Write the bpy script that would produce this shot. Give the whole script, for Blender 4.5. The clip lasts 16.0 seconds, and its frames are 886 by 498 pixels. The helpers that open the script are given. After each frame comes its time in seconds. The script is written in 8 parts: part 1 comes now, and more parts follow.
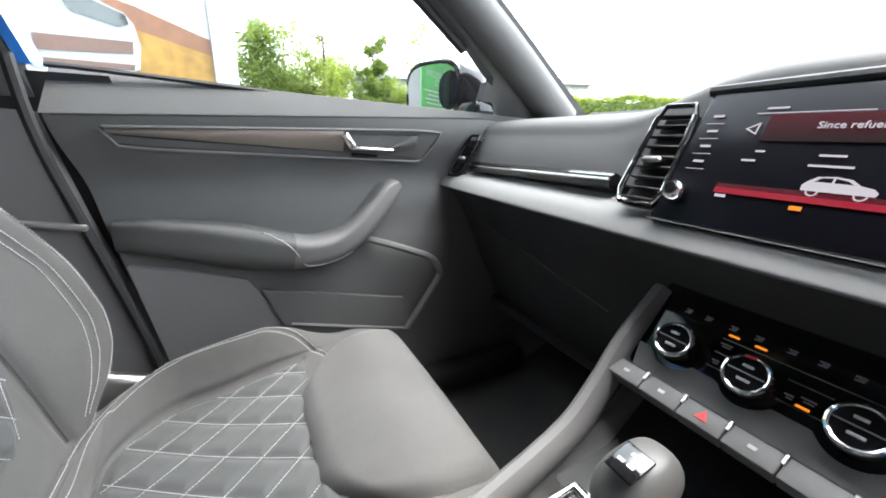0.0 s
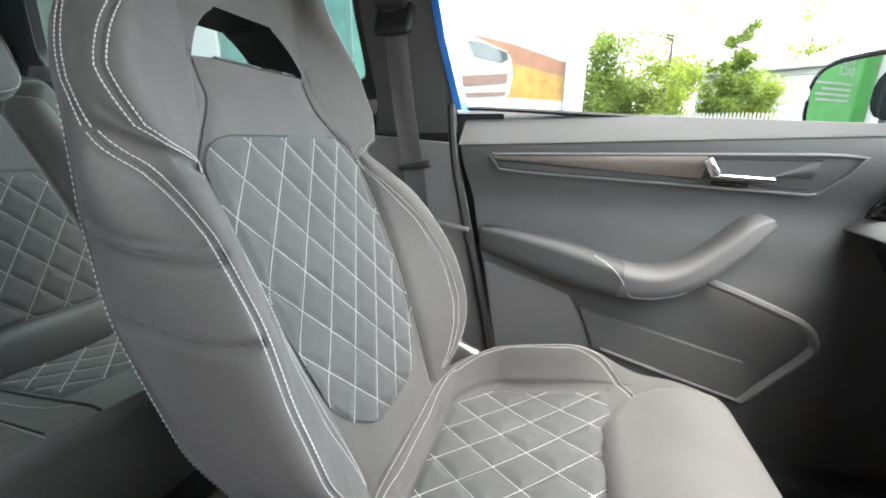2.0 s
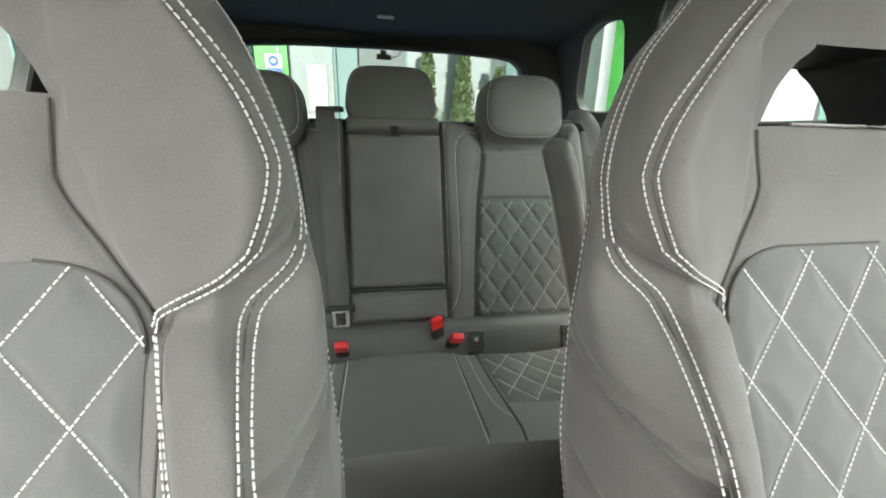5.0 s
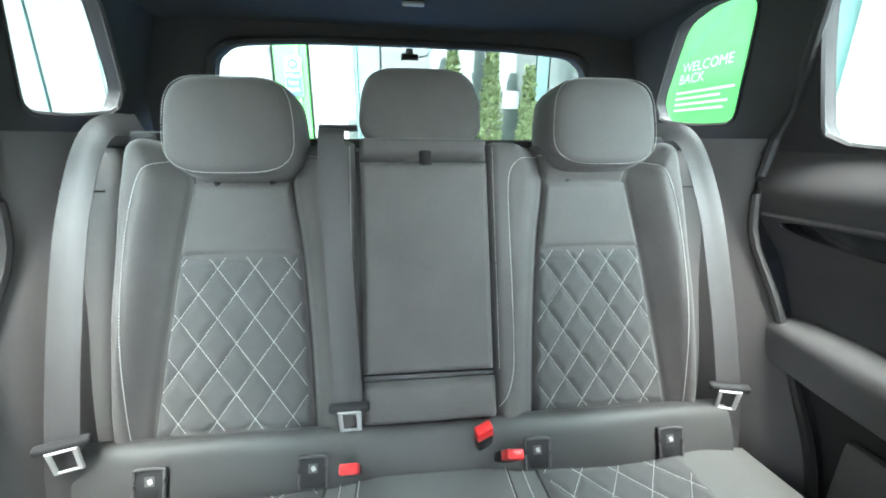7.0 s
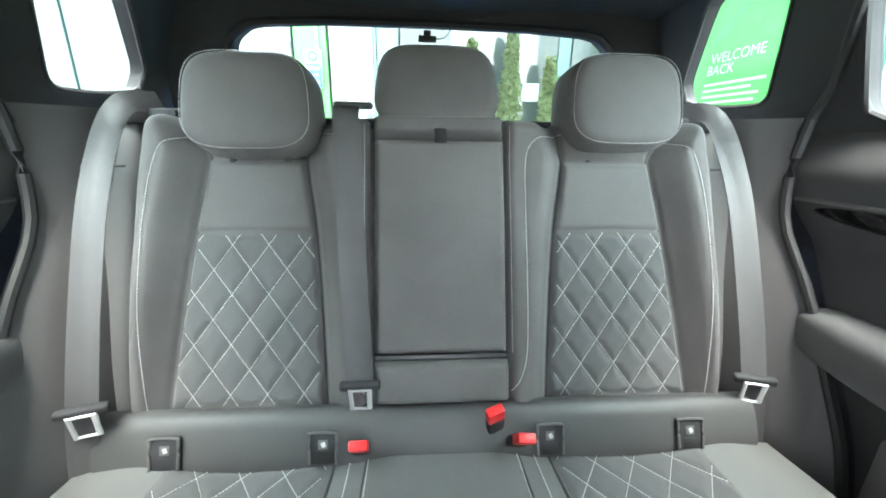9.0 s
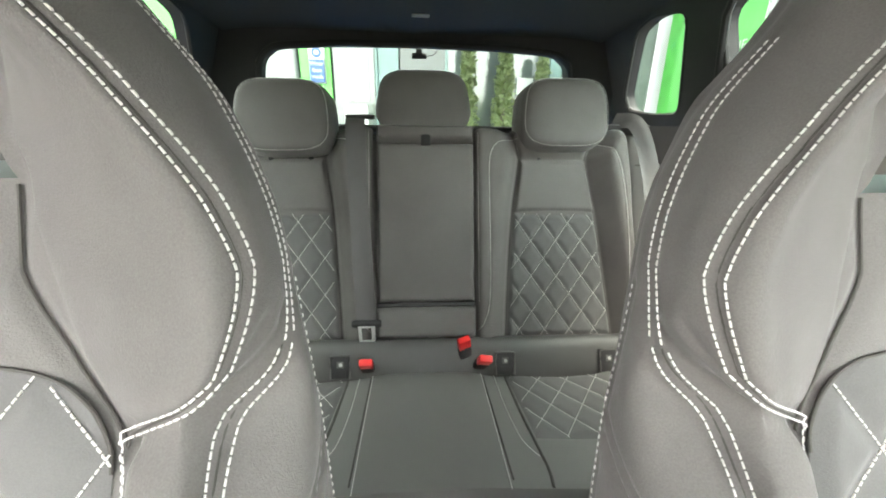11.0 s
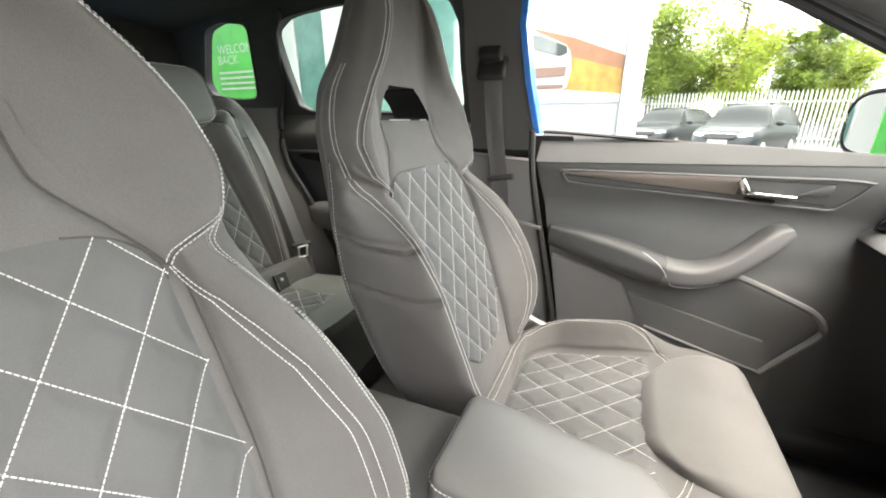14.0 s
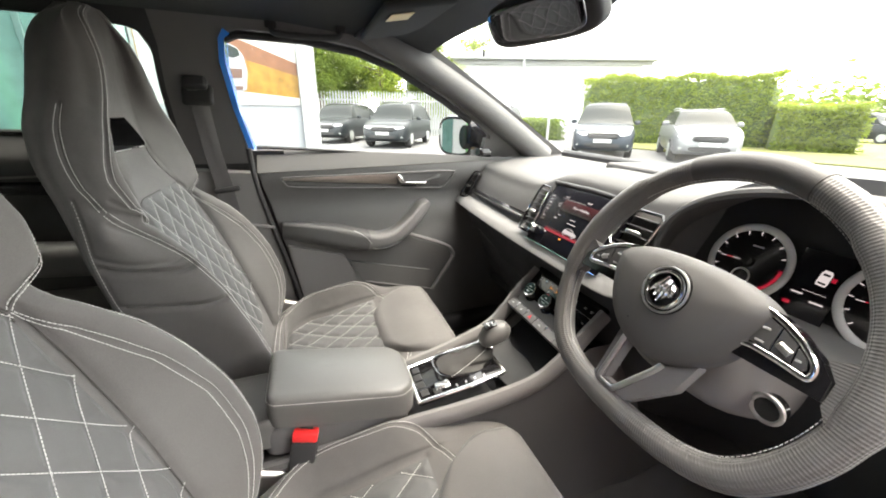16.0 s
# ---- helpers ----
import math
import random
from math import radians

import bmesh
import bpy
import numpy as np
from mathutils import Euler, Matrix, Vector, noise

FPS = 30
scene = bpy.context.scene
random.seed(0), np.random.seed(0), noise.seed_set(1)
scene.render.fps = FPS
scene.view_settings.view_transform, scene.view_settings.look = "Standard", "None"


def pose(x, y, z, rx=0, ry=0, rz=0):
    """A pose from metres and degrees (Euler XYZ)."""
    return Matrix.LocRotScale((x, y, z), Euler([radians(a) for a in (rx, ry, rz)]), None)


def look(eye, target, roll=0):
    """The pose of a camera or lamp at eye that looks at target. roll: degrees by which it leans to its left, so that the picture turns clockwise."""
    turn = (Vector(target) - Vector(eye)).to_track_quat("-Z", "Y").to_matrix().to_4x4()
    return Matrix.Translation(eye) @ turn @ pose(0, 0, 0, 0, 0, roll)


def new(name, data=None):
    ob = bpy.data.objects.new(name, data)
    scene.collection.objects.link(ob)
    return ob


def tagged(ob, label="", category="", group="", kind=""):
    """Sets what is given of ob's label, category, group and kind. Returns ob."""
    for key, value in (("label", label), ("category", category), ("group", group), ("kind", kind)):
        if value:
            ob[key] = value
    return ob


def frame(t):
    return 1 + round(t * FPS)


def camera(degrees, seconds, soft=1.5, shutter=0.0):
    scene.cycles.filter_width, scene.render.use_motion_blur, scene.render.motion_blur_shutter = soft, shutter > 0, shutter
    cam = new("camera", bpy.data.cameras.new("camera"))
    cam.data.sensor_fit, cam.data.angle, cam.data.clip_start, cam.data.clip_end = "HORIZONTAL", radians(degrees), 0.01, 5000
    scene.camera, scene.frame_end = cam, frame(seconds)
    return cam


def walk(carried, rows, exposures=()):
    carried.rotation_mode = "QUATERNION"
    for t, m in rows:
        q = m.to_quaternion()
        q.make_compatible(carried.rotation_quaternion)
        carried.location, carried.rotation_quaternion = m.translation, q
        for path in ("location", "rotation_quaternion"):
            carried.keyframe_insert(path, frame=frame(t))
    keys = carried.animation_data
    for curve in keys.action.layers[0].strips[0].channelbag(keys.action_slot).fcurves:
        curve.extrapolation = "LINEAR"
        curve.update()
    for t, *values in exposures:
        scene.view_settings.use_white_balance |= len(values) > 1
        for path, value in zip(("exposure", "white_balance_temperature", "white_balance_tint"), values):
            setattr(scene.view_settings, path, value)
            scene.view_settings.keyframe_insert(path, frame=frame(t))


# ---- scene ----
cam = camera(98.6, 16.0, 1.9)
PATH = [
    (0, (0.151, 0.25, 1.074), (-1.562, 1.115, 0.508), 1.0),
    (0.5, (0.145, 0.227, 1.085), (-1.701, 0.753, 0.522), 0.6),
    (1, (0.142, 0.214, 1.09), (-1.771, 0.376, 0.529), 0.1),
    (1.5, (0.141, 0.205, 1.1), (-1.766, -0.02, 0.542), 0.0),
    (2, (0.134, 0.196, 1.108), (-1.698, -0.391, 0.559), 0.2),
    (2.5, (0.122, 0.182, 1.118), (-1.559, -0.751, 0.569), 0.3),
    (3, (0.117, 0.16, 1.129), (-1.359, -1.076, 0.589), 0.2),
    (3.5, (0.101, 0.139, 1.145), (-1.109, -1.361, 0.609), 0.3),
    (4, (0.084, 0.108, 1.153), (-0.821, -1.593, 0.617), 0.5),
    (4.5, (0.067, 0.06, 1.169), (-0.503, -1.78, 0.632), 0.6),
    (5, (0.068, 0.031, 1.192), (-0.304, -1.854, 0.639), 1.0),
    (5.2, (0.069, 0.01, 1.205), (-0.288, -1.882, 0.664), 1.3),
    (7.3, (0.064, -0.302, 1.244), (-0.185, -2.206, 0.688), 0.3),
    (7.5, (0.067, -0.32, 1.238), (-0.17, -2.226, 0.681), 0.2),
    (8, (0.065, -0.341, 1.223), (-0.145, -2.244, 0.646), 0.2),
    (8.2, (0.067, -0.334, 1.205), (-0.14, -2.243, 0.647), 0.4),
    (10.5, (0.038, -0.088, 1.242), (-0.109, -1.982, 0.618), 0.9),
    (11, (0.041, -0.026, 1.247), (-0.134, -1.919, 0.625), 0.8),
    (11.5, (0.062, 0.03, 1.228), (-0.295, -1.841, 0.616), 0.5),
    (12, (0.092, 0.086, 1.211), (-0.596, -1.684, 0.585), 0.3),
    (12.5, (0.144, 0.123, 1.19), (-0.869, -1.481, 0.557), 0.3),
    (13, (0.212, 0.158, 1.187), (-1.083, -1.224, 0.545), 0.2),
    (13.5, (0.302, 0.161, 1.184), (-1.246, -0.934, 0.547), -0.1),
    (14, (0.395, 0.177, 1.21), (-1.329, -0.607, 0.566), -0.1),
    (14.5, (0.475, 0.179, 1.251), (-1.366, -0.252, 0.598), 0.1),
    (15, (0.561, 0.171, 1.261), (-1.325, 0.098, 0.598), 0.3),
    (15.5, (0.643, 0.157, 1.278), (-1.221, 0.447, 0.613), 0.6),
    (16, (0.707, 0.132, 1.294), (-1.072, 0.752, 0.622), 0.8),
]
walk(cam, [(t, look(eye, target, roll)) for t, eye, target, roll in PATH], [(0, 4.05, 6150, 10), (1.5, 4.28, 6350, 10), (2.5, 4.43, 6450, 10), (3.5, 4.65, 6800, 10), (4.5, 4.68, 7000, 10), (5.2, 4.88, 6950, 8), (7.3, 5.83, 6050, 9), (8.2, 5.81, 6050, 9), (10.5, 5.46, 6850, 11), (11.0, 5.20, 7100, 11), (11.5, 4.95, 7150, 11), (12.5, 4.75, 6850, 10), (14.0, 4.52, 7000, 11), (15.0, 4.35, 7050, 11), (16, 4.2, 7050, 11)])
import functools

# ---- world, sun, exposure ----
world = bpy.data.worlds.new("overcast_sky")
scene.world = world
world.use_nodes = True
wn, wl = world.node_tree.nodes, world.node_tree.links
sky = wn.new("ShaderNodeTexSky")
sky.sky_type = "NISHITA"
sky.sun_disc = False
sky.sun_elevation, sky.sun_rotation = radians(70), radians(0)
sky.air_density, sky.dust_density, sky.ozone_density = 1.0, 6.0, 0.6
wback = wn["Background"]
wback.inputs["Strength"].default_value = 0.12
cloud = wn.new("ShaderNodeMix")
cloud.data_type = "RGBA"
cloud.inputs["Factor"].default_value = 0.7
cloud.inputs["B"].default_value = (6.6, 6.7, 6.8, 1)
wl.new(sky.outputs["Color"], cloud.inputs["A"])
wl.new(cloud.outputs["Result"], wback.inputs["Color"])
sun_data = bpy.data.lights.new("sun", "SUN")
sun_data.energy, sun_data.angle, sun_data.color = 0.5, radians(50), (1.0, 0.97, 0.92)
sun = new("sun", sun_data)
sun.matrix_world = look((0, 0, 30), (0, -9, 5))


# ---- materials ----
def mat(name, color, rough=0.6, metal=0.0, grain=0.0, scale=400.0, vary=0.08, stain=0.0, sheen=0.0, coat=0.0, spec=0.5):
    """A surface with fine relief, tone variation at two scales and worn gloss."""
    m = bpy.data.materials.new(name)
    m.use_nodes = True
    n, l = m.node_tree.nodes, m.node_tree.links
    p = n["Principled BSDF"]
    p.inputs["Roughness"].default_value = rough
    p.inputs["Metallic"].default_value = metal
    p.inputs["Specular IOR Level"].default_value = spec
    if sheen:
        p.inputs["Sheen Weight"].default_value = sheen
        p.inputs["Sheen Roughness"].default_value = 0.4
    if coat:
        p.inputs["Coat Weight"].default_value = coat
        p.inputs["Coat Roughness"].default_value = 0.05
    geo = n.new("ShaderNodeTexCoord")
    fine, broad = n.new("ShaderNodeTexNoise"), n.new("ShaderNodeTexNoise")
    fine.inputs["Scale"].default_value = scale
    fine.inputs["Detail"].default_value = 3
    broad.inputs["Scale"].default_value = 7.0
    broad.inputs["Detail"].default_value = 4
    for t in (fine, broad):
        l.new(geo.outputs["Object"], t.inputs["Vector"])
    mixer = n.new("ShaderNodeMath")
    mixer.operation = "ADD"
    l.new(fine.outputs["Fac"], mixer.inputs[0])
    l.new(broad.outputs["Fac"], mixer.inputs[1])
    ramp = n.new("ShaderNodeMapRange")
    ramp.inputs["From Min"].default_value, ramp.inputs["From Max"].default_value = 0.6, 1.4
    ramp.inputs["To Min"].default_value, ramp.inputs["To Max"].default_value = 1 - vary, 1 + vary
    l.new(mixer.outputs[0], ramp.inputs["Value"])
    tone = n.new("ShaderNodeMix")
    tone.data_type, tone.blend_type = "RGBA", "MULTIPLY"
    tone.inputs["Factor"].default_value = 1.0
    tone.inputs["A"].default_value = (*color, 1)
    l.new(ramp.outputs["Result"], tone.inputs["B"])
    l.new(tone.outputs["Result"], p.inputs["Base Color"])
    if stain:
        r2 = n.new("ShaderNodeMapRange")
        r2.inputs["From Min"].default_value, r2.inputs["From Max"].default_value = 0.3, 0.7
        r2.inputs["To Min"].default_value, r2.inputs["To Max"].default_value = max(rough - stain, 0.02), min(rough + stain, 1)
        l.new(broad.outputs["Fac"], r2.inputs["Value"])
        l.new(r2.outputs["Result"], p.inputs["Roughness"])
    if grain:
        b = n.new("ShaderNodeBump")
        b.inputs["Strength"].default_value = grain
        b.inputs["Distance"].default_value = 0.001
        l.new(fine.outputs["Fac"], b.inputs["Height"])
        l.new(b.outputs["Normal"], p.inputs["Normal"])
    return m


def glow(name, color, strength):
    m = bpy.data.materials.new(name)
    m.use_nodes = True
    p = m.node_tree.nodes["Principled BSDF"]
    p.inputs["Base Color"].default_value = (0.01, 0.01, 0.01, 1)
    p.inputs["Emission Color"].default_value = (*color, 1)
    p.inputs["Emission Strength"].default_value = strength
    p.inputs["Roughness"].default_value = 0.15
    return m


def leather_grip(name, color):
    """Leather punched in a fine diamond pattern that runs round the rim."""
    m = mat(name, color, 0.45, vary=0.1, spec=0.4)
    n, l = m.node_tree.nodes, m.node_tree.links

    def calc(op, a, b=None, factor=None):
        q = n.new("ShaderNodeMath")
        q.operation = op
        l.new(a, q.inputs[0])
        if b is not None:
            l.new(b, q.inputs[1])
        if factor is not None:
            q.inputs[1].default_value = factor
        return q.outputs[0]
    geo, axes, bump = n.new("ShaderNodeTexCoord"), n.new("ShaderNodeSeparateXYZ"), n.new("ShaderNodeBump")
    l.new(geo.outputs["Object"], axes.inputs[0])
    along = calc("MULTIPLY", calc("ARCTAN2", axes.outputs["X"], axes.outputs["Z"]), factor=170.0)
    across = calc("MULTIPLY", axes.outputs["Y"], factor=980.0)
    height = calc("MULTIPLY", calc("SINE", calc("ADD", along, across)), calc("SINE", calc("SUBTRACT", along, across)))
    bump.inputs["Strength"].default_value, bump.inputs["Distance"].default_value = 0.5, 0.0007
    l.new(height, bump.inputs["Height"])
    l.new(bump.outputs["Normal"], n["Principled BSDF"].inputs["Normal"])
    return m


def pane(name, tint, gloss=0.04):
    """Thin window glass: clear tint with a mirror coat that grows towards grazing."""
    m = bpy.data.materials.new(name)
    m.use_nodes = True
    n, l = m.node_tree.nodes, m.node_tree.links
    n.remove(n["Principled BSDF"])
    clear, shine, mix, fres = n.new("ShaderNodeBsdfTransparent"), n.new("ShaderNodeBsdfGlossy"), n.new("ShaderNodeMixShader"), n.new("ShaderNodeLayerWeight")
    clear.inputs["Color"].default_value = (*tint, 1)
    shine.inputs["Roughness"].default_value = 0.0
    fres.inputs["Blend"].default_value = 0.5
    steep, gain = n.new("ShaderNodeMath"), n.new("ShaderNodeMath")
    steep.operation, gain.operation = "POWER", "MULTIPLY_ADD"
    steep.inputs[1].default_value = 5.0
    gain.inputs[1].default_value, gain.inputs[2].default_value = 0.6, gloss
    l.new(fres.outputs["Facing"], steep.inputs[0])
    l.new(steep.outputs[0], gain.inputs[0])
    l.new(gain.outputs[0], mix.inputs[0])
    l.new(clear.outputs[0], mix.inputs[1])
    l.new(shine.outputs[0], mix.inputs[2])
    l.new(mix.outputs[0], n["Material Output"].inputs["Surface"])
    return m


FABRIC = mat("seat_fabric", (0.1005, 0.0955, 0.092), 0.85, grain=0.35, scale=900, vary=0.22, sheen=0.16)
LINING = mat("satin_black_lining", (0.012, 0.012, 0.013), 0.4, vary=0.05)
QUILT = mat("quilted_fabric", (0.088, 0.088, 0.087), 0.88, grain=0.35, scale=1100, vary=0.16, sheen=0.12)
LEATHER = mat("soft_vinyl", (0.108, 0.105, 0.099), 0.40, grain=0.3, scale=700, vary=0.06, stain=0.08)
STITCH = mat("white_thread", (0.50, 0.49, 0.475), 0.7, vary=0.05)
# Dark tone for joints and for shade painted into folds and recesses.
CREASE = mat("dark_joint_shade", (0.055, 0.052, 0.048), 0.9)
PLASTIC = mat("soft_touch_plastic", (0.105, 0.103, 0.101), 0.66, spec=0.3, grain=0.35, scale=1500, vary=0.05, stain=0.08)
DOOR_SKIN = mat("door_skin", (0.112, 0.110, 0.108), 0.75, spec=0.16, grain=0.35, scale=1500, vary=0.09, stain=0.05)
PLASTIC_D = mat("hard_dark_plastic", (0.030, 0.030, 0.031), 0.66, spec=0.3, grain=0.3, scale=1200, vary=0.08, stain=0.1)
PLASTIC_G = mat("grey_plastic", (0.155, 0.15, 0.146), 0.66, spec=0.3, grain=0.3, scale=1300, vary=0.05, stain=0.08)
PIANO = mat("gloss_black", (0.008, 0.008, 0.009), 0.10, vary=0.05, coat=0.15, spec=0.4)
SCREEN_BLACK = mat("coated_screen_glass", (0.006, 0.006, 0.008), 0.2, vary=0.05, spec=0.06)
LEDGE = mat("satin_ledge_plastic", (0.16, 0.158, 0.155), 0.6, grain=0.2, scale=1500, vary=0.06, stain=0.06, spec=0.3)
SILVER_PL = mat("silver_plastic", (0.48, 0.48, 0.47), 0.38, 0.3, vary=0.05, stain=0.05)
CHROME = mat("chrome", (0.78, 0.78, 0.77), 0.12, 1.0, vary=0.03, stain=0.05)
SATIN = mat("satin_metal", (0.55, 0.54, 0.53), 0.32, 1.0, vary=0.05, stain=0.08)
DECOR = mat("brushed_dark_decor", (0.34, 0.30, 0.27), 0.34, 0.8, grain=0.1, scale=900, vary=0.03, stain=0.03)
HEADLINE = mat("black_headliner", (0.04, 0.043, 0.043), 0.95, grain=0.4, scale=1500, vary=0.06)
CARPET = mat("carpet", (0.088, 0.085, 0.082), 0.98, grain=1.0, scale=2200, vary=0.25)
RUBBER = mat("rubber_seal", (0.012, 0.012, 0.012), 0.6, vary=0.1)
BELT = mat("belt_webbing", (0.072, 0.070, 0.070), 0.40, grain=0.4, scale=1600, vary=0.10, spec=0.45)
RED = mat("red_button_plastic", (0.72, 0.028, 0.03), 0.4, vary=0.05)
BLUE = mat("blue_car_paint", (0.018, 0.21, 0.74), 0.25, 0.2, vary=0.04, coat=1.0)
GLASS = pane("clear_glass", (0.78, 0.82, 0.80))
GLASS_G = pane("green_tinted_glass", (0.68, 0.80, 0.75))
MIRROR = mat("mirror", (0.9, 0.9, 0.9), 0.0, 1.0, vary=0.0)


# ---- mesh tools ----
def smooth(table, t):
    """Value at t of a smooth curve through rows of (t, value)."""
    xs, ys = [r[0] for r in table], [r[1] for r in table]
    if t <= xs[0]:
        return ys[0]
    if t >= xs[-1]:
        return ys[-1]
    i = max(k for k in range(len(xs) - 1) if xs[k] <= t)
    d = [(ys[k + 1] - ys[k]) / (xs[k + 1] - xs[k]) for k in range(len(xs) - 1)]
    tan = [d[0]] + [0.0 if d[k - 1] * d[k] <= 0 else 2 * d[k - 1] * d[k] / (d[k - 1] + d[k]) for k in range(1, len(d))] + [d[-1]]
    h = xs[i + 1] - xs[i]
    s = (t - xs[i]) / h
    return (2 * s**3 - 3 * s**2 + 1) * ys[i] + (s**3 - 2 * s**2 + s) * h * tan[i] + (3 * s**2 - 2 * s**3) * ys[i + 1] + (s**3 - s**2) * h * tan[i + 1]


def spline(points, per=4):
    """Points on a smooth curve through the given ones, per to a span."""
    p = [Vector(q) for q in points]
    p = [2 * p[0] - p[1]] + p + [2 * p[-1] - p[-2]]
    out = []
    for i in range(1, len(p) - 2):
        for k in range(per):
            t = k / per
            a, b, c, d = p[i - 1], p[i], p[i + 1], p[i + 2]
            out.append(0.5 * (2 * b + (c - a) * t + (2 * a - 5 * b + 4 * c - d) * t * t + (3 * b - a - 3 * c + d) * t**3))
    out.append(p[-2])
    return out


def joined(*pieces):
    verts, faces = [], []
    for v, f in pieces:
        n = len(verts)
        verts.extend(v)
        faces.extend([tuple(i + n for i in q) for q in f])
    return verts, faces


def moved(piece, m):
    return [m @ Vector(v) for v in piece[0]], piece[1]


def mirrored(piece):
    return [Vector((-v[0], v[1], v[2])) for v in piece[0]], [tuple(reversed(q)) for q in piece[1]]


def loft(rings, ring_closed=True, caps=True):
    n = len(rings[0])
    verts = [v for r in rings for v in r]
    faces = []
    for i in range(len(rings) - 1):
        for k in range(n if ring_closed else n - 1):
            a, b = i * n + k, i * n + (k + 1) % n
            faces.append((a, b, b + n, a + n))
    if caps and ring_closed:
        faces.append(tuple(reversed(range(n))))
        faces.append(tuple(range((len(rings) - 1) * n, len(rings) * n)))
    return verts, faces


def tube(path, radius, n=8, squash=1.0, up=(0, 0, 1)):
    """A rod along a path; radius is a number or one for each point; squash flattens it along up."""
    path = [Vector(p) for p in path]
    rings = []
    for i, p in enumerate(path):
        d = (path[min(i + 1, len(path) - 1)] - path[max(i - 1, 0)]).normalized()
        u = Vector(up)
        s = d.cross(u)
        if s.length < 1e-4:
            s = d.cross(Vector((1, 0, 0)))
        s.normalize()
        u = s.cross(d)
        r = radius[i] if isinstance(radius, (list, tuple)) else radius
        rings.append([p + r * (math.cos(a) * s + squash * math.sin(a) * u) for a in (2 * math.pi * k / n for k in range(n))])
    return loft(rings)


def rbox(size, bevel=0.005, seg=2, m=None, taper=None):
    """A box with rounded edges, centred, then put at the pose m. taper: scale of the top in x and y."""
    bm = bmesh.new()
    bmesh.ops.create_cube(bm, size=1.0)
    for v in bm.verts:
        v.co = Vector((v.co.x * size[0], v.co.y * size[1], v.co.z * size[2]))
        if taper and v.co.z > 0:
            v.co.x *= taper[0]
            v.co.y *= taper[1]
    bevel = min(bevel, min(size) * 0.49)
    bmesh.ops.bevel(bm, geom=bm.edges[:], offset=bevel, segments=seg, profile=0.5, affect="EDGES")
    bm.verts.ensure_lookup_table()
    v = [(m @ w.co if m else w.co.copy()) for w in bm.verts]
    f = [tuple(q.index for q in face.verts) for face in bm.faces]
    bm.free()
    return v, f


def plate(outer, holes, fn, thick=(0, 0, 0)):
    """A flat outline with holes, filled, bent by fn(a, b) -> place, and given thickness."""
    bm = bmesh.new()
    for loop in [outer, *holes]:
        vs = [bm.verts.new((a, b, 0)) for a, b in loop]
        for i in range(len(vs)):
            bm.edges.new((vs[i], vs[(i + 1) % len(vs)]))
    bmesh.ops.triangle_fill(bm, edges=bm.edges[:], use_beauty=True)
    bmesh.ops.subdivide_edges(bm, edges=bm.edges[:], cuts=1)
    bmesh.ops.triangulate(bm, faces=bm.faces[:])
    bm.verts.ensure_lookup_table()
    bm.verts.index_update()
    flat = [(v.co.x, v.co.y) for v in bm.verts]
    tris = [tuple(v.index for v in f.verts) for f in bm.faces]
    edges = [tuple(v.index for v in e.verts) for e in bm.edges if len(e.link_faces) == 1]
    bm.free()
    t = Vector(thick)
    front = [Vector(fn(a, b)) for a, b in flat]
    if t.length < 1e-6:
        return front, tris
    n = len(front)
    faces = tris + [tuple(i + n for i in reversed(q)) for q in tris] + [(a, b, b + n, a + n) for a, b in edges]
    return front + [v + t for v in front], faces


def grid(fn, nu, nv):
    """A sheet of fn(u, v), u and v from 0 to 1."""
    verts = [Vector(fn(i / nu, j / nv)) for j in range(nv + 1) for i in range(nu + 1)]
    w = nu + 1
    return verts, [(j * w + i, j * w + i + 1, (j + 1) * w + i + 1, (j + 1) * w + i) for j in range(nv) for i in range(nu)]


def pillow(size, m=None, power=5.0, n=14, puff=0.0):
    """A soft cushion block: a rounded box whose faces swell by puff."""
    def face(axis, sign):
        def fn(u, v):
            a, b = 2 * u - 1, 2 * v - 1
            c = [0, 0, 0]
            c[axis], c[(axis + 1) % 3], c[(axis + 2) % 3] = sign, a * sign, b
            p = Vector(c)
            k = (abs(p.x) ** power + abs(p.y) ** power + abs(p.z) ** power) ** (1 / power)
            p = p / k
            q = Vector((p.x * size[0] / 2, p.y * size[1] / 2, p.z * size[2] / 2))
            q += p.normalized() * puff * (1 - a * a) * (1 - b * b)
            return q
        return grid(fn, n, n)
    out = joined(*[face(a, s) for a in range(3) for s in (1, -1)])
    return moved(out, m) if m else out


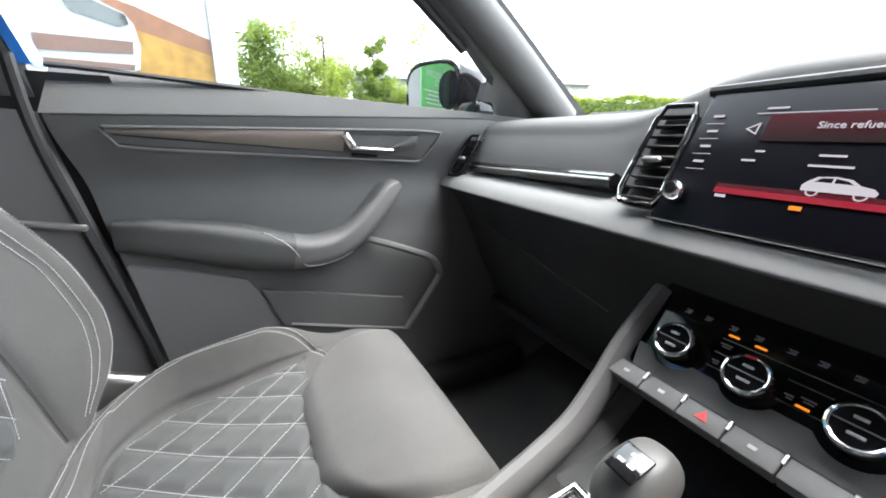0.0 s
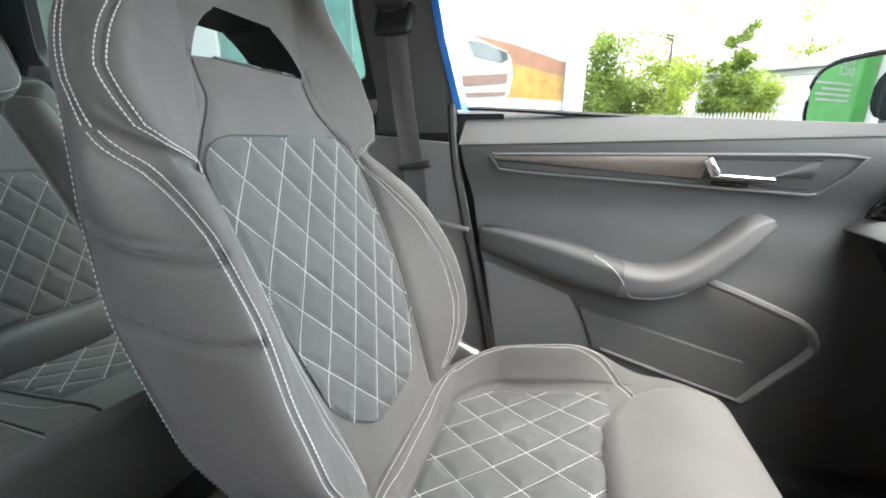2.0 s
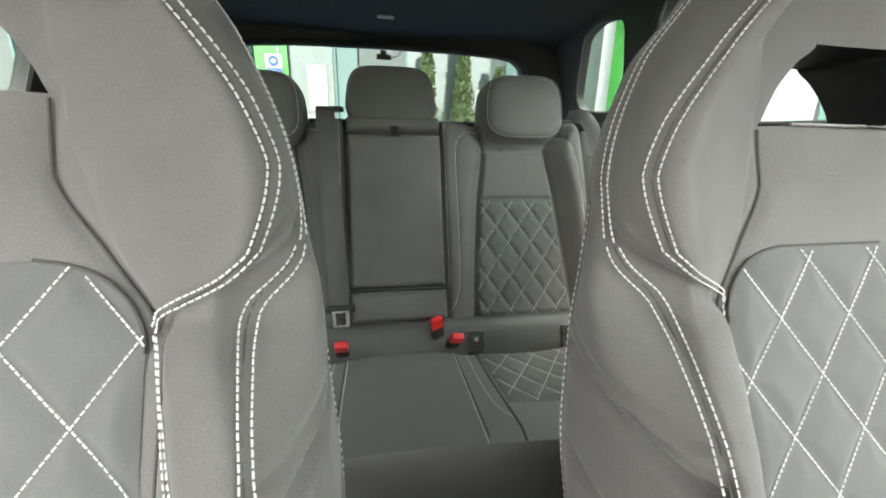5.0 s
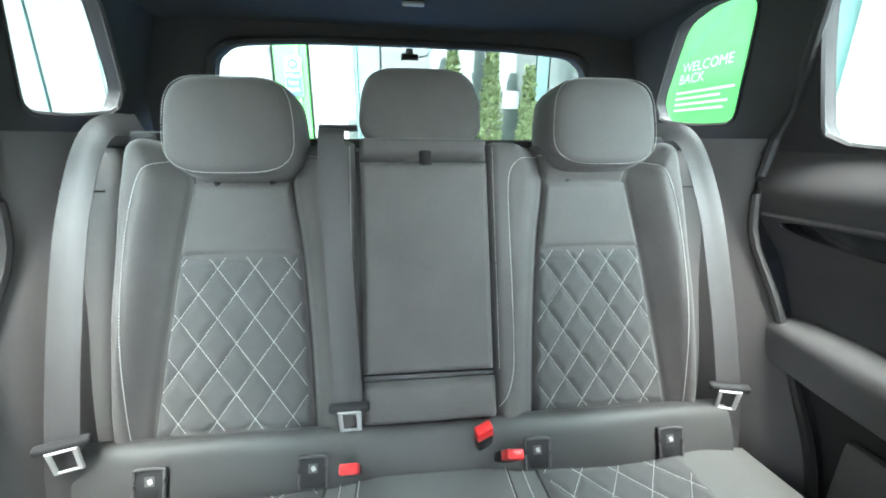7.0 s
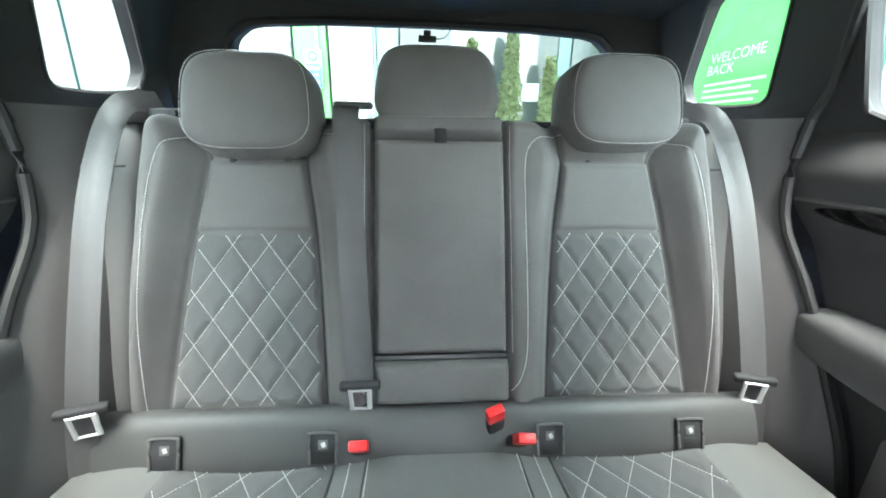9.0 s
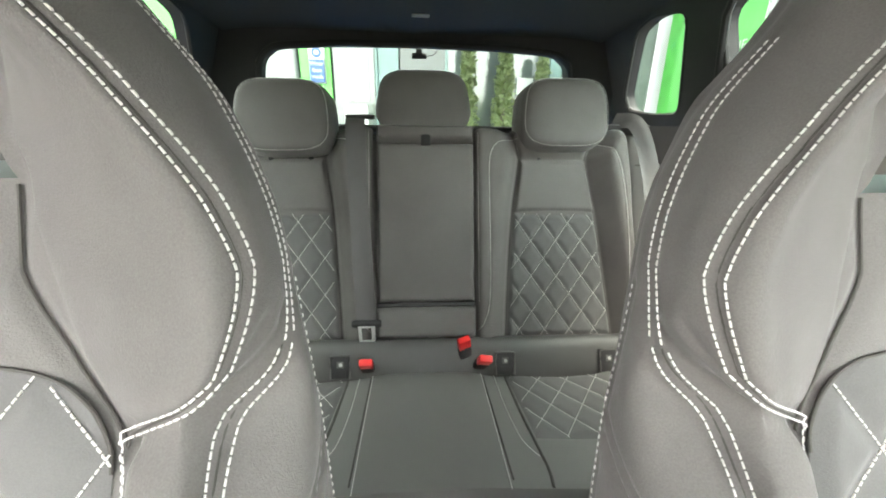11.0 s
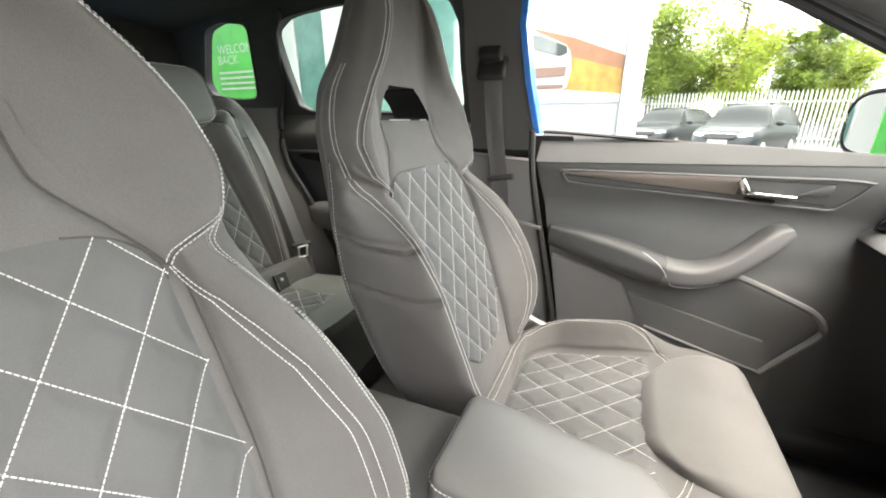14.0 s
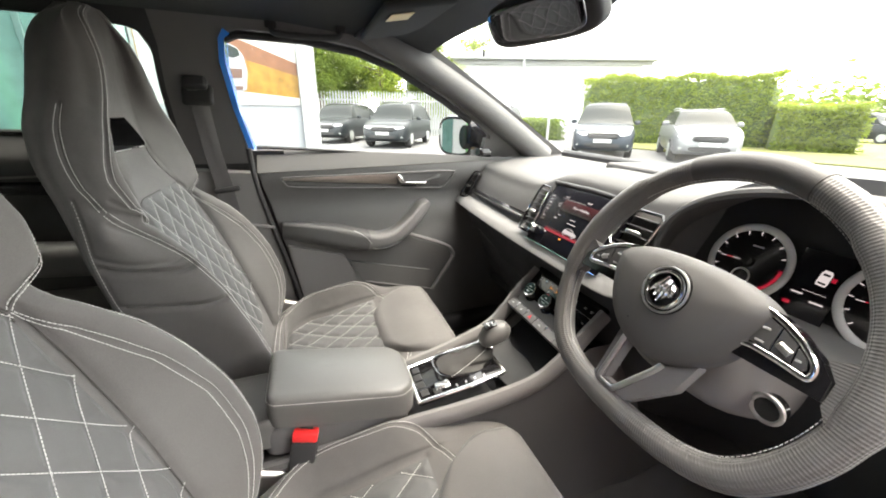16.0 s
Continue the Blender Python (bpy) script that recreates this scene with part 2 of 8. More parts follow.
def dashes(path, normal, length=0.0040, gap=0.0010, w=0.0012, h=0.0008):
    """Threads of a seam: short raised pieces laid along a path on a surface."""
    path = [Vector(p) for p in path]
    verts, faces = [], []
    pos, on = 0.0, length
    total, segs = 0.0, []
    for a, b in zip(path[:-1], path[1:]):
        d = (b - a).length
        if d > 1e-7:
            segs.append((total, d, a, b))
            total += d
    if not segs:
        return verts, faces

    def at(s):
        for t0, d, a, b in segs:
            if s <= t0 + d:
                return a.lerp(b, (s - t0) / d), (b - a).normalized()
        return segs[-1][3], (segs[-1][3] - segs[-1][2]).normalized()
    nv = normal if callable(normal) else None
    while pos + length * 0.5 < total:
        p, d = at(min(pos + length / 2, total))
        nn = Vector(nv(p)) if nv else Vector(normal)
        s = d.cross(nn).normalized() * w / 2
        e = d * length / 2
        up = nn.normalized() * h
        i = len(verts)
        verts += [p - e - s, p + e - s, p + e + s, p - e + s, p - e * 0.6 - s * 0.7 + up, p + e * 0.6 - s * 0.7 + up, p + e * 0.6 + s * 0.7 + up, p - e * 0.6 + s * 0.7 + up]
        faces += [(i + 4, i + 5, i + 6, i + 7), (i, i + 1, i + 5, i + 4), (i + 1, i + 2, i + 6, i + 5), (i + 2, i + 3, i + 7, i + 6), (i + 3, i, i + 4, i + 7)]
        pos += length + gap
    return verts, faces


def text(words, size, material, m, parent, name="lettering", thick=0.0004):
    """Built-in letters as a flat mesh, centred at the pose m."""
    cu = bpy.data.curves.new(name, "FONT")
    cu.body, cu.size, cu.extrude, cu.align_x, cu.align_y = words, size, thick, "CENTER", "CENTER"
    tmp = bpy.data.objects.new(name, cu)
    me = bpy.data.meshes.new_from_object(tmp)
    bpy.data.objects.remove(tmp)
    v = [m @ w.co for w in me.vertices]
    f = [tuple(q.vertices) for q in me.polygons]
    bpy.data.meshes.remove(me)
    return part(name, (v, f), material, parent, flat=True)


def pinched(piece, lines, lump=0.0, size=14.0):
    """Upholstery pulled in along seams: lines of (path, depth, width); lump adds a soft unevenness."""
    v = np.array([tuple(q) for q in piece[0]], dtype=float)
    out = np.zeros_like(v)
    for n in {len(q) for q in piece[1]}:
        if n > 8:
            continue
        f = np.array([q for q in piece[1] if len(q) == n])
        c = np.cross(v[f[:, 1]] - v[f[:, 0]], v[f[:, -1]] - v[f[:, 0]])
        for k in range(n):
            np.add.at(out, f[:, k], c)
    out /= np.maximum(np.linalg.norm(out, axis=1, keepdims=True), 1e-12)
    if (out * (v - v.mean(0))).sum() < 0:
        out = -out
    fall, calm = np.zeros(len(v)), np.ones(len(v))
    for path, depth, width in lines:
        p = np.array([tuple(q) for q in path], dtype=float)
        d = np.linalg.norm(np.diff(p, axis=0), axis=1)
        run = np.concatenate([[0], np.cumsum(d)])
        at = np.linspace(0, run[-1], max(2, int(run[-1] / (width * 0.5))))
        p = np.stack([np.interp(at, run, p[:, i]) for i in range(3)], axis=1)
        near = np.where(np.all((v > p.min(0) - 3 * width) & (v < p.max(0) + 3 * width), axis=1))[0]
        best = np.full(len(near), 1e9)
        for a in range(0, len(p), 40):
            best = np.minimum(best, ((v[near][:, None] - p[None, a:a + 40]) ** 2).sum(2).min(1))
        fall[near] = np.minimum(fall[near], -depth * np.exp(-best / width ** 2))
        calm[near] = np.minimum(calm[near], 1 - np.exp(-best / (2.2 * width) ** 2))
    if lump:
        fall += calm * np.array([lump * noise.noise(Vector(q) * size) + 0.35 * lump * noise.noise(Vector(q) * size * 3.1) for q in v])
    return [Vector(q) for q in v + out * fall[:, None]], piece[1]


def part(name, piece, material, parent=None, label="", flat=False):
    """Links a mesh as one object, under a thing or a part."""
    me = bpy.data.meshes.new(name)
    me.from_pydata([tuple(v) for v in piece[0]], [], [tuple(q) for q in piece[1]])
    me.materials.append(material)
    bm = bmesh.new()
    bm.from_mesh(me)
    if not flat:
        bmesh.ops.remove_doubles(bm, verts=bm.verts[:], dist=0.00002)
        bmesh.ops.recalc_face_normals(bm, faces=bm.faces[:])
    bm.to_mesh(me)
    bm.free()
    me.update()
    if not flat:
        me.shade_smooth()
        me.set_sharp_from_angle(angle=radians(42))
    ob = new(name, me)
    if parent:
        ob.parent = parent
    if label:
        tagged(ob, label)
    return ob


def thing(name, label, category, place=(0, 0, 0), group="", kind=""):
    ob = new(name)
    ob.location = place
    ob.empty_display_size = 0.05
    return tagged(ob, label, category, group, kind)


def diamond_lines(x0, x1, s0, s1, inside, step=0.006, w=0.07, h=0.095, shift=0.0):
    """Runs of the quilting seams in flat coordinates, cut to where inside(x, s) holds."""
    runs = []
    for sign in (1, -1):
        lo = math.floor(min(x0 / w + min(sign * s0, sign * s1) / h, x1 / w + min(sign * s0, sign * s1) / h)) - 1
        hi = math.ceil(x1 / w + max(sign * s0, sign * s1) / h) + 1
        for k in range(lo, hi + 1):
            run = []
            m = int((s1 - s0) / step)
            for j in range(m + 1):
                s = s0 + (s1 - s0) * j / m
                x = (k + shift - sign * s / h) * w
                if x0 <= x <= x1 and inside(x, s):
                    run.append((x, s))
                else:
                    if len(run) > 1:
                        runs.append(run)
                    run = []
            if len(run) > 1:
                runs.append(run)
    return runs


def quilt_depth(x, s, w=0.07, h=0.095, shift=0.0, deep=0.0035, wide=0.007):
    g = math.hypot(1 / w, 1 / h)
    d = min(abs((q - shift) - round(q - shift)) for q in (x / w + s / h, x / w - s / h)) / g
    return -deep * math.exp(-((d / wide) ** 2))


# ---- front seats ----
Y0 = [(0.54, 0.0), (0.60, -0.015), (0.70, -0.05), (0.80, -0.088), (0.90, -0.127), (1.0, -0.167), (1.1, -0.205), (1.21, -0.250), (1.30, -0.264), (1.40, -0.256), (1.485, -0.250)]
CW = [(0.54, 0.112), (0.66, 0.123), (0.80, 0.142), (0.90, 0.154), (1.06, 0.158), (1.12, 0.140), (1.21, 0.112), (1.30, 0.10), (1.48, 0.05)]
RIDGE_X = [(0.54, 0.14), (0.62, 0.160), (0.66, 0.185), (0.70, 0.212), (0.75, 0.240), (0.80, 0.258), (0.86, 0.260), (0.93, 0.248), (1.0, 0.232), (1.05, 0.213), (1.08, 0.203), (1.11, 0.220), (1.16, 0.231), (1.20, 0.222), (1.25, 0.194), (1.31, 0.145), (1.38, 0.112), (1.43, 0.096), (1.463, 0.072), (1.485, 0.030)]
RIDGE_H = [(0.54, -0.01), (0.62, 0.005), (0.66, 0.030), (0.70, 0.060), (0.75, 0.083), (0.80, 0.092), (0.86, 0.095), (0.93, 0.090), (1.0, 0.072), (1.05, 0.040), (1.08, 0.018), (1.115, 0.032), (1.17, 0.047), (1.25, 0.054), (1.31, 0.050), (1.38, 0.038), (1.43, 0.022), (1.463, 0.006), (1.485, 0.0)]
EDGE_X = [(0.54, 0.18), (0.64, 0.220), (0.70, 0.242), (0.80, 0.266), (0.9, 0.266), (1.0, 0.258), (1.09, 0.250), (1.16, 0.241), (1.25, 0.208), (1.31, 0.166), (1.38, 0.130), (1.43, 0.112), (1.463, 0.088), (1.485, 0.045)]
EDGE_B = [(0.54, -0.08), (0.77, -0.098), (0.92, -0.105), (1.02, -0.092), (1.09, -0.072), (1.16, -0.052), (1.25, -0.046), (1.32, -0.038), (1.38, -0.042), (1.44, -0.038), (1.485, -0.022)]
SHELL_B = [(0.54, -0.092), (0.92, -0.117), (1.1, -0.102), (1.25, -0.094), (1.4, -0.100), (1.45, -0.086), (1.485, -0.05)]
HOLE_W = [(0.54, 0.08), (1.10, 0.098), (1.208, 0.104), (1.235, 0.092), (1.26, 0.070), (1.275, 0.052), (1.32, 0.05), (1.48, 0.03)]
Z_LOW, Z_TOP, HOLE_LOW, HOLE_TOP = 0.54, 1.485, 1.208, 1.275
PER = 4


@functools.lru_cache(maxsize=None)
def back_half(z, per=PER):
    """Half of the backrest's outline at a height, from the middle of its front round to the middle of its back."""
    y0, c, r, h, e, b, hw, sh = (smooth(t, z) for t in (Y0, CW, RIDGE_X, RIDGE_H, EDGE_X, EDGE_B, HOLE_W, SHELL_B))
    sh = min(sh, b - 0.010)
    front = [Vector((hw * k / 4, y0, z)) for k in range(4)]
    keys = [(hw, 0.0), (max(c * 0.97, hw + 0.01), 0.0), (max(c + 0.012, hw + 0.02), 0.16 * h), (r - 0.024, 0.84 * h), (r, h), (r + 0.014, h - 0.022), (e + 0.004, (h + b) / 2), (e, b + 0.016), (e - 0.012, b - 0.004), (max(e - 0.034, hw + 0.006), (b + 2 * sh) / 3), (hw, sh)]
    keys[2] = (min(keys[2][0], r - 0.018), keys[2][1])
    keys[1] = (min(keys[1][0], keys[2][0] - 0.008), 0.0)
    keys[0] = (min(hw, keys[1][0] - 0.006), 0.0)
    side = [Vector((max(p.x, 0), y0 + p.y, z)) for p in spline([(a, d, 0) for a, d in keys], per)]
    back = [Vector((hw * k / 4, y0 + sh - 0.004 * (1 - k / 4), z)) for k in (3, 2, 1, 0)]
    return front + side + back


def back_at(k, z, side):
    """The place on the backrest at outline step k and height z, and the way out of it."""
    def at(kk, zz):
        row = back_half(zz)
        i = min(int(kk), len(row) - 2)
        return row[i].lerp(row[i + 1], kk - i)
    p = at(k, z)
    n = (at(k, z + 0.004) - at(k, z - 0.004)).cross(at(k + 0.3, z) - at(k - 0.3, z)).normalized()
    return Vector((p.x * side, p.y, p.z)), Vector((n.x * side, n.y, n.z))


def seam_on_back(rows, side, lift=0.0004, shift=0.0):
    """A path on the backrest through rows of (k, z), and the ways out along it."""
    ks, path, outs = [(z, k) for k, z in rows], [], []
    m = 90
    for i in range(m + 1):
        t = i / m * (len(rows) - 1)
        j = min(int(t), len(rows) - 2)
        k = rows[j][0] + (rows[j + 1][0] - rows[j][0]) * (t - j) + shift
        z = rows[j][1] + (rows[j + 1][1] - rows[j][1]) * (t - j)
        p, n = back_at(k, z, side)
        path.append(p + n * lift)
        outs.append(n)
    return path, outs


def near_out(path, outs):
    def fn(p):
        return outs[min(range(len(path)), key=lambda i: (path[i] - p).length_squared)]
    return fn


def stitched(rows, side, shift=0.0, **kw):
    path, outs = seam_on_back(rows, side, shift=shift)
    return dashes(path, near_out(path, outs), **kw)


# seams of the backrest as (outline step, height), with how deep and wide they pull the cover in
RIDGE_SEAM = [(20, 0.60), (20, 0.72), (20.2, 0.84), (20.8, 0.95), (21.8, 1.02), (24, 1.075), (27, 1.115)]
WING_SEAM = [(20.0, 1.478), (20.0, 1.36), (21.0, 1.25), (22.6, 1.17), (21.4, 1.12), (16, 1.090), (11.5, 1.072)]
REAR_SEAM = [(30, 1.30), (30, 1.22), (29.5, 1.16), (27.5, 1.12)]
BORDER = ([(11.7, 1.070), (14.0, 1.035), (15.4, 0.96), (15.9, 0.88), (15.9, 0.78), (15.6, 0.66)], [(11.7, 1.070), (12.6, 1.035), (13.2, 0.96), (13.6, 0.88), (13.6, 0.78), (13.4, 0.66)])
BACK_PULLS = [(RIDGE_SEAM, 0.0026, 0.0036), (WING_SEAM, 0.0030, 0.0040), (REAR_SEAM, 0.0026, 0.0036), ([(29, 1.128), (26, 1.112), (23, 1.098), (19, 1.090), (15, 1.085), (12, 1.073)], 0.0085, 0.011), ([(27, 1.095), (24.5, 1.070), (22.5, 1.060)], 0.0035, 0.007), ([(25, 1.135), (23, 1.118), (20, 1.108)], 0.003, 0.006), ([(11.5, 1.072), (8, 1.12), (5, 1.16), (4.2, 1.205)], 0.0050, 0.0060), ([(21.8, 1.005), (25, 0.998), (29, 1.002), (32, 1.014)], 0.0110, 0.0060), ([(22.0, 1.020), (25, 1.014), (29, 1.019), (32, 1.034)], 0.0040, 0.0050), ([(21.5, 0.932), (26, 0.924), (32, 0.934)], 0.0085, 0.0048), ([(32.4, 0.60), (32.4, 0.8), (32.4, 1.0), (32.4, 1.14)], 0.002, 0.004), ([(12.2, 1.065), (11.6, 0.95), (11.4, 0.80), (11.2, 0.64)], 0.0060, 0.0070)]


def front_backrest(seat, quilt_z, quilt_x, lattice, low_side):
    low, high = 240, 264
    zs = [Z_LOW + (HOLE_LOW - Z_LOW) * i / low for i in range(low + 1)] + [HOLE_LOW + (HOLE_TOP - HOLE_LOW) * i / 24 for i in range(1, 25)]
    zs += [HOLE_TOP + (Z_TOP - HOLE_TOP) * (1 - (1 - i / 56) ** 1.6) for i in range(1, 57)]
    rows = []
    for z in zs:
        half = back_half(z, 10)
        other = [Vector((-p.x, p.y, p.z)) for p in half[1:-1]]
        rows.append(half + other[::-1])
    n, h = len(rows[0]), len(back_half(1.0, 10))
    verts = [v for r in rows for v in r]
    front = {k % n for k in range(-4, 4)}
    back = {k for k in range(h - 5, h + 3)}
    faces = []
    for i in range(len(rows) - 1):
        for k in range(n):
            if low <= i < high and (k in front or k in back):
                continue
            a, b = i * n + k, i * n + (k + 1) % n
            faces.append((a, b, b + n, a + n))
    faces.append(tuple(reversed(range(n))))
    faces.append(tuple(range((len(rows) - 1) * n, len(rows) * n)))
    pulls = []
    for s in (1, -1):
        for line, depth, wide in BACK_PULLS:
            pulls.append((seam_on_back(line, s, lift=0.0)[0], depth, wide))
        pulls.append((seam_on_back(BORDER[s == low_side], s, lift=0.0)[0], 0.0022, 0.0035))
    verts, faces = pinched((verts, faces), pulls, 0.0016)
    for i in range(len(rows)):
        rows[i] = verts[i * n:(i + 1) * n]
    part("backrest", (verts, faces), FABRIC, seat, "dark grey sports backrest with integrated head restraint")
    # lining of the opening under the head restraint
    f_loop = [(low, k % n) for k in range(-4, 5)] + [(i, 4) for i in range(low + 1, high)] + [(high, k % n) for k in range(4, -5, -1)] + [(i, -4 % n) for i in range(high - 1, low, -1)]
    c = h - 1
    b_loop = [(low, c - k) for k in range(-4, 5)] + [(i, c - 4) for i in range(low + 1, high)] + [(high, c - k) for k in range(4, -5, -1)] + [(i, c + 4) for i in range(high - 1, low, -1)]
    ring_a, ring_b = [rows[i][k] for i, k in f_loop], [rows[i][k] for i, k in b_loop]
    part("opening_lining", loft([[p.lerp(q, t) for p, q in zip(ring_a, ring_b)] for t in (0, 0.3, 0.7, 1)], caps=False), LINING, seat, "satin black lining of the opening")
    trim = tube([p + Vector((0, 0.002, 0.001)) for p in ring_a[1:8]], 0.0016, 6)
    part("chrome_edge", trim, SATIN, seat)
    # quilted insert
    def width(z):
        return smooth([(0.69, 0.055), (0.71, 0.088), (0.74, 0.120), (0.78, 0.142), (0.84, 0.151), (0.90, 0.156), (1.04, 0.161), (1.066, 0.162), (1.086, 0.155), (1.102, 0.140), (1.110, 0.122), (1.1135, 0.104)], z)
    lo, hi = 0.69, 1.113
    slope = 1.08

    def front_y(x, z):
        row = back_half(round(z, 4))
        for p, q in zip(row[:20], row[1:21]):
            if q.x >= abs(x):
                return p.y + (q.y - p.y) * (abs(x) - p.x) / max(q.x - p.x, 1e-6)
        return row[20].y

    def cloth(u, v):
        z = lo + (hi - lo) * v
        x = (2 * u - 1) * width(z)
        edge = min(1, (1 - abs(2 * u - 1)) * 14, (1 - v) * 25, v * 25)
        return x, front_y(x, z) + 0.0005 + edge * (0.0075 + quilt_depth(x - quilt_x, (z - quilt_z) * slope, *lattice, deep=0.0055, wide=0.009)), z
    part("quilted_insert", grid(cloth, 120, 190), QUILT, seat, "grey fabric insert quilted in diamonds")
    lines = []
    for run in diamond_lines(-0.18, 0.18, (lo + 0.004 - quilt_z) * slope, (hi - 0.003 - quilt_z) * slope, lambda x, s: abs(x + quilt_x) < width(quilt_z + s / slope) + 0.004, w=lattice[0], h=lattice[1]):
        pts = [(x + quilt_x, front_y(x + quilt_x, quilt_z + s / slope) + 0.0029, quilt_z + s / slope) for x, s in run]
        lines.append(dashes(pts, (0, 0.93, 0.36), length=0.0036, gap=0.0009, w=0.0011))
    part("quilting_thread", joined(*lines), STITCH, seat)
    # seams: ridge of the bolsters, wings, insert border, rear edge, folds
    threads, folds = [], []
    for s in (1, -1):
        for off in (-0.75, 0.65):
            threads.append(stitched(RIDGE_SEAM, s, off))
            threads.append(stitched(WING_SEAM, s, off))
            threads.append(stitched(REAR_SEAM, s, off * 0.8))
        for off in (-0.38, 0.38):
            threads.append(stitched(BORDER[s == low_side], s, off))
        threads.append(stitched([(32.6, 0.60), (32.6, 0.8), (32.6, 1.0), (32.6, 1.14)], s, 0, length=0.0036, gap=0.003))
        # Dark tubes paint the shade down in the seams and creases.
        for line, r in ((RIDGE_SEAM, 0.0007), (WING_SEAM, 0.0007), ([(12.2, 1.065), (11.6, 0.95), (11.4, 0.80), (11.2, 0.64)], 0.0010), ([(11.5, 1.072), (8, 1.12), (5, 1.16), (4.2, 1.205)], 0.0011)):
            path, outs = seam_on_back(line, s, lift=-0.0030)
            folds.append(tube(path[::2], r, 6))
        rim = [(s * width(z), front_y(width(z), z) + 0.0012, z) for z in (1.060 + 0.0535 * (1 - (1 - i / 24) ** 2) for i in range(25))]
        folds.append(tube(rim + ([(0, front_y(0, 1.1135) + 0.0012, 1.1135)] if s > 0 else []), 0.0011, 6))
    for piece in threads:
        part("seam_thread", piece, STITCH, seat)
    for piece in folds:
        part("fold_shade", piece, CREASE, seat)


CU_Z = [(-0.06, 0.575), (0.0, 0.585), (0.15, 0.605), (0.3, 0.640), (0.42, 0.668), (0.47, 0.664), (0.505, 0.635), (0.52, 0.59)]
CU_H = [(-0.06, 0.045), (0.0, 0.058), (0.08, 0.074), (0.16, 0.080), (0.23, 0.077), (0.29, 0.052), (0.34, 0.020), (0.38, 0.004), (0.42, 0.0), (0.52, -0.004)]
CU_R = [(-0.06, 0.257), (0.30, 0.257), (0.36, 0.246), (0.46, 0.228), (0.505, 0.21), (0.52, 0.195)]
CU_E = [(-0.06, 0.225), (0.02, 0.252), (0.10, 0.268), (0.30, 0.272), (0.36, 0.266), (0.46, 0.252), (0.505, 0.232), (0.52, 0.21)]
CU_C = [(0.12, 0.205), (0.25, 0.208), (0.31, 0.207), (0.36, 0.200), (0.46, 0.19), (0.52, 0.17)]


def bow(y, x0, ax, ay):
    """Half width of an outline whose rear corners are rounded."""
    return x0 + ax * math.sqrt(max(0.0, 1 - (max(0.0, 0.12 - y) / ay) ** 2))


def cushion_in(y):
    """Half width of the sunken middle of the cushion; the bolsters sweep together behind it."""
    return bow(y, 0.10, 0.105, 0.112) if 0.008 < y < 0.12 else 0.03 if y <= 0.008 else smooth(CU_C, y)


def cushion_half(y, per=PER):
    z, h, e = (smooth(t, y) for t in (CU_Z, CU_H, CU_E))
    c = cushion_in(y)
    r = min(bow(y, 0.10, 0.157, 0.136) if y < 0.12 else smooth(CU_R, y), e - 0.014)
    r = max(r, c + 0.03)
    q = min(1.0, max(0.0, (0.008 - y) / 0.028))
    lift = h * q * q * (3 - 2 * q)
    keys = [(0, lift), (c * 0.5, lift), (c, max(0.002, lift)), (c + 0.35 * (r - c), max(0.30 * h, lift)), (c + 0.80 * (r - c), max(0.92 * h, lift)), (r, h), (max(r + 0.012, e - 0.012), h - 0.016), (e, -0.04), (e - 0.004, -0.09), (e - 0.03, -0.13), (0, -0.14)]
    return [Vector((max(p.x, 0), y, z + p.y)) for p in spline([(a, b, 0) for a, b in keys], per)]


def cushion_at(k, y, side):
    row = cushion_half(y)
    i = min(int(k), len(row) - 2)
    p = row[i].lerp(row[i + 1], k - i)
    d = (row[i + 1] - row[i]).normalized()
    return Vector((p.x * side, p.y, p.z)), Vector((-d.z * side, 0, abs(d.x)))


def cushion_seam(rows, side, shift=0.0, lift=0.0005):
    path, outs = [], []
    for i in range(81):
        t = i / 80 * (len(rows) - 1)
        j = min(int(t), len(rows) - 2)
        k = rows[j][0] + (rows[j + 1][0] - rows[j][0]) * (t - j) + shift
        p, n = cushion_at(k, rows[j][1] + (rows[j + 1][1] - rows[j][1]) * (t - j), side)
        path.append(p + n * lift)
        outs.append(n)
    return path, outs


def cushion_top(x, y):
    """Height of the cushion's upper side at a place."""
    row = cushion_half(y)
    for p, q in zip(row[:24], row[1:25]):
        if q.x >= abs(x):
            return p.z + (q.z - p.z) * (abs(x) - p.x) / max(q.x - p.x, 1e-6)
    return row[24].z


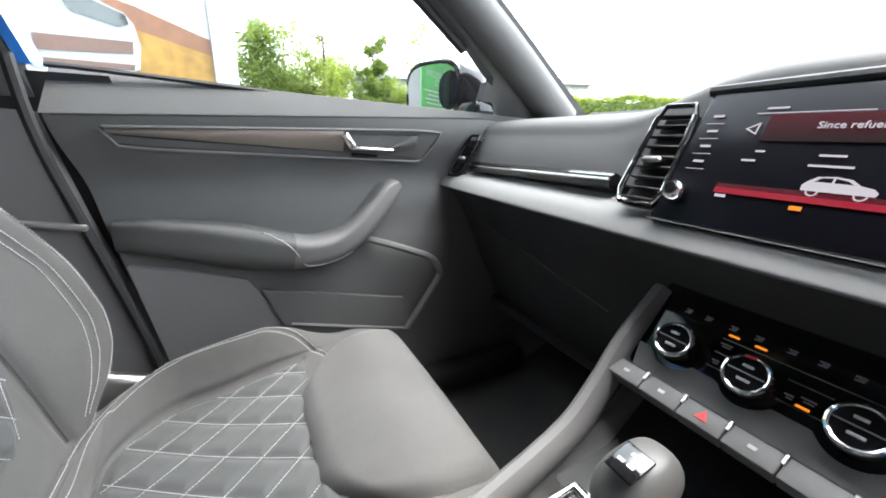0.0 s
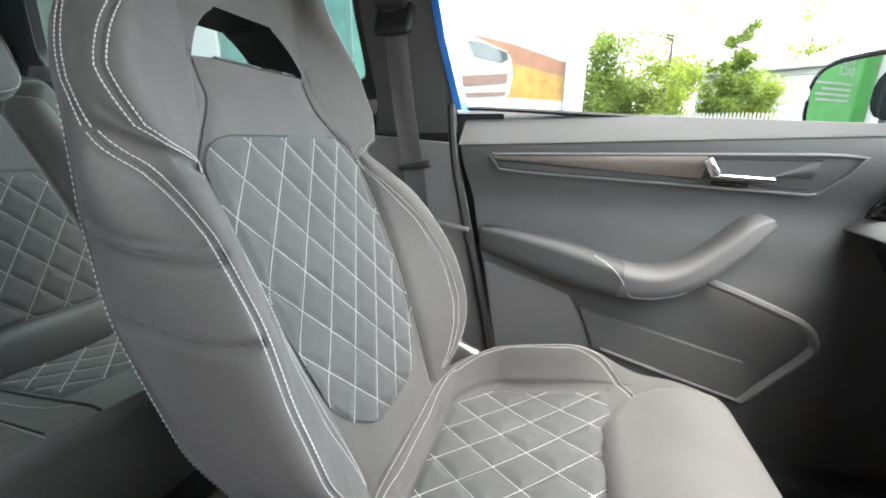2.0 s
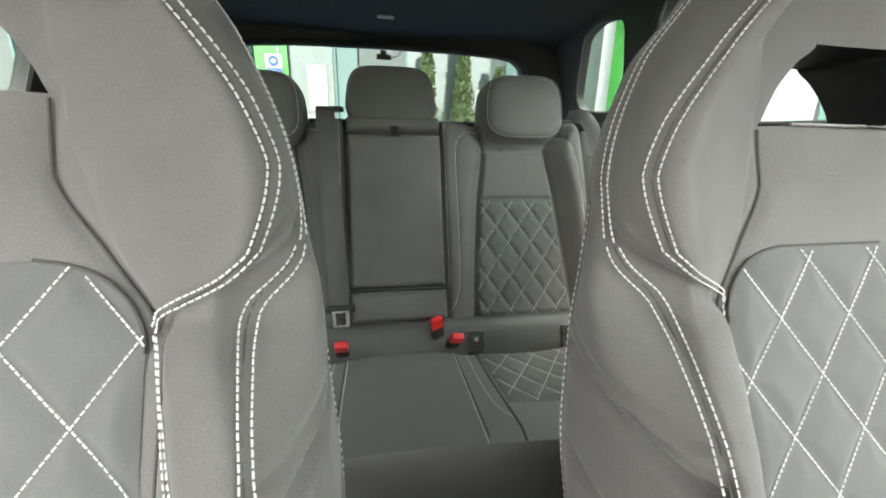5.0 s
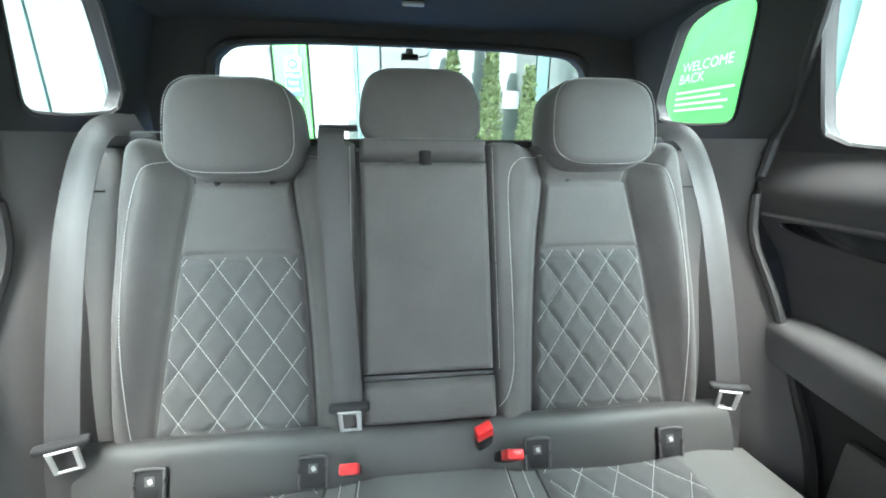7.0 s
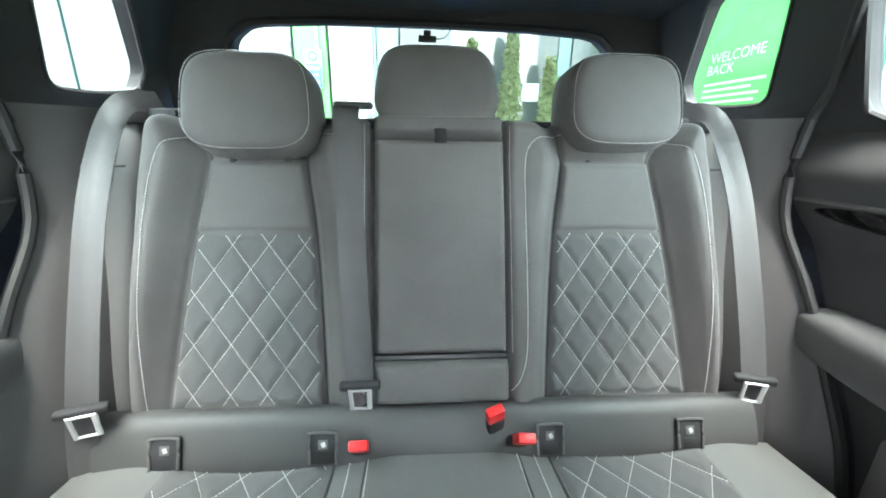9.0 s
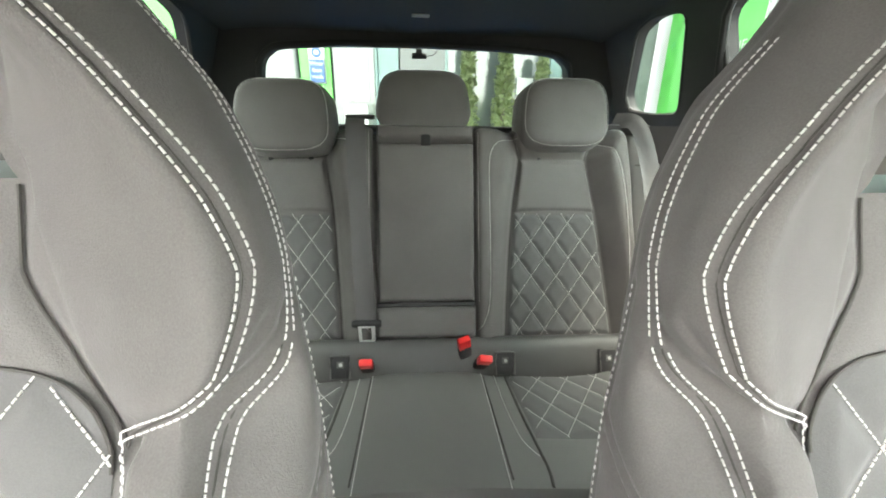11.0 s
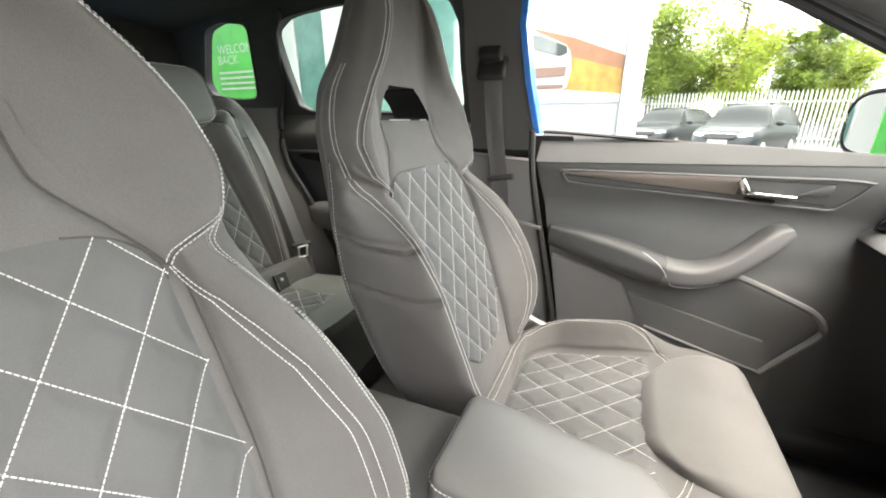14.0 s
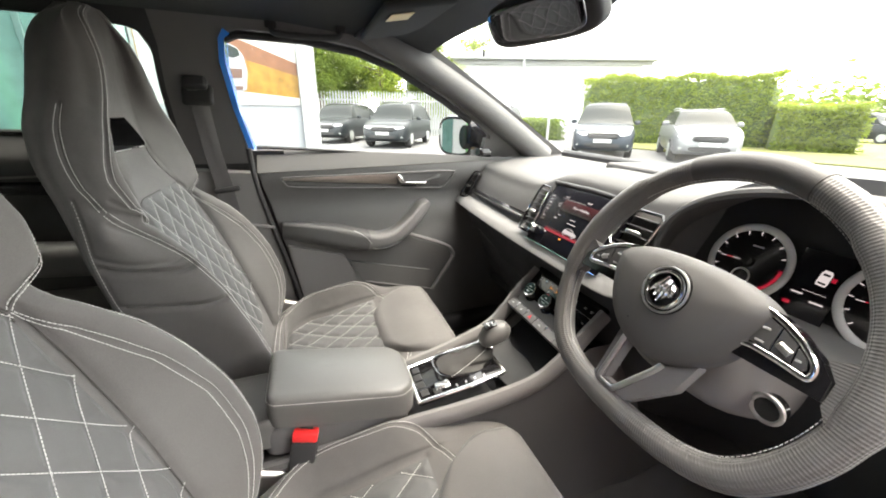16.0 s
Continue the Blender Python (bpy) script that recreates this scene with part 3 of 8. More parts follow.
def crest_seam(side, out=0.0, lift=0.0):
    """The seam that runs from the thigh pad along the bolster and round behind the seat, shifted outward by out."""
    flat = [(0.172, 0.350), (0.208, 0.334), (0.240, 0.305), (0.252, 0.26), (0.254, 0.20)]
    flat += [(0.10 + 0.154 * math.cos(a), 0.12 - 0.133 * math.sin(a)) for a in (math.pi / 2 * k / 8 for k in range(9))] + [(0.05, -0.013), (0.0, -0.013)]
    path = spline([(a, b, 0) for a, b in flat], 5)
    res, outs = [], []
    for i, p in enumerate(path):
        d = (path[min(i + 1, len(path) - 1)] - path[max(i - 1, 0)]).normalized()
        q = p + Vector((-d.y, d.x, 0)) * -out
        gx = (cushion_top(q.x + 0.003, q.y) - cushion_top(q.x - 0.003, q.y)) / 0.006
        gy = (cushion_top(q.x, q.y + 0.003) - cushion_top(q.x, q.y - 0.003)) / 0.006
        n = Vector((-gx, -gy, 1)).normalized()
        res.append(Vector((q.x * side, q.y, cushion_top(q.x, q.y))) + Vector((n.x * side, n.y, n.z)) * lift)
        outs.append(Vector((n.x * side, n.y, n.z)))
    return res, outs


def front_cushion(seat):
    rows = []
    for i in range(161):
        half = cushion_half(-0.06 + 0.58 * i / 160, 10)
        rows.append(half + [Vector((-p.x, p.y, p.z)) for p in half[1:-1]][::-1])
    pulls = []
    for s in (1, -1):
        pulls.append((crest_seam(s)[0], 0.0022, 0.0034))
        pulls.append(([(s * (cushion_in(y) + 0.002), y, cushion_top(cushion_in(y) + 0.002, y)) for y in (0.012 + 0.29 * i / 40 for i in range(41))], 0.0060, 0.0070))
    part("cushion", pinched(loft(rows), pulls, 0.0018), FABRIC, seat, "dark grey seat cushion with raised side bolsters")
    lo, hi = 0.010, 0.305

    def cw(y):
        return cushion_in(y) - 0.003

    def cloth(u, v):
        y = lo + (hi - lo) * v
        x = (2 * u - 1) * cw(y)
        edge = min(1, (1 - abs(2 * u - 1)) * 14, (1 - v) * 20, v * 20)
        return x, y, smooth(CU_Z, y) + 0.0008 + edge * (0.0070 + quilt_depth(x - 0.003, y - 0.1225, 0.074, 0.098, deep=0.005, wide=0.009))
    part("quilted_insert", grid(cloth, 120, 110), QUILT, seat, "grey fabric insert quilted in diamonds")
    lines = []
    for run in diamond_lines(-0.21, 0.21, lo + 0.004 - 0.1225, hi - 0.1245, lambda x, s: abs(x + 0.003) < cw(0.1225 + s) - 0.003, w=0.074, h=0.098):
        lines.append(dashes([(x + 0.003, 0.1225 + s, smooth(CU_Z, 0.1225 + s) + 0.0033) for x, s in run], (0, -0.15, 1), length=0.0036, gap=0.0010, w=0.0011))
    part("quilting_thread", joined(*lines), STITCH, seat)

    def pad(u, v):
        a = 2 * u - 1
        k = abs(a)
        y0 = 0.292 + 0.050 * max(0.0, (k - 0.55) / 0.45) ** 1.5 - 0.006 * (1 - k * k)
        y = y0 + (0.519 - y0) * v
        w = (0.208 - 0.022 * max(0, (v - 0.7) / 0.3) ** 2) * (1 - 0.20 * max(0, 1 - v / 0.45) ** 1.6)
        edge = min(1, (1 - k) * 8, v * 9, (1 - v) * 7)
        return a * w, y, smooth(CU_Z, y) + 0.001 + 0.016 * math.sin(edge * math.pi / 2) ** 0.8 + 0.006 * (1 - k * k)
    part("thigh_pad", grid(pad, 64, 44), FABRIC, seat, "smooth dark grey thigh pad")
    threads, folds = [], []
    for s in (1, -1):
        for off in (-0.0042, 0.0042):
            path, outs = crest_seam(s, off, 0.0006)
            threads.append(dashes(path, near_out(path, outs)))
        path, outs = cushion_seam([(24, 0.40), (23, 0.46), (21, 0.505)], s)
        threads.append(dashes(path, near_out(path, outs)))
        # Thin dark tube under the crest seam, shade put in as colour.
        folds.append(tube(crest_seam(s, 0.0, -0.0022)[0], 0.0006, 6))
    threads.append(dashes([(-0.17 + 0.34 * i / 20, 0.512, smooth(CU_Z, 0.512) + 0.004) for i in range(21)], (0, 1, 0.6)))
    for piece in threads:
        part("seam_thread", piece, STITCH, seat)
    for piece in folds:
        part("fold_shade", piece, CREASE, seat)


def front_seat(name, label, x, dy=0.0, dz=0.0, quilt_z=1.018, quilt_x=0.0125, lattice=(0.068, 0.0918), low_side=0):
    seat = thing(name, label, "car seat", (x, dy, dz), "front seats")
    front_backrest(seat, quilt_z, quilt_x, lattice, low_side)
    front_cushion(seat)
    for s in (1, -1):
        cover = rbox((0.03, 0.11, 0.10), 0.012, 3, pose(s * 0.262, -0.02, 0.618, -20))
        part("hinge_cover", cover, PLASTIC_D if s > 0 else SATIN, seat)
        part("slide_rail", rbox((0.03, 0.46, 0.05), 0.008, 2, pose(s * 0.19, 0.2, 0.36 - dz)), PLASTIC_D, seat)
        part("rail_support", rbox((0.03, 0.34, 0.14), 0.01, 2, pose(s * 0.20, 0.2, 0.43)), PLASTIC_D, seat)
    return seat


front_seat("front_bucket_seat", "dark grey quilted sports seat with white stitching", -0.3625, low_side=1)
front_seat("front_bucket_seat", "dark grey quilted sports seat beside the steering wheel", 0.3625, -0.008, 0.008, 1.0683, -0.0203, (0.070, 0.0948))

# ---- rear bench ----
BENCH = thing("rear_bench_seat", "dark grey quilted three-place rear bench with white stitching", "car seat", (0, -0.92, 0))
BENCH.rotation_euler = (0, 0, radians(-1.4))
REC = math.atan(0.348)


def bench_back(x, s, n=0.0):
    """A place on the rear backrest: x across, s up along it from the cushion, n out of it."""
    return Vector((x, 0.095 - math.sin(REC) * s + math.cos(REC) * n, 0.70 + math.cos(REC) * s + math.sin(REC) * n))


BACK_UP = 0.582
BACK_OUT = Vector((0, math.cos(REC), math.sin(REC)))


def soft_panel(x0, x1, s0, s1, n0, depth, corner=0.03, swell=0.012, top_in=0.0, nx=28, ns=34):
    """An upholstered slab on the rear backrest with rounded edges; top_in narrows its top."""
    def fn(u, v):
        a, b = 2 * u - 1, v
        cx, w = (x0 + x1) / 2, (x1 - x0) / 2
        k = 1 - top_in * b
        du = (1 - abs(a)) * w
        ds = min(b, 1 - b) * (s1 - s0)
        e = min(1, du / corner), min(1, ds / corner)
        r = math.sqrt(max(0, 1 - (1 - e[0]) ** 2)) * math.sqrt(max(0, 1 - (1 - e[1]) ** 2))
        return bench_back(cx + a * w * k, s0 + (s1 - s0) * b, n0 - depth * (1 - r) + swell * (1 - a * a) * (1 - (2 * b - 1) ** 2))
    return grid(fn, nx, ns)


SEAT_LEFT = [(-0.03, 0.128), (0.40, 0.126), (0.575, 0.128)]
SEAT_RIGHT = [(-0.03, 0.536), (0.08, 0.541), (0.23, 0.5445), (0.41, 0.538), (0.50, 0.532), (0.55, 0.524), (0.575, 0.513)]
INSERT_MID = [(0.05, 0.346), (0.36, 0.3365), (0.55, 0.334)]
INSERT_HALF = [(0.0, 0.141), (0.05, 0.138), (0.365, 0.108), (0.48, 0.090), (0.505, 0.087), (0.52, 0.092), (0.55, 0.104), (0.58, 0.112)]
INNER_SEAM = [(0.132, 0.068), (0.150, 0.098), (0.161, 0.150), (0.163, 0.28), (0.162, 0.40), (0.163, 0.49), (0.176, 0.528), (0.210, 0.546), (0.235, 0.549)]
OUTER_SEAM = [(0.508, 0.03), (0.511, 0.10), (0.512, 0.24), (0.504, 0.40), (0.486, 0.50), (0.455, 0.534), (0.428, 0.543)]


def place_n(x, s):
    """How far the cover of an outer place of the rear backrest stands out."""
    lo, hi = smooth(SEAT_LEFT, s), smooth(SEAT_RIGHT, s)
    c, w = smooth(INSERT_MID, s), smooth(INSERT_HALF, s)
    ease = lambda q: q * q * (3 - 2 * q)
    if abs(x - c) <= w:
        n = -0.034 + 0.004 * (1 - ((x - c) / w) ** 2)
    elif x < c:
        n = -0.034 + 0.036 * ease(min(1, (c - w - x) / 0.052))
    else:
        n = -0.034 + 0.050 * ease(min(1, (x - c - w) / 0.058))
    n += 0.022 * ease(min(1, max(0, (s - 0.505) / 0.05))) * (1 if abs(x - c) <= w else 0.25)
    for d, r, deep in ((x - lo, 0.020, 0.030), (hi - x, 0.034, 0.060), (0.580 - s, 0.030, 0.045), (s + 0.02, 0.03, 0.03)):
        e = min(1, max(0, d / r))
        n -= deep * (1 - math.sqrt(max(0, 1 - (1 - e) ** 2)))
    return n


def bench():
    core = [bench_back(x, s, n) for s, n in ((-0.05, -0.085), (BACK_UP - 0.01, -0.06), (BACK_UP - 0.01, -0.14), (-0.05, -0.17)) for x in (-0.54, 0.54)]
    part("backrest_core", (core, [(0, 1, 3, 2), (2, 3, 5, 4), (4, 5, 7, 6), (6, 7, 1, 0), (0, 2, 4, 6), (1, 7, 5, 3)]), LEATHER, BENCH)
    # middle backrest with its fold-down armrest
    part("middle_backrest", soft_panel(-0.1215, 0.1215, 0.138, BACK_UP - 0.047, 0.008, 0.03, 0.012, 0.006, nx=60, ns=70), FABRIC, BENCH, "plain dark grey middle backrest")
    part("middle_base", soft_panel(-0.126, 0.126, 0.050, 0.131, 0.012, 0.045, 0.014, 0.008, nx=50, ns=30), FABRIC, BENCH)
    part("middle_top", soft_panel(-0.123, 0.123, BACK_UP - 0.043, BACK_UP, 0.004, 0.03, 0.014, 0.002), FABRIC, BENCH)
    part("armrest_gap", tube([bench_back(-0.12, 0.1345, -0.006), bench_back(0.12, 0.1345, -0.006)], 0.006, 6), LINING, BENCH)
    strap = [bench_back(0, BACK_UP - 0.062, 0.020), bench_back(0, BACK_UP - 0.050, 0.021), bench_back(0, BACK_UP - 0.034, 0.012)]
    part("release_strap", tube(strap, 0.011, 8, 0.25, BACK_OUT), RUBBER, BENCH)
    for side in (1, -1):
        shift = 0.004

        def m(piece):
            v, f = piece if side > 0 else mirrored(piece)
            return [q + Vector((shift, 0, 0)) for q in v], f

        def cover(u, v):
            s = -0.03 + 0.605 * v
            x = smooth(SEAT_LEFT, s) + (smooth(SEAT_RIGHT, s) - smooth(SEAT_LEFT, s)) * u
            return bench_back(x, s, place_n(x, s))

        def lie(x, s, lift=0.0):
            return bench_back(x, s, place_n(x, s) + lift)
        edges = [[lie(smooth(INSERT_MID, t) + k * smooth(INSERT_HALF, t), t) for t in (0.03 + 0.525 * i / 40 for i in range(41))] for k in (-1, 1)]
        yoke = [lie(smooth(INSERT_MID, 0.505) + smooth(INSERT_HALF, 0.505) * k / 10, 0.502) for k in range(-10, 11)]
        seam_in = [lie(p.x, p.y) for p in spline([(a, b, 0) for a, b in INNER_SEAM], 8)]
        seam_out = [lie(p.x, p.y) for p in spline([(a, b, 0) for a, b in OUTER_SEAM], 8)]
        pulls = [(edges[0], 0.0065, 0.007), (edges[1], 0.0065, 0.007), (yoke, 0.005, 0.006), (seam_in, 0.002, 0.005), (seam_out, 0.002, 0.005)]
        part("outer_backrest", m(pinched(grid(cover, 170, 180), pulls, 0.0012)), FABRIC, BENCH, "dark grey outer backrest with raised bolsters")
        lattice, node = (0.0652, 0.0910), ((0.345, 0.2956) if side > 0 else (0.339, 0.2911))

        def cloth(u, v):
            s = 0.046 + 0.317 * v
            x = smooth(INSERT_MID, s) + (2 * u - 1) * (smooth(INSERT_HALF, s) - 0.004)
            edge = min(1, (1 - abs(2 * u - 1)) * 16, (1 - v) * 24, v * 24)
            return bench_back(x, s, -0.033 + edge * (0.0075 + quilt_depth(x - node[0], s - node[1], *lattice, deep=0.0050, wide=0.008)))
        part("quilted_insert", m(grid(cloth, 100, 120)), QUILT, BENCH, "grey fabric insert quilted in diamonds")

        def cloth_top(u, v):
            s = 0.366 + 0.133 * v
            x = smooth(INSERT_MID, s) + (2 * u - 1) * (smooth(INSERT_HALF, s) - 0.003)
            edge = min(1, (1 - abs(2 * u - 1)) * 12, (1 - v) * 10, v * 12)
            return bench_back(x, s, -0.033 + 0.0065 * math.sin(edge * math.pi / 2))
        part("upper_insert", m(grid(cloth_top, 50, 36)), FABRIC, BENCH)
        lines = []
        for run in diamond_lines(-0.16, 0.16, 0.050 - node[1], 0.360 - node[1], lambda x, s: abs(x + node[0] - smooth(INSERT_MID, s + node[1])) < smooth(INSERT_HALF, s + node[1]) - 0.006, w=lattice[0], h=lattice[1]):
            lines.append(dashes([bench_back(node[0] + x, s + node[1], -0.0300) for x, s in run], BACK_OUT, 0.0044, 0.0009, 0.0009))
        part("quilting_thread", m(joined(*lines)), STITCH, BENCH)
        for path in (seam_in, seam_out):
            part("seam_thread", m(dashes([p + BACK_OUT * 0.0002 for p in path], BACK_OUT, 0.0046, 0.0010, 0.0012, 0.0012)), STITCH, BENCH)
        part("seam_thread", m(dashes([lie(0.134, 0.14 + 0.42 * i / 30, 0.004) for i in range(31)], BACK_OUT, 0.004, 0.0024, 0.0012)), STITCH, BENCH)
        # Dark tubes painted as shade where the insert meets the bolsters.
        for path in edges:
            part("fold_shade", m(tube([p - BACK_OUT * 0.006 for p in path], 0.0016, 6)), CREASE, BENCH)
    # cushion
    def top(x, v):
        return 0.672 + 0.030 * v + 0.012 * math.exp(-((abs(x) - 0.50) / 0.07) ** 2) - 0.010 * math.exp(-((abs(x) - 0.32) / 0.12) ** 2) + 0.013 * math.exp(-(x / 0.135) ** 6) * (1 - 0.6 * v)
    def cushion(u, v):
        x = -0.60 + 1.2 * u
        if v < 0.7:
            t = v / 0.7
            y = 0.12 + 0.33 * t
            return x, y, top(x, t)
        t = (v - 0.7) / 0.3
        return x, 0.45 + 0.010 * math.sin(min(t * 12, 1) * math.pi / 2) - 0.035 * t, top(x, 1) - 0.33 * t
    VINYL = mat("bench_vinyl", (0.126, 0.126, 0.120), 0.46, grain=0.25, scale=800, vary=0.08, stain=0.06)
    part("bench_cushion", grid(cushion, 96, 60), VINYL, BENCH, "dark grey bench cushion")
    part("cushion_skirt", rbox((1.2, 0.40, 0.28), 0.02, 2, pose(0, 0.235, 0.50)), PLASTIC_D, BENCH)
    roll = spline([(0.055, 0.738, 0), (0.072, 0.7475, 0), (0.088, 0.7475, 0), (0.101, 0.738, 0), (0.112, 0.720, 0), (0.121, 0.700, 0), (0.127, 0.680, 0), (0.128, 0.660, 0)], 3)
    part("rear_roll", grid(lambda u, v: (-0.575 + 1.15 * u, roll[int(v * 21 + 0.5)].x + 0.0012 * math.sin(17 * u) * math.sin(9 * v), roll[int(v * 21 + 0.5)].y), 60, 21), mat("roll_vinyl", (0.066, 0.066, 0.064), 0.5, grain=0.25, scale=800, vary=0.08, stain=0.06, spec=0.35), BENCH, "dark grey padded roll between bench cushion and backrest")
    for side in (1, -1):
        m = (lambda piece: piece) if side > 0 else mirrored

        def cloth2(u, v):
            x, y = 0.188 + 0.012 * v + (0.27 - 0.02 * v) * u, 0.122 + 0.216 * v
            edge = min(1, (1 - abs(2 * u - 1)) * 14, (1 - v) * 14, v * 14)
            return x, y, top(x, (y - 0.12) / 0.33) + 0.0005 + edge * (0.0055 + quilt_depth(x, y, shift=0.25))
        part("quilted_insert", m(grid(cloth2, 72, 56)), QUILT, BENCH, "grey fabric insert quilted in diamonds")
        lines = []
        for run in diamond_lines(0.19, 0.46, 0.124, 0.336, lambda x, s: 0.196 + 0.04 * (s - 0.124) < x < 0.452, shift=0.25):
            lines.append(dashes([(x, s, top(x, (s - 0.12) / 0.33) + 0.003) for x, s in run], (0, -0.09, 1), 0.0042, 0.0014, 0.0011))
        for path in ([(0.128, 0.112), (0.127, 0.25), (0.126, 0.36), (0.125, 0.45)], [(0.159, 0.112), (0.161, 0.25), (0.168, 0.33), (0.176, 0.358), (0.192, 0.386)]):
            pts = spline([(a, b, 0) for a, b in path], 8)
            lines.append(dashes([(p.x, p.y, top(p.x, min((p.y - 0.12) / 0.33, 1)) + 0.0025) for p in pts], (0, -0.09, 1), 0.006, 0.0010, 0.0014))
        part("cushion_thread", m(joined(*lines[:-2])), STITCH, BENCH)
        for piece in lines[-2:]:
            part("seam_thread", m(piece), STITCH, BENCH)
        # These dark tubes stand for the shade in the cushion's folds.
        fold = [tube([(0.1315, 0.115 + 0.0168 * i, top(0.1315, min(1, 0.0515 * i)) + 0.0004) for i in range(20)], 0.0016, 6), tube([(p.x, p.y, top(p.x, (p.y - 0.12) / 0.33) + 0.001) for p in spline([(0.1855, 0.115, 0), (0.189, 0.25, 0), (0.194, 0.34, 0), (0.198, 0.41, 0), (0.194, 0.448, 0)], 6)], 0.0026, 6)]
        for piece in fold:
            part("cushion_crease_shade", m(piece), CREASE, BENCH)
    # mounts for child seats, in pairs
    for x in (-0.442, -0.186, 0.203, 0.457):
        m4 = pose(x, 0.120, 0.704, 20)
        iso = part("child_seat_mount", rbox((0.046, 0.010, 0.054), 0.004, 2, m4), PLASTIC_D, BENCH, "black plastic child-seat mount")
        part("mount_rim", moved(tube(spline([(-0.022, 0.006, -0.026), (-0.0225, 0.006, 0.018), (-0.018, 0.007, 0.026), (0.018, 0.007, 0.026), (0.0225, 0.006, 0.018), (0.022, 0.006, -0.026)], 4), 0.0024, 6), m4), PLASTIC, iso, "grey raised rim of the mount")
        part("flap", rbox((0.026, 0.006, 0.020), 0.002, 2, m4 @ pose(0, 0.003, -0.016)), RUBBER, iso)
        part("symbol", rbox((0.016, 0.003, 0.016), 0.001, 1, m4 @ pose(0, 0.0042, 0.006)), PLASTIC, iso)
        part("symbol_mark", rbox((0.007, 0.002, 0.008), 0.0006, 1, m4 @ pose(-0.001, 0.0056, 0.006, 0, 20)), STITCH, iso)


bench()


def head_restraint(x, y, z, w, h, d, wings, name, narrow=0.06):
    """A padded head restraint: a rounded face edged with piping, sides that run back, and two posts."""
    hr = thing(name, "dark grey padded rear head restraint", "head restraint", (x, y, z), "rear head restraints")
    lean = pose(0, 0, h / 2, 14)

    def outline(k, depth, scale):
        a = 2 * math.pi * k / 64
        c, q = math.cos(a), math.sin(a)
        px, pz = math.copysign(abs(c) ** 0.46, c), math.copysign(abs(q) ** 0.52, q)
        taper = 1 - narrow * pz - 0.03 * (pz < 0) * abs(pz)
        lower = -0.10 * max(0, -pz) * abs(px) ** 3
        return Vector((px * w / 2 * scale * taper, depth, (pz - lower) * h / 2 * scale))
    rows = [(0.02, d * 0.30), (0.30, d * 0.30), (0.60, d * 0.285), (0.80, d * 0.265), (0.90, d * 0.235), (0.955, d * 0.195), (0.985, d * 0.140), (1.0, d * 0.06), (1.0 + 0.03 * wings, -d * 0.12), (0.99 + 0.05 * wings, -d * 0.35), (0.90, -d * 0.52), (0.70, -d * 0.60), (0.3, -d * 0.62), (0.02, -d * 0.62)]
    rings = [[lean @ outline(k, depth, scale) for k in range(64)] for scale, depth in rows]
    border = [lean @ outline(k, d * 0.205, 0.945) for k in range(65)]
    part("pad", pinched(loft(rings), [(border, 0.002, 0.004)], 0.0012), FABRIC, hr)
    if wings:
        part("piping", dashes([lean @ outline(k, d * 0.222, 0.945) for k in range(65)], (0, 0.9, 0.4), 0.0045, 0.0012, 0.0012, 0.0012), STITCH, hr)
    for s in (1, -1):
        part("post", tube([(s * w * 0.22, -0.012, -0.06), (s * w * 0.22, -0.008, 0.03)], 0.006, 8), PLASTIC_D, hr)
        part("post_collar", tube([(s * w * 0.22, -0.013, -0.030), (s * w * 0.22, -0.012, -0.018)], 0.012, 10), PLASTIC_D, hr)
    return hr


head_restraint(0.332, -1.020, 1.170, 0.222, 0.172, 0.150, 1, "rear_head_restraint")
head_restraint(-0.347, -1.015, 1.186, 0.220, 0.170, 0.150, 1, "rear_head_restraint")
head_restraint(0.0, -1.075, 1.226, 0.236, 0.150, 0.10, 0, "rear_head_restraint", 0.10)


# ---- car body ----
def side_x(z):
    """Half the width of the cabin's upper side at a height."""
    return 0.73 - 0.5 * (z - 1.17)


CAR = thing("blue_hatchback", "blue hatchback body with black headliner and dark pillar trim", "car")
FRONT_WIN = [(-0.036, 1.176), (-0.055, 1.30), (-0.062, 1.42), (-0.052, 1.475), (-0.02, 1.488), (0.15, 1.484), (0.30, 1.462), (0.42, 1.425), (0.60, 1.335), (0.72, 1.265), (0.80, 1.205), (0.80, 1.135), (0.40, 1.152)]
REAR_WIN = [(-0.245, 1.225), (-0.238, 1.35), (-0.225, 1.44), (-0.245, 1.492), (-0.40, 1.505), (-0.60, 1.508), (-0.765, 1.498), (-0.838, 1.468), (-0.855, 1.38), (-0.872, 1.236), (-0.55, 1.230)]
QUARTER = [(-0.925, 1.492), (-0.985, 1.38), (-1.04, 1.28), (-1.15, 1.28), (-1.272, 1.295), (-1.272, 1.345), (-1.20, 1.42), (-1.13, 1.490), (-1.04, 1.508)]


def eased(loop, cut=0.16, times=2):
    """The same closed outline with its corners rounded off."""
    for _ in range(times):
        out = []
        for (a, b), (c, d) in zip(loop, loop[1:] + loop[:1]):
            out += [(a + (c - a) * cut, b + (d - b) * cut), (a + (c - a) * (1 - cut), b + (d - b) * (1 - cut))]
        loop = out
    return loop


REAR_WIN, QUARTER = eased(REAR_WIN), eased(QUARTER)


def gap_y(z):
    """Where the rear door's opening ends at a height."""
    return smooth([(0.40, -0.66), (0.686, -0.722), (0.821, -0.787), (0.938, -0.849), (1.082, -0.938), (1.155, -0.946), (1.25, -0.935)], z)


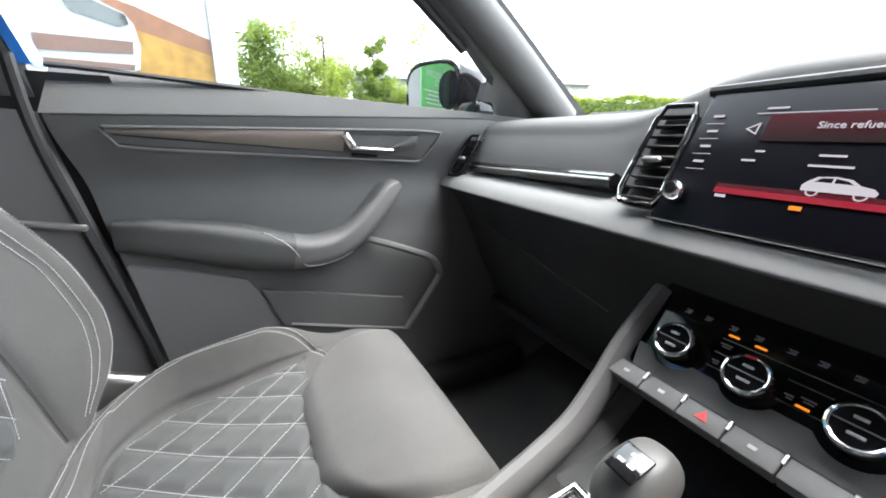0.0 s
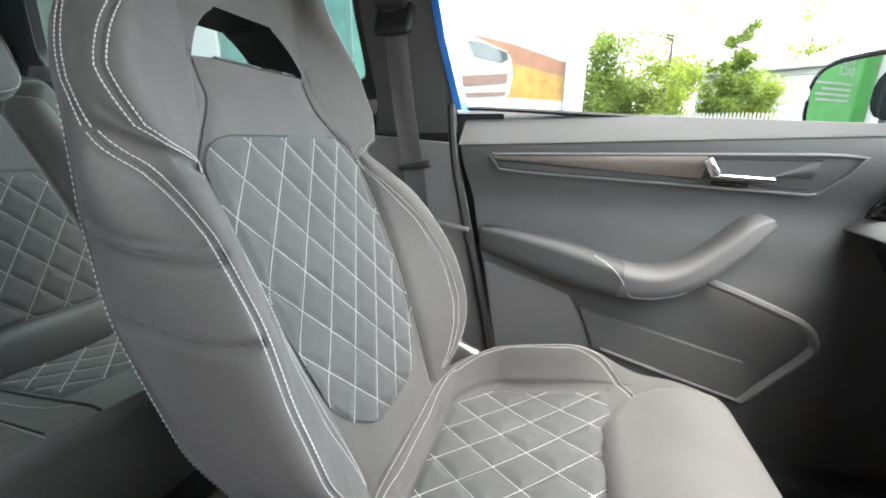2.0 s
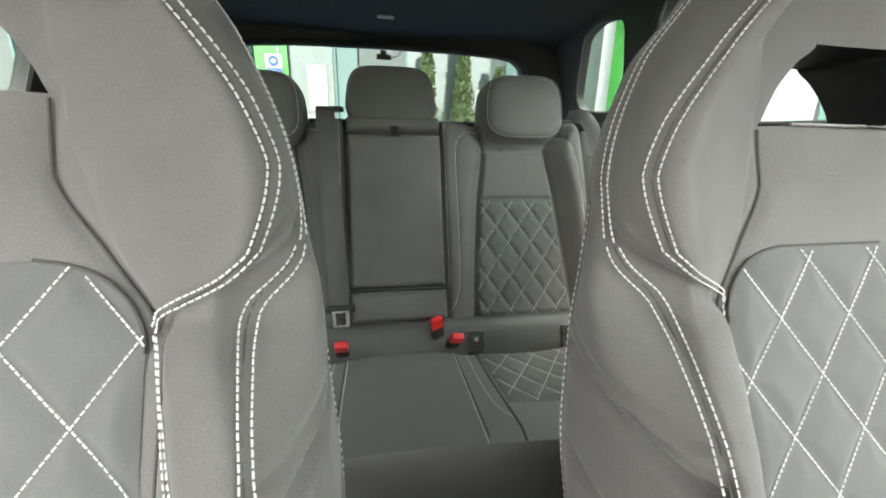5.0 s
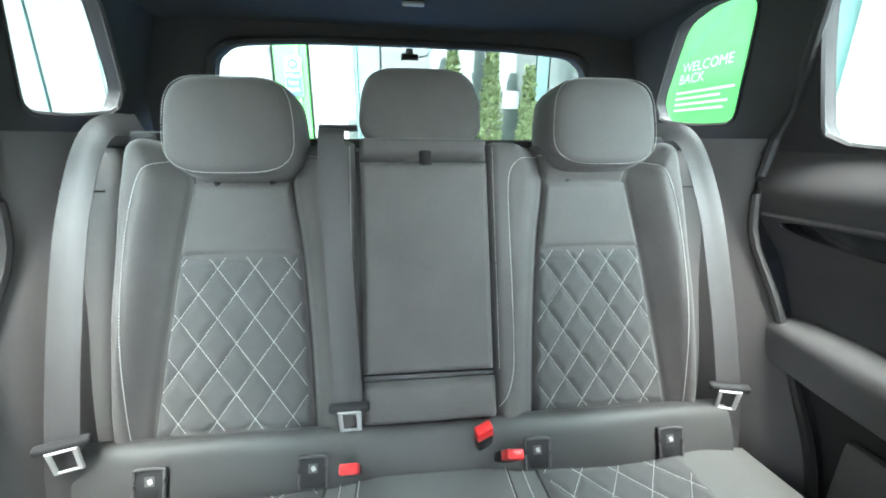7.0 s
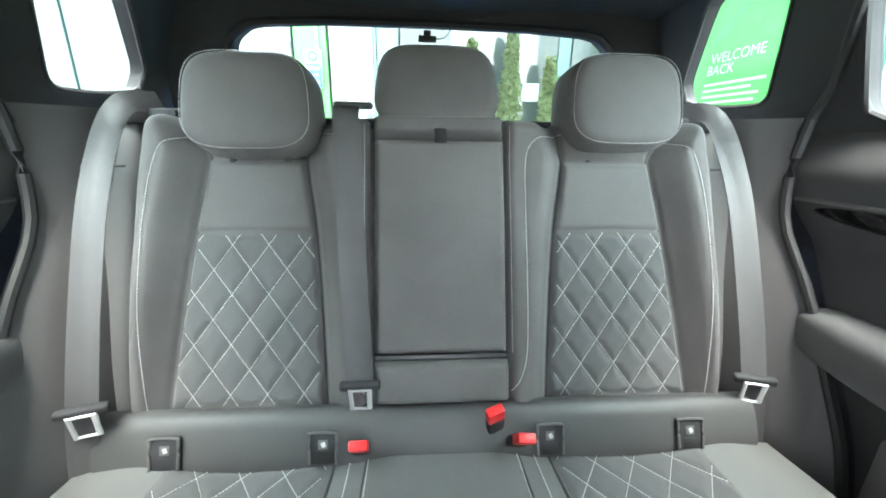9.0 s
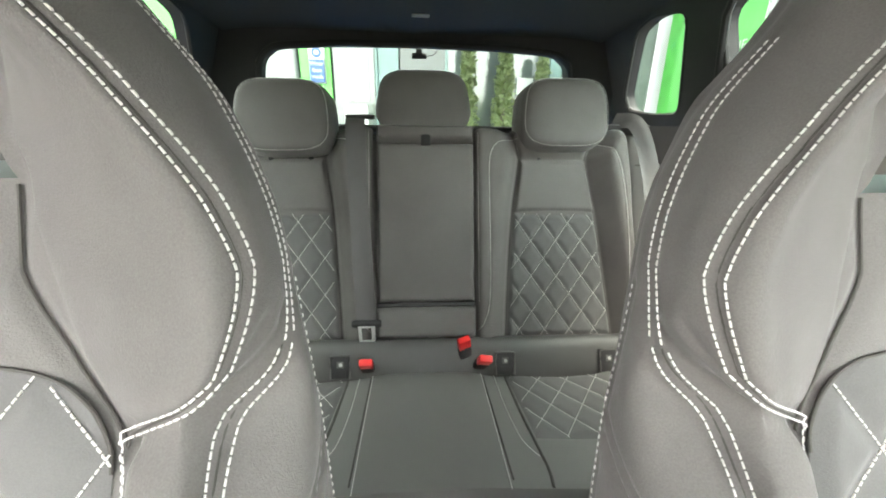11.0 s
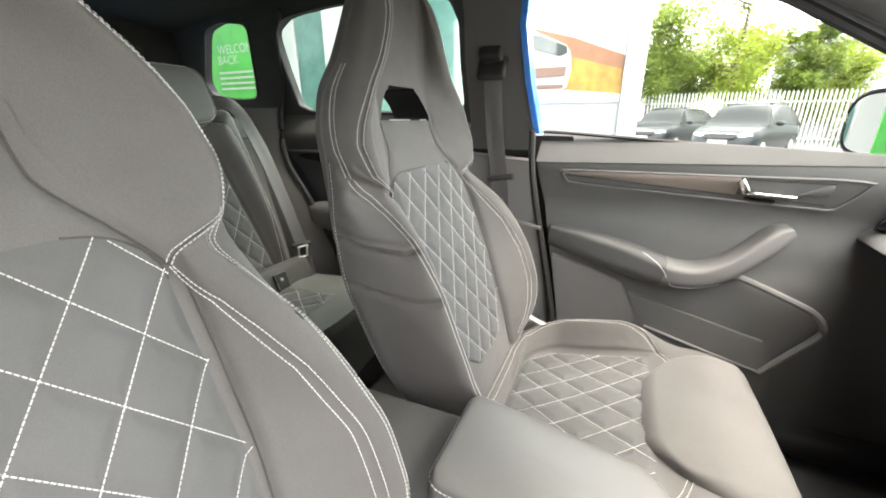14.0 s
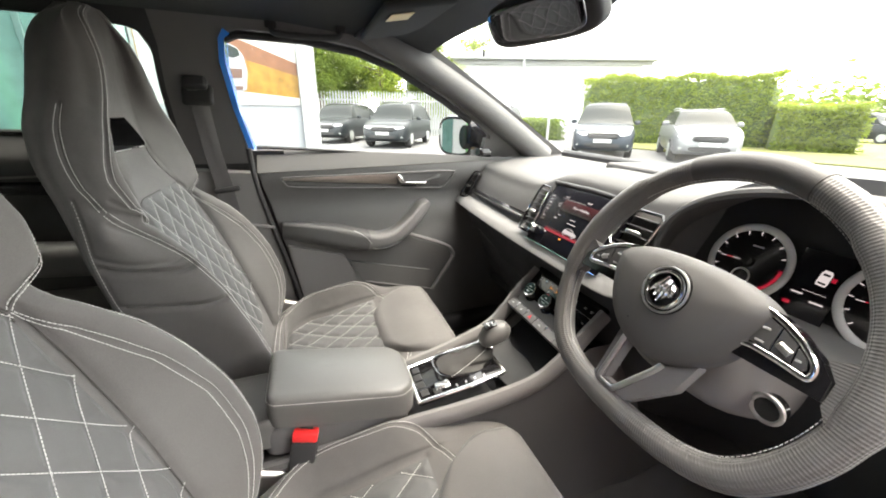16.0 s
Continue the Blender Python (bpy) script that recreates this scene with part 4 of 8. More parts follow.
def each_side(side):
    s = side
    fn = lambda y, z: (s * side_x(z), y, z)
    out = (s * 0.035, 0, 0)
    # trim of the pillars and roof rail, with the openings of the rear window and the quarter window
    rim = [(-0.05, 1.10), (-0.07, 1.30), (-0.072, 1.44), (-0.055, 1.492), (0.0, 1.50), (0.15, 1.497), (0.30, 1.475), (0.42, 1.44), (0.60, 1.35), (0.72, 1.28), (0.815, 1.215), (0.83, 1.12), (1.20, 1.13), (0.90, 1.295), (0.62, 1.445), (0.48, 1.515), (0.30, 1.535), (-0.213, 1.541), (-0.213, 1.45), (-0.228, 1.35), (-0.236, 1.20), (-0.27, 1.10)]
    part("pillar_trim", plate(rim, [], fn, out), PLASTIC, CAR, "grey pillar and roof rail trim")
    rim = [(-0.2135, 1.541), (-0.5, 1.545), (-1.2, 1.535), (-1.36, 1.52), (-1.44, 1.30), (-1.46, 1.18), (-0.88, 1.18), (-0.875, 1.21), (-0.2365, 1.20), (-0.2285, 1.35), (-0.2135, 1.45)]
    part("rear_pillar_trim", plate(rim, [REAR_WIN, QUARTER], fn, out), PLASTIC_D, CAR, "black rear pillar and roof rail trim")
    part("door_jamb", plate([(-1.9, 0.37), (0.14, 0.37), (0.14, 0.9), (0.05, 1.165), (-1.9, 1.19)], [], lambda y, z: (s * (0.775 - 0.02 * z), y, z), (s * 0.01, 0, 0)), RUBBER, CAR)
    part("rear_frame_seal", tube([(s * 0.664, -0.94, 1.22), (s * (side_x(1.30) - 0.002), -0.905, 1.30), (s * (side_x(1.387) - 0.002), -0.862, 1.387), (s * (side_x(1.46) - 0.002), -0.825, 1.46), (s * (side_x(1.51) - 0.002), -0.77, 1.51)], 0.008, 8), RUBBER, CAR)
    part("rear_side_glass", plate(REAR_WIN, [], lambda y, z: (s * (side_x(z) + 0.03), y, z)), GLASS_G, CAR).visible_shadow = False
    part("quarter_glass", plate(QUARTER, [], lambda y, z: (s * (side_x(z) + 0.03), y, z)), GLASS_G, CAR).visible_shadow = False
    for win in (REAR_WIN, QUARTER):
        ring = [Vector((s * (side_x(z) + 0.004), y, z)) for y, z in win]
        part("window_seal", tube(ring + ring[:2], 0.006, 6), RUBBER, CAR)
    # lower B-pillar, sill and rear quarter
    part("lower_pillar_trim", plate([(-0.27, 1.12), (-0.05, 1.102), (-0.015, 0.92), (0.02, 0.78), (0.055, 0.60), (0.06, 0.40), (-0.30, 0.40), (-0.29, 0.8)], [], lambda y, z: (s * (0.668 + 0.03 * (1.1 - z) + 0.02 * max(0, y + 0.05)), y, z), (s * 0.07, 0, 0)), PLASTIC_G, CAR, "grey lower pillar trim")
    part("sill_trim", rbox((0.10, 2.0, 0.07), 0.02, 3, pose(s * 0.70, -0.05, 0.42)), PLASTIC_D, CAR)
    part("pillar_ledge", rbox((0.02, 0.10, 0.012), 0.005, 2, pose(s * 0.672, -0.05, 0.925, -9)), PLASTIC_G, CAR)
    part("rear_quarter_trim", joined(*[grid(lambda u, v: (s * (0.662 - 0.062 * math.sin(min(1, u * 2.6) * math.pi / 2) + (0.05 * v if k else 0)), gap_y(0.40 + 0.85 * v) - 0.55 * u, 0.40 + 0.85 * v), 16, 24) for k in (0,)]), PLASTIC, CAR, "dark rear wheel arch trim")
    part("rear_door_seal", tube([(s * 0.664, gap_y(0.40 + 0.85 * i / 24) + 0.006, 0.40 + 0.85 * i / 24) for i in range(25)], 0.009, 8), RUBBER, CAR)
    part("load_cover_ledge", rbox((0.14, 0.5, 0.03), 0.01, 2, pose(s * 0.56, -1.32, 1.238)), PLASTIC_D, CAR)
    part("outer_skin", plate([(-0.06, 1.16), (-2.0, 1.16), (-2.05, 0.35), (0.95, 0.35), (0.95, 0.55), (-0.0, 0.5)] if s > 0 else [(1.6, 1.06), (0.9, 1.07), (-0.05, 1.10), (-2.0, 1.15), (-2.05, 0.35), (1.6, 0.35)], [], lambda y, z: (s * (0.795 + 0.03 * math.sin((z - 0.35) * 3.4)), y, z), (s * 0.012, 0, 0)), BLUE, CAR)
    # painted edge round the front window
    edge = [(-0.036, 1.172), (-0.037, 1.18), (-0.055, 1.30), (-0.062, 1.42), (-0.052, 1.475), (-0.035, 1.486)]
    wide = [(y - 0.015, z + (0.012 if z > 1.48 else 0.0)) for y, z in edge]
    part("painted_door_frame", plate(edge + wide[::-1], [], lambda y, z: (s * (side_x(z) + 0.012 - 0.018 * (y > -10)), y, z), (s * 0.06, 0, 0)), BLUE, CAR, "blue painted window frame edge")
    # front pillar: a rounded trim from the roof to the dashboard
    a0, a1 = Vector((s * 0.575, 0.40, 1.492)), Vector((s * 0.748, 1.04, 1.155))
    path = [a0.lerp(a1, i / 14) + Vector((0, 0.0, 0.018 * math.sin(math.pi * i / 14))) for i in range(-2, 16)]
    part("front_pillar_trim", tube(path, [0.040 + 0.012 * i / 17 for i in range(18)], 12, 1.1, (s, 0, 0.4)), PLASTIC, CAR, "dark grey windscreen pillar trim")


for s_ in (1, -1):
    each_side(s_)

# roof lining, header, tailgate and floor
ROOF_Y = [(0.52, 1.487), (0.40, 1.515), (0.10, 1.540), (-0.5, 1.548), (-1.0, 1.538), (-1.28, 1.515), (-1.42, 1.492)]


def roof(u, v):
    t = v * (len(ROOF_Y) - 1)
    i = min(int(t), len(ROOF_Y) - 2)
    y = ROOF_Y[i][0] + (ROOF_Y[i + 1][0] - ROOF_Y[i][0]) * (t - i)
    z = ROOF_Y[i][1] + (ROOF_Y[i + 1][1] - ROOF_Y[i][1]) * (t - i)
    a = 2 * u - 1
    return 0.56 * a, y + (0.07 * (1 - a * a) if v < 0.01 else 0), z + 0.022 * (1 - a * a) - 0.02 * abs(a) ** 6


part("roof_inner", grid(lambda u, v: (0.63 * (2 * u - 1), 0.56 - 1.98 * v, 1.578 - 0.03 * (2 * u - 1) ** 2 - 0.05 * (2 * v - 1) ** 4), 8, 12), HEADLINE, CAR)
part("headliner", grid(roof, 24, 24), HEADLINE, CAR, "black fabric headliner")
part("roof_skin", moved(grid(lambda u, v: (0.62 * (2 * u - 1), 0.44 - 1.90 * v, 1.625 - 0.04 * (2 * u - 1) ** 2 - 0.03 * (2 * v - 1) ** 4), 12, 12), Matrix.Identity(4)), BLUE, CAR)
for s_ in (1, -1):
    part("roof_side", grid(lambda u, v: (s_ * (0.625 - 0.012 * v), 0.44 - 1.90 * u, 1.598 - 0.04 * v - 0.03 * (2 * u - 1) ** 4), 16, 2), BLUE, CAR)
REAR = [(-0.52, 1.17), (0.52, 1.17), (0.505, 1.38), (0.485, 1.435), (0.44, 1.468), (0.25, 1.486), (0.0, 1.492), (-0.25, 1.486), (-0.44, 1.468), (-0.485, 1.435), (-0.505, 1.38)]
REAR = REAR[:2] + eased(REAR)[8:-4]


def tail(x, z):
    return x, -1.43 - (1.5 - z) * 0.55 + 0.35 * x * x, z


part("tailgate_frame", plate([(-0.68, 1.16), (0.68, 1.16), (0.62, 1.45), (0.52, 1.56), (-0.52, 1.56), (-0.62, 1.45)], [[(x * 0.985, 1.19 + (z - 1.19) * 0.985) for x, z in REAR]], tail, (0, 0.03, 0)), PLASTIC_D, CAR, "black tailgate window frame")
ring = [Vector(tail(x, z)) + Vector((0, 0.03, 0)) for x, z in REAR]
part("tailgate_seal", tube(ring[1:] , 0.012, 8), RUBBER, CAR)
part("rear_glass", plate(REAR, [], lambda x, z: (tail(x, z)[0], tail(x, z)[1] - 0.01, z)), GLASS_G, CAR).visible_shadow = False
part("tailgate_header", grid(lambda u, v: (0.56 * (2 * u - 1), -1.40 - 0.09 * v, 1.488 + 0.085 * v - 0.02 * (2 * u - 1) ** 4), 12, 4), HEADLINE, CAR)
part("load_cover", rbox((1.1, 0.42, 0.02), 0.008, 2, pose(0, -1.32, 1.232)), PLASTIC_D, CAR, "black load cover behind the bench")
part("tailgate_lower", rbox((1.3, 0.06, 0.85), 0.02, 2, pose(0, -1.66, 0.76)), BLUE, CAR)
part("floor_pan", rbox((1.42, 3.1, 0.05), 0.01, 1, pose(0, -0.25, 0.335)), CARPET, CAR, "dark carpeted floor")
for s_ in (1, -1):
    part("footwell_carpet", grid(lambda u, v: (s_ * (0.13 + 0.57 * u), 0.45 + 0.75 * v, 0.365 + 0.30 * max(0, v - 0.55) ** 1.3 + 0.004 * math.sin(40 * u) * math.sin(31 * v)), 20, 24), CARPET, CAR)
part("bulkhead", rbox((1.5, 0.04, 0.8), 0.01, 1, pose(0, 1.20, 0.75)), PLASTIC_D, CAR)
for s_ in (1, -1):
    part("footwell_side", rbox((0.04, 0.55, 0.62), 0.02, 2, pose(s_ * 0.745, 1.02, 0.66)), PLASTIC, CAR)
# windscreen
def screen(u, v):
    a = 2 * u - 1
    return a * (0.60 + 0.14 * v), 0.52 + 0.72 * v + 0.10 * (1 - a * a), 1.515 - 0.40 * v
part("windscreen", grid(screen, 16, 10), GLASS, CAR).visible_shadow = False
part("bonnet", grid(lambda u, v: ((2 * u - 1) * (0.80 - 0.08 * v), 1.30 + 0.95 * v, 1.075 - 0.10 * v * v - 0.05 * (2 * u - 1) ** 2), 12, 8), BLUE, CAR, "blue bonnet")
part("cowl", rbox((1.5, 0.12, 0.06), 0.02, 2, pose(0, 1.30, 1.045)), PLASTIC, CAR)
lamp = part("load_lamp", rbox((0.05, 0.02, 0.006), 0.002, 1, pose(0, -1.25, 1.537)), SATIN, CAR)
# sun visor, grab handle over the passenger window, and overhead lamp unit
visor = thing("sun_visor", "black fabric sun visor folded up with a warning label", "sun visor", (-0.33, 0.40, 1.505))
part("visor_board", rbox((0.36, 0.16, 0.018), 0.008, 3, pose(0, -0.02, 0, 10)), HEADLINE, visor)
part("warning_label", rbox((0.064, 0.050, 0.002), 0.0005, 1, pose(0.125, -0.055, -0.0195, 10)), mat("yellow_label", (0.78, 0.66, 0.40), 0.6), visor, "small yellow label with unreadable print")
grab = thing("roof_grab_handle", "black folding grab handle above the passenger window", "handle", (-0.53, 0.16, 1.505))
part("grip", tube(spline([(0, -0.09, 0.0), (0.006, -0.07, -0.018), (0.006, 0.07, -0.018), (0, 0.09, 0.0)], 5), 0.009, 8), PLASTIC_D, grab)
for e in (-0.09, 0.09):
    part("mount", rbox((0.02, 0.03, 0.02), 0.006, 2, pose(0, e, 0.004)), PLASTIC_D, grab)
roofunit = thing("overhead_console", "black overhead lamp console by the windscreen", "lamp console", (0, 0.42, 1.525))
part("housing", rbox((0.20, 0.16, 0.035), 0.014, 3, pose(0, 0, -0.005, 8)), PLASTIC_D, roofunit)
for e in (-0.055, 0.055):
    part("lens", rbox((0.05, 0.06, 0.006), 0.003, 2, pose(e, -0.01, -0.022, 8)), mat("lens_plastic", (0.5, 0.5, 0.48), 0.3), roofunit)

# ---- passenger door ----
DOOR = thing("passenger_door", "closed grey front passenger door with chrome handle and armrest", "car door", (-0.72, 0, 0))


def door_x(y, z):
    """Depth of the door lining, from the door's own plane towards the cabin."""
    top = crease_z(y)
    belly = 0.030 * math.exp(-((min(z, top) - 1.10) / 0.07) ** 2) - 1.15 * max(0.0, z - top)
    hollow = -0.018 * math.exp(-((z - 0.98) / 0.05) ** 2)
    lower = 0.020 * (1 - 1 / (1 + math.exp((z - 0.84) * 60)))
    return belly + hollow - lower + 0.018 - 0.03 * max(0, y - 0.45)


def sill_z(y):
    return 1.172 - 0.052 * max(0, y) ** 1.1 + 0.008 * max(0, 1 - y / 0.35)


def crease_z(y):
    """Height of the line where the door's upper roll meets its face."""
    return min(1.100 + 0.026 * y, sill_z(y) - 0.012)


def rear_y(z):
    return smooth([(0.40, 0.075), (0.60, 0.062), (0.78, 0.030), (0.92, -0.002), (1.10, -0.036), (1.18, -0.04)], z) + 0.006


def face_sheet(f, y0, y1, n, lift, bulge=0.0):
    """A sheet on the door's face between two heights f(y)."""
    def fn(u, v):
        y = y0 + (y1 - y0) * u
        a, b = f(y)
        z = a + (b - a) * v
        return door_x(y, z) + lift + bulge * math.sin(math.pi * v), y, z
    return grid(fn, n, 8)


def lining(u, v):
    z = 0.42 + (1.0) * v * (sill_z(0) - 0.42)
    y = rear_y(z) + (0.95 - rear_y(z)) * u
    z = 0.42 + v * (sill_z(y) - 0.42)
    return door_x(y, z), y, z


part("door_lining", grid(lining, 60, 90), DOOR_SKIN, DOOR, "dark grey moulded door lining")
part("door_top", face_sheet(lambda y: (crease_z(y), sill_z(y) - 0.001), -0.034, 0.93, 60, 0.0015), mat("door_top_skin", (0.048, 0.048, 0.047), 0.7, grain=0.4, scale=1100, vary=0.06, stain=0.06, spec=0.2), DOOR, "darker padded top roll of the door")
part("door_core", plate([(0.0, 1.165), (0.95, 1.115), (0.95, 0.40), (0.09, 0.40), (0.07, 0.6)], [], lambda y, z: (-0.045, y, z), (-0.025, 0, 0)), PLASTIC_D, DOOR)
part("window_sill_seal", tube([(-0.030, y, sill_z(y) - 0.004) for y in [-0.03 + 0.92 * i / 30 for i in range(31)]], 0.005, 6), RUBBER, DOOR)
part("shelf_line", tube([(door_x(y, crease_z(y) - 0.002) + 0.0002, y, crease_z(y) - 0.002) for y in [-0.02 + 0.9 * i / 30 for i in range(31)]], 0.0014, 6), CREASE, DOOR)
part("door_seal", tube([(0.045, rear_y(z) - 0.012, z) for z in [0.42 + 0.76 * i / 24 for i in range(25)]], 0.009, 8), RUBBER, DOOR)
part("window_glass", plate(FRONT_WIN, [], lambda y, z: (0.72 - side_x(z) - 0.03, y, z)), GLASS, DOOR).visible_shadow = False
win_loop = [(0.72 - side_x(z) - 0.012, y, z) for y, z in FRONT_WIN]
part("window_frame", tube(win_loop[3:10], 0.011, 8), RUBBER, DOOR)
part("mirror_triangle", plate([(0.80, 1.205), (0.80, 1.135), (0.93, 1.12), (0.90, 1.165)], [], lambda y, z: (0.72 - side_x(z), y, z), (-0.03, 0, 0)), PLASTIC, DOOR)
# decorative strip with the chrome release
def strip(y):
    """Upper edge, lower edge of the bronze blade and lower edge of the black groove under it."""
    t = (y - 0.036) / 0.39
    return 1.0775 + 0.004 * t, 1.070 - 0.030 * t, 1.054 - 0.022 * t - 0.004 * min(1, t * 6)


part("decor_strip", face_sheet(lambda y: (strip(y)[1], strip(y)[0]), 0.042, 0.437, 30, 0.0030, 0.004), DECOR, DOOR, "brushed dark bronze decor strip")
part("strip_recess", face_sheet(lambda y: (strip(y)[2], strip(y)[1]), 0.050, 0.437, 30, 0.0012, -0.003), RUBBER, DOOR)
low_edge = [(door_x(y, strip(y)[2] - 0.003) + 0.004, y, strip(y)[2] - 0.003) for y in [0.054 + 0.56 * i / 24 for i in range(25)]]
outline = [(door_x(0.034, 1.077) + 0.003, 0.034, 1.0775)] + low_edge + [(door_x(0.63, 1.016) + 0.004, 0.628, 1.017), (door_x(0.655, 1.05) + 0.004, 0.652, 1.052), (door_x(0.667, 1.08) + 0.004, 0.668, 1.082), (door_x(0.64, 1.084) + 0.003, 0.640, 1.0850)] + [(door_x(y, strip(y)[0] + 0.003) + 0.003, y, strip(y)[0] + 0.003) for y in [0.60 - 0.56 * i / 24 for i in range(25)]]
part("strip_border", tube(outline, 0.0028, 8), PLASTIC_G, DOOR)
part("handle_cup", face_sheet(lambda y: (1.043 - 0.02 * max(0, (y - 0.44) / 0.17), 1.077), 0.440, 0.610, 20, 0.0015, -0.012), PLASTIC_D, DOOR, "dark recess behind the door release")
part("cup_ramp", face_sheet(lambda y: (1.045, 1.045 + 0.030 * min(1, max(0.1, (y - 0.54) / 0.06))), 0.540, 0.606, 10, 0.004, 0.004), PLASTIC, DOOR)
lever = joined(rbox((0.012, 0.017, 0.036), 0.004, 3, pose(door_x(0.44, 1.06) + 0.010, 0.446, 1.062, 30)), rbox((0.012, 0.100, 0.009), 0.004, 3, pose(door_x(0.5, 1.045) + 0.010, 0.500, 1.0445, -3)))
part("door_release", lever, CHROME, DOOR, "chrome door release lever")
part("latch_slot", rbox((0.006, 0.060, 0.006), 0.002, 1, pose(door_x(0.48, 1.03) + 0.006, 0.485, 1.031, -4)), PIANO, DOOR)
# armrest with its rising pull handle
ARM = [(0.018, 0.888, 0.031, 0.046), (0.08, 0.881, 0.037, 0.066), (0.15, 0.866, 0.042, 0.078), (0.22, 0.850, 0.045, 0.088), (0.285, 0.835, 0.041, 0.096), (0.345, 0.827, 0.034, 0.100), (0.403, 0.835, 0.031, 0.098), (0.452, 0.861, 0.029, 0.092), (0.502, 0.907, 0.027, 0.082), (0.538, 0.946, 0.024, 0.072), (0.562, 0.964, 0.013, 0.060)]


def arm_rings(first, last, grow=0.0):
    """Rings of the armrest, which runs forward along the door and then rises as a pull handle."""
    mid = spline([(y, z, h) for y, z, h, w in ARM], 6)
    wide = spline([(w, 0, 0) for y, z, h, w in ARM], 6)
    rings = []
    for i in range(int(first * 6), int(last * 6) + 1):
        p, q = mid[max(i - 1, 0)], mid[min(i + 1, len(mid) - 1)]
        d = Vector((0, q.x - p.x, q.y - p.y)).normalized()
        up = Vector((0, -d.z, d.y))
        h, w = mid[i].z + grow, wide[i].x + grow
        ring = []
        for k in range(29):
            a = math.pi * k / 28
            c, e = math.cos(a), math.sin(a)
            lean = 0.5 * (1 - c) * 0.022
            ring.append(Vector((-0.015 + (w - lean) * abs(e) ** (0.34 if c > 0 else 0.5), mid[i].x, mid[i].y)) + up * (h * math.copysign(abs(c) ** (0.5 if c > 0 else 0.75), c)))
        rings.append(ring)
    return rings


part("armrest", loft(arm_rings(0, 4.5), ring_closed=False, caps=False), DOOR_SKIN, DOOR, "soft dark grey door armrest")
part("pull_handle", loft(arm_rings(4.5, 10, 0.0008)), PLASTIC_G, DOOR, "grey armrest rising into a pull handle")
seam = [r[k] for r, k in zip(arm_rings(3.6, 6.8, 0.001)[::2], (4, 6, 9, 13, 17, 19, 20, 20, 20, 20))]
part("armrest_seam", tube(spline(seam, 4), 0.0013, 6), SILVER_PL, DOOR)
# lower panel and storage pocket
part("lower_panel", plate([(0.032, 0.836), (0.13, 0.811), (0.222, 0.783), (0.287, 0.672), (0.33, 0.56), (0.36, 0.46), (0.09, 0.46), (0.07, 0.60)], [], lambda y, z: (0.028 + 0.01 * (z - 0.5), y, z), (-0.03, 0, 0)), PLASTIC_G, DOOR)
part("pocket_hollow", plate([(0.24, 0.768), (0.38, 0.80), (0.49, 0.835), (0.62, 0.785), (0.65, 0.755), (0.59, 0.58), (0.45, 0.572), (0.31, 0.60)], [], lambda y, z: (0.006, y, z)), PLASTIC_D, DOOR)
part("pocket_front", plate([(0.247, 0.757), (0.38, 0.727), (0.512, 0.696), (0.56, 0.686), (0.59, 0.60), (0.585, 0.46), (0.34, 0.46), (0.31, 0.60)], [], lambda y, z: (0.036 + 0.02 * (y - 0.25), y, z), (-0.012, 0, 0)), PLASTIC, DOOR)
rim = spline([(0.020, 0.455, 0.848), (0.040, 0.50, 0.838), (0.047, 0.57, 0.812), (0.050, 0.628, 0.786), (0.050, 0.652, 0.757), (0.049, 0.652, 0.728), (0.045, 0.61, 0.663), (0.042, 0.568, 0.600)], 5)
part("pocket_rim", tube(rim, 0.0085, 8), PLASTIC_G, DOOR, "grey rim of the door pocket")
part("pocket_lip", tube([(0.038, 0.297, 0.668), (0.042, 0.43, 0.634), (0.042, 0.568, 0.600)], 0.004, 6), PLASTIC_G, DOOR)

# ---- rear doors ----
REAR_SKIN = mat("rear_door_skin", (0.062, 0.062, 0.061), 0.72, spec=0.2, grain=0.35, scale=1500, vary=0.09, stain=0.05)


def rear_door(s):
    d = thing("rear_door", "closed grey rear door with recessed black handle strip", "car door", (s * 0.72, -0.5, 0), "rear doors")
    inw = -s

    def lining(u, v):
        y = -0.27 + (gap_y(0.45 + 0.78 * v) - 0.01 + 0.27) * u
        z = 0.45 + 0.78 * v
        x = 0.03 * math.exp(-((z - 1.15) / 0.06) ** 2) + 0.012 - 0.02 * math.exp(-((z - 1.02) / 0.05) ** 2)
        return inw * x, y + 0.5, z
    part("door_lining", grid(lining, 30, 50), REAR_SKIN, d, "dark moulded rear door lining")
    part("armrest", moved(pillow((0.10, 0.54, 0.10), None, 4, 10), pose(inw * 0.03, -0.10, 0.862, -4)), PLASTIC, d)
    part("handle_strip", moved(pillow((0.03, 0.50, 0.042), None, 3, 10), pose(inw * 0.012, -0.17, 1.078, -3)), PIANO, d)
    part("strip_border", tube([(inw * 0.030, y, 1.112 + 0.02 * y) for y in (-0.44, -0.3, -0.1, 0.08)], 0.004, 6), PLASTIC_G, d)
    part("lower_panel", rbox((0.02, 0.40, 0.2), 0.01, 2, pose(inw * 0.025, 0.0, 0.66)), PLASTIC_G, d)
    part("door_core", rbox((0.05, 0.75, 0.78), 0.02, 2, pose(-inw * 0.06, -0.10, 0.83)), PLASTIC_D, d)


for s_ in (1, -1):
    rear_door(s_)

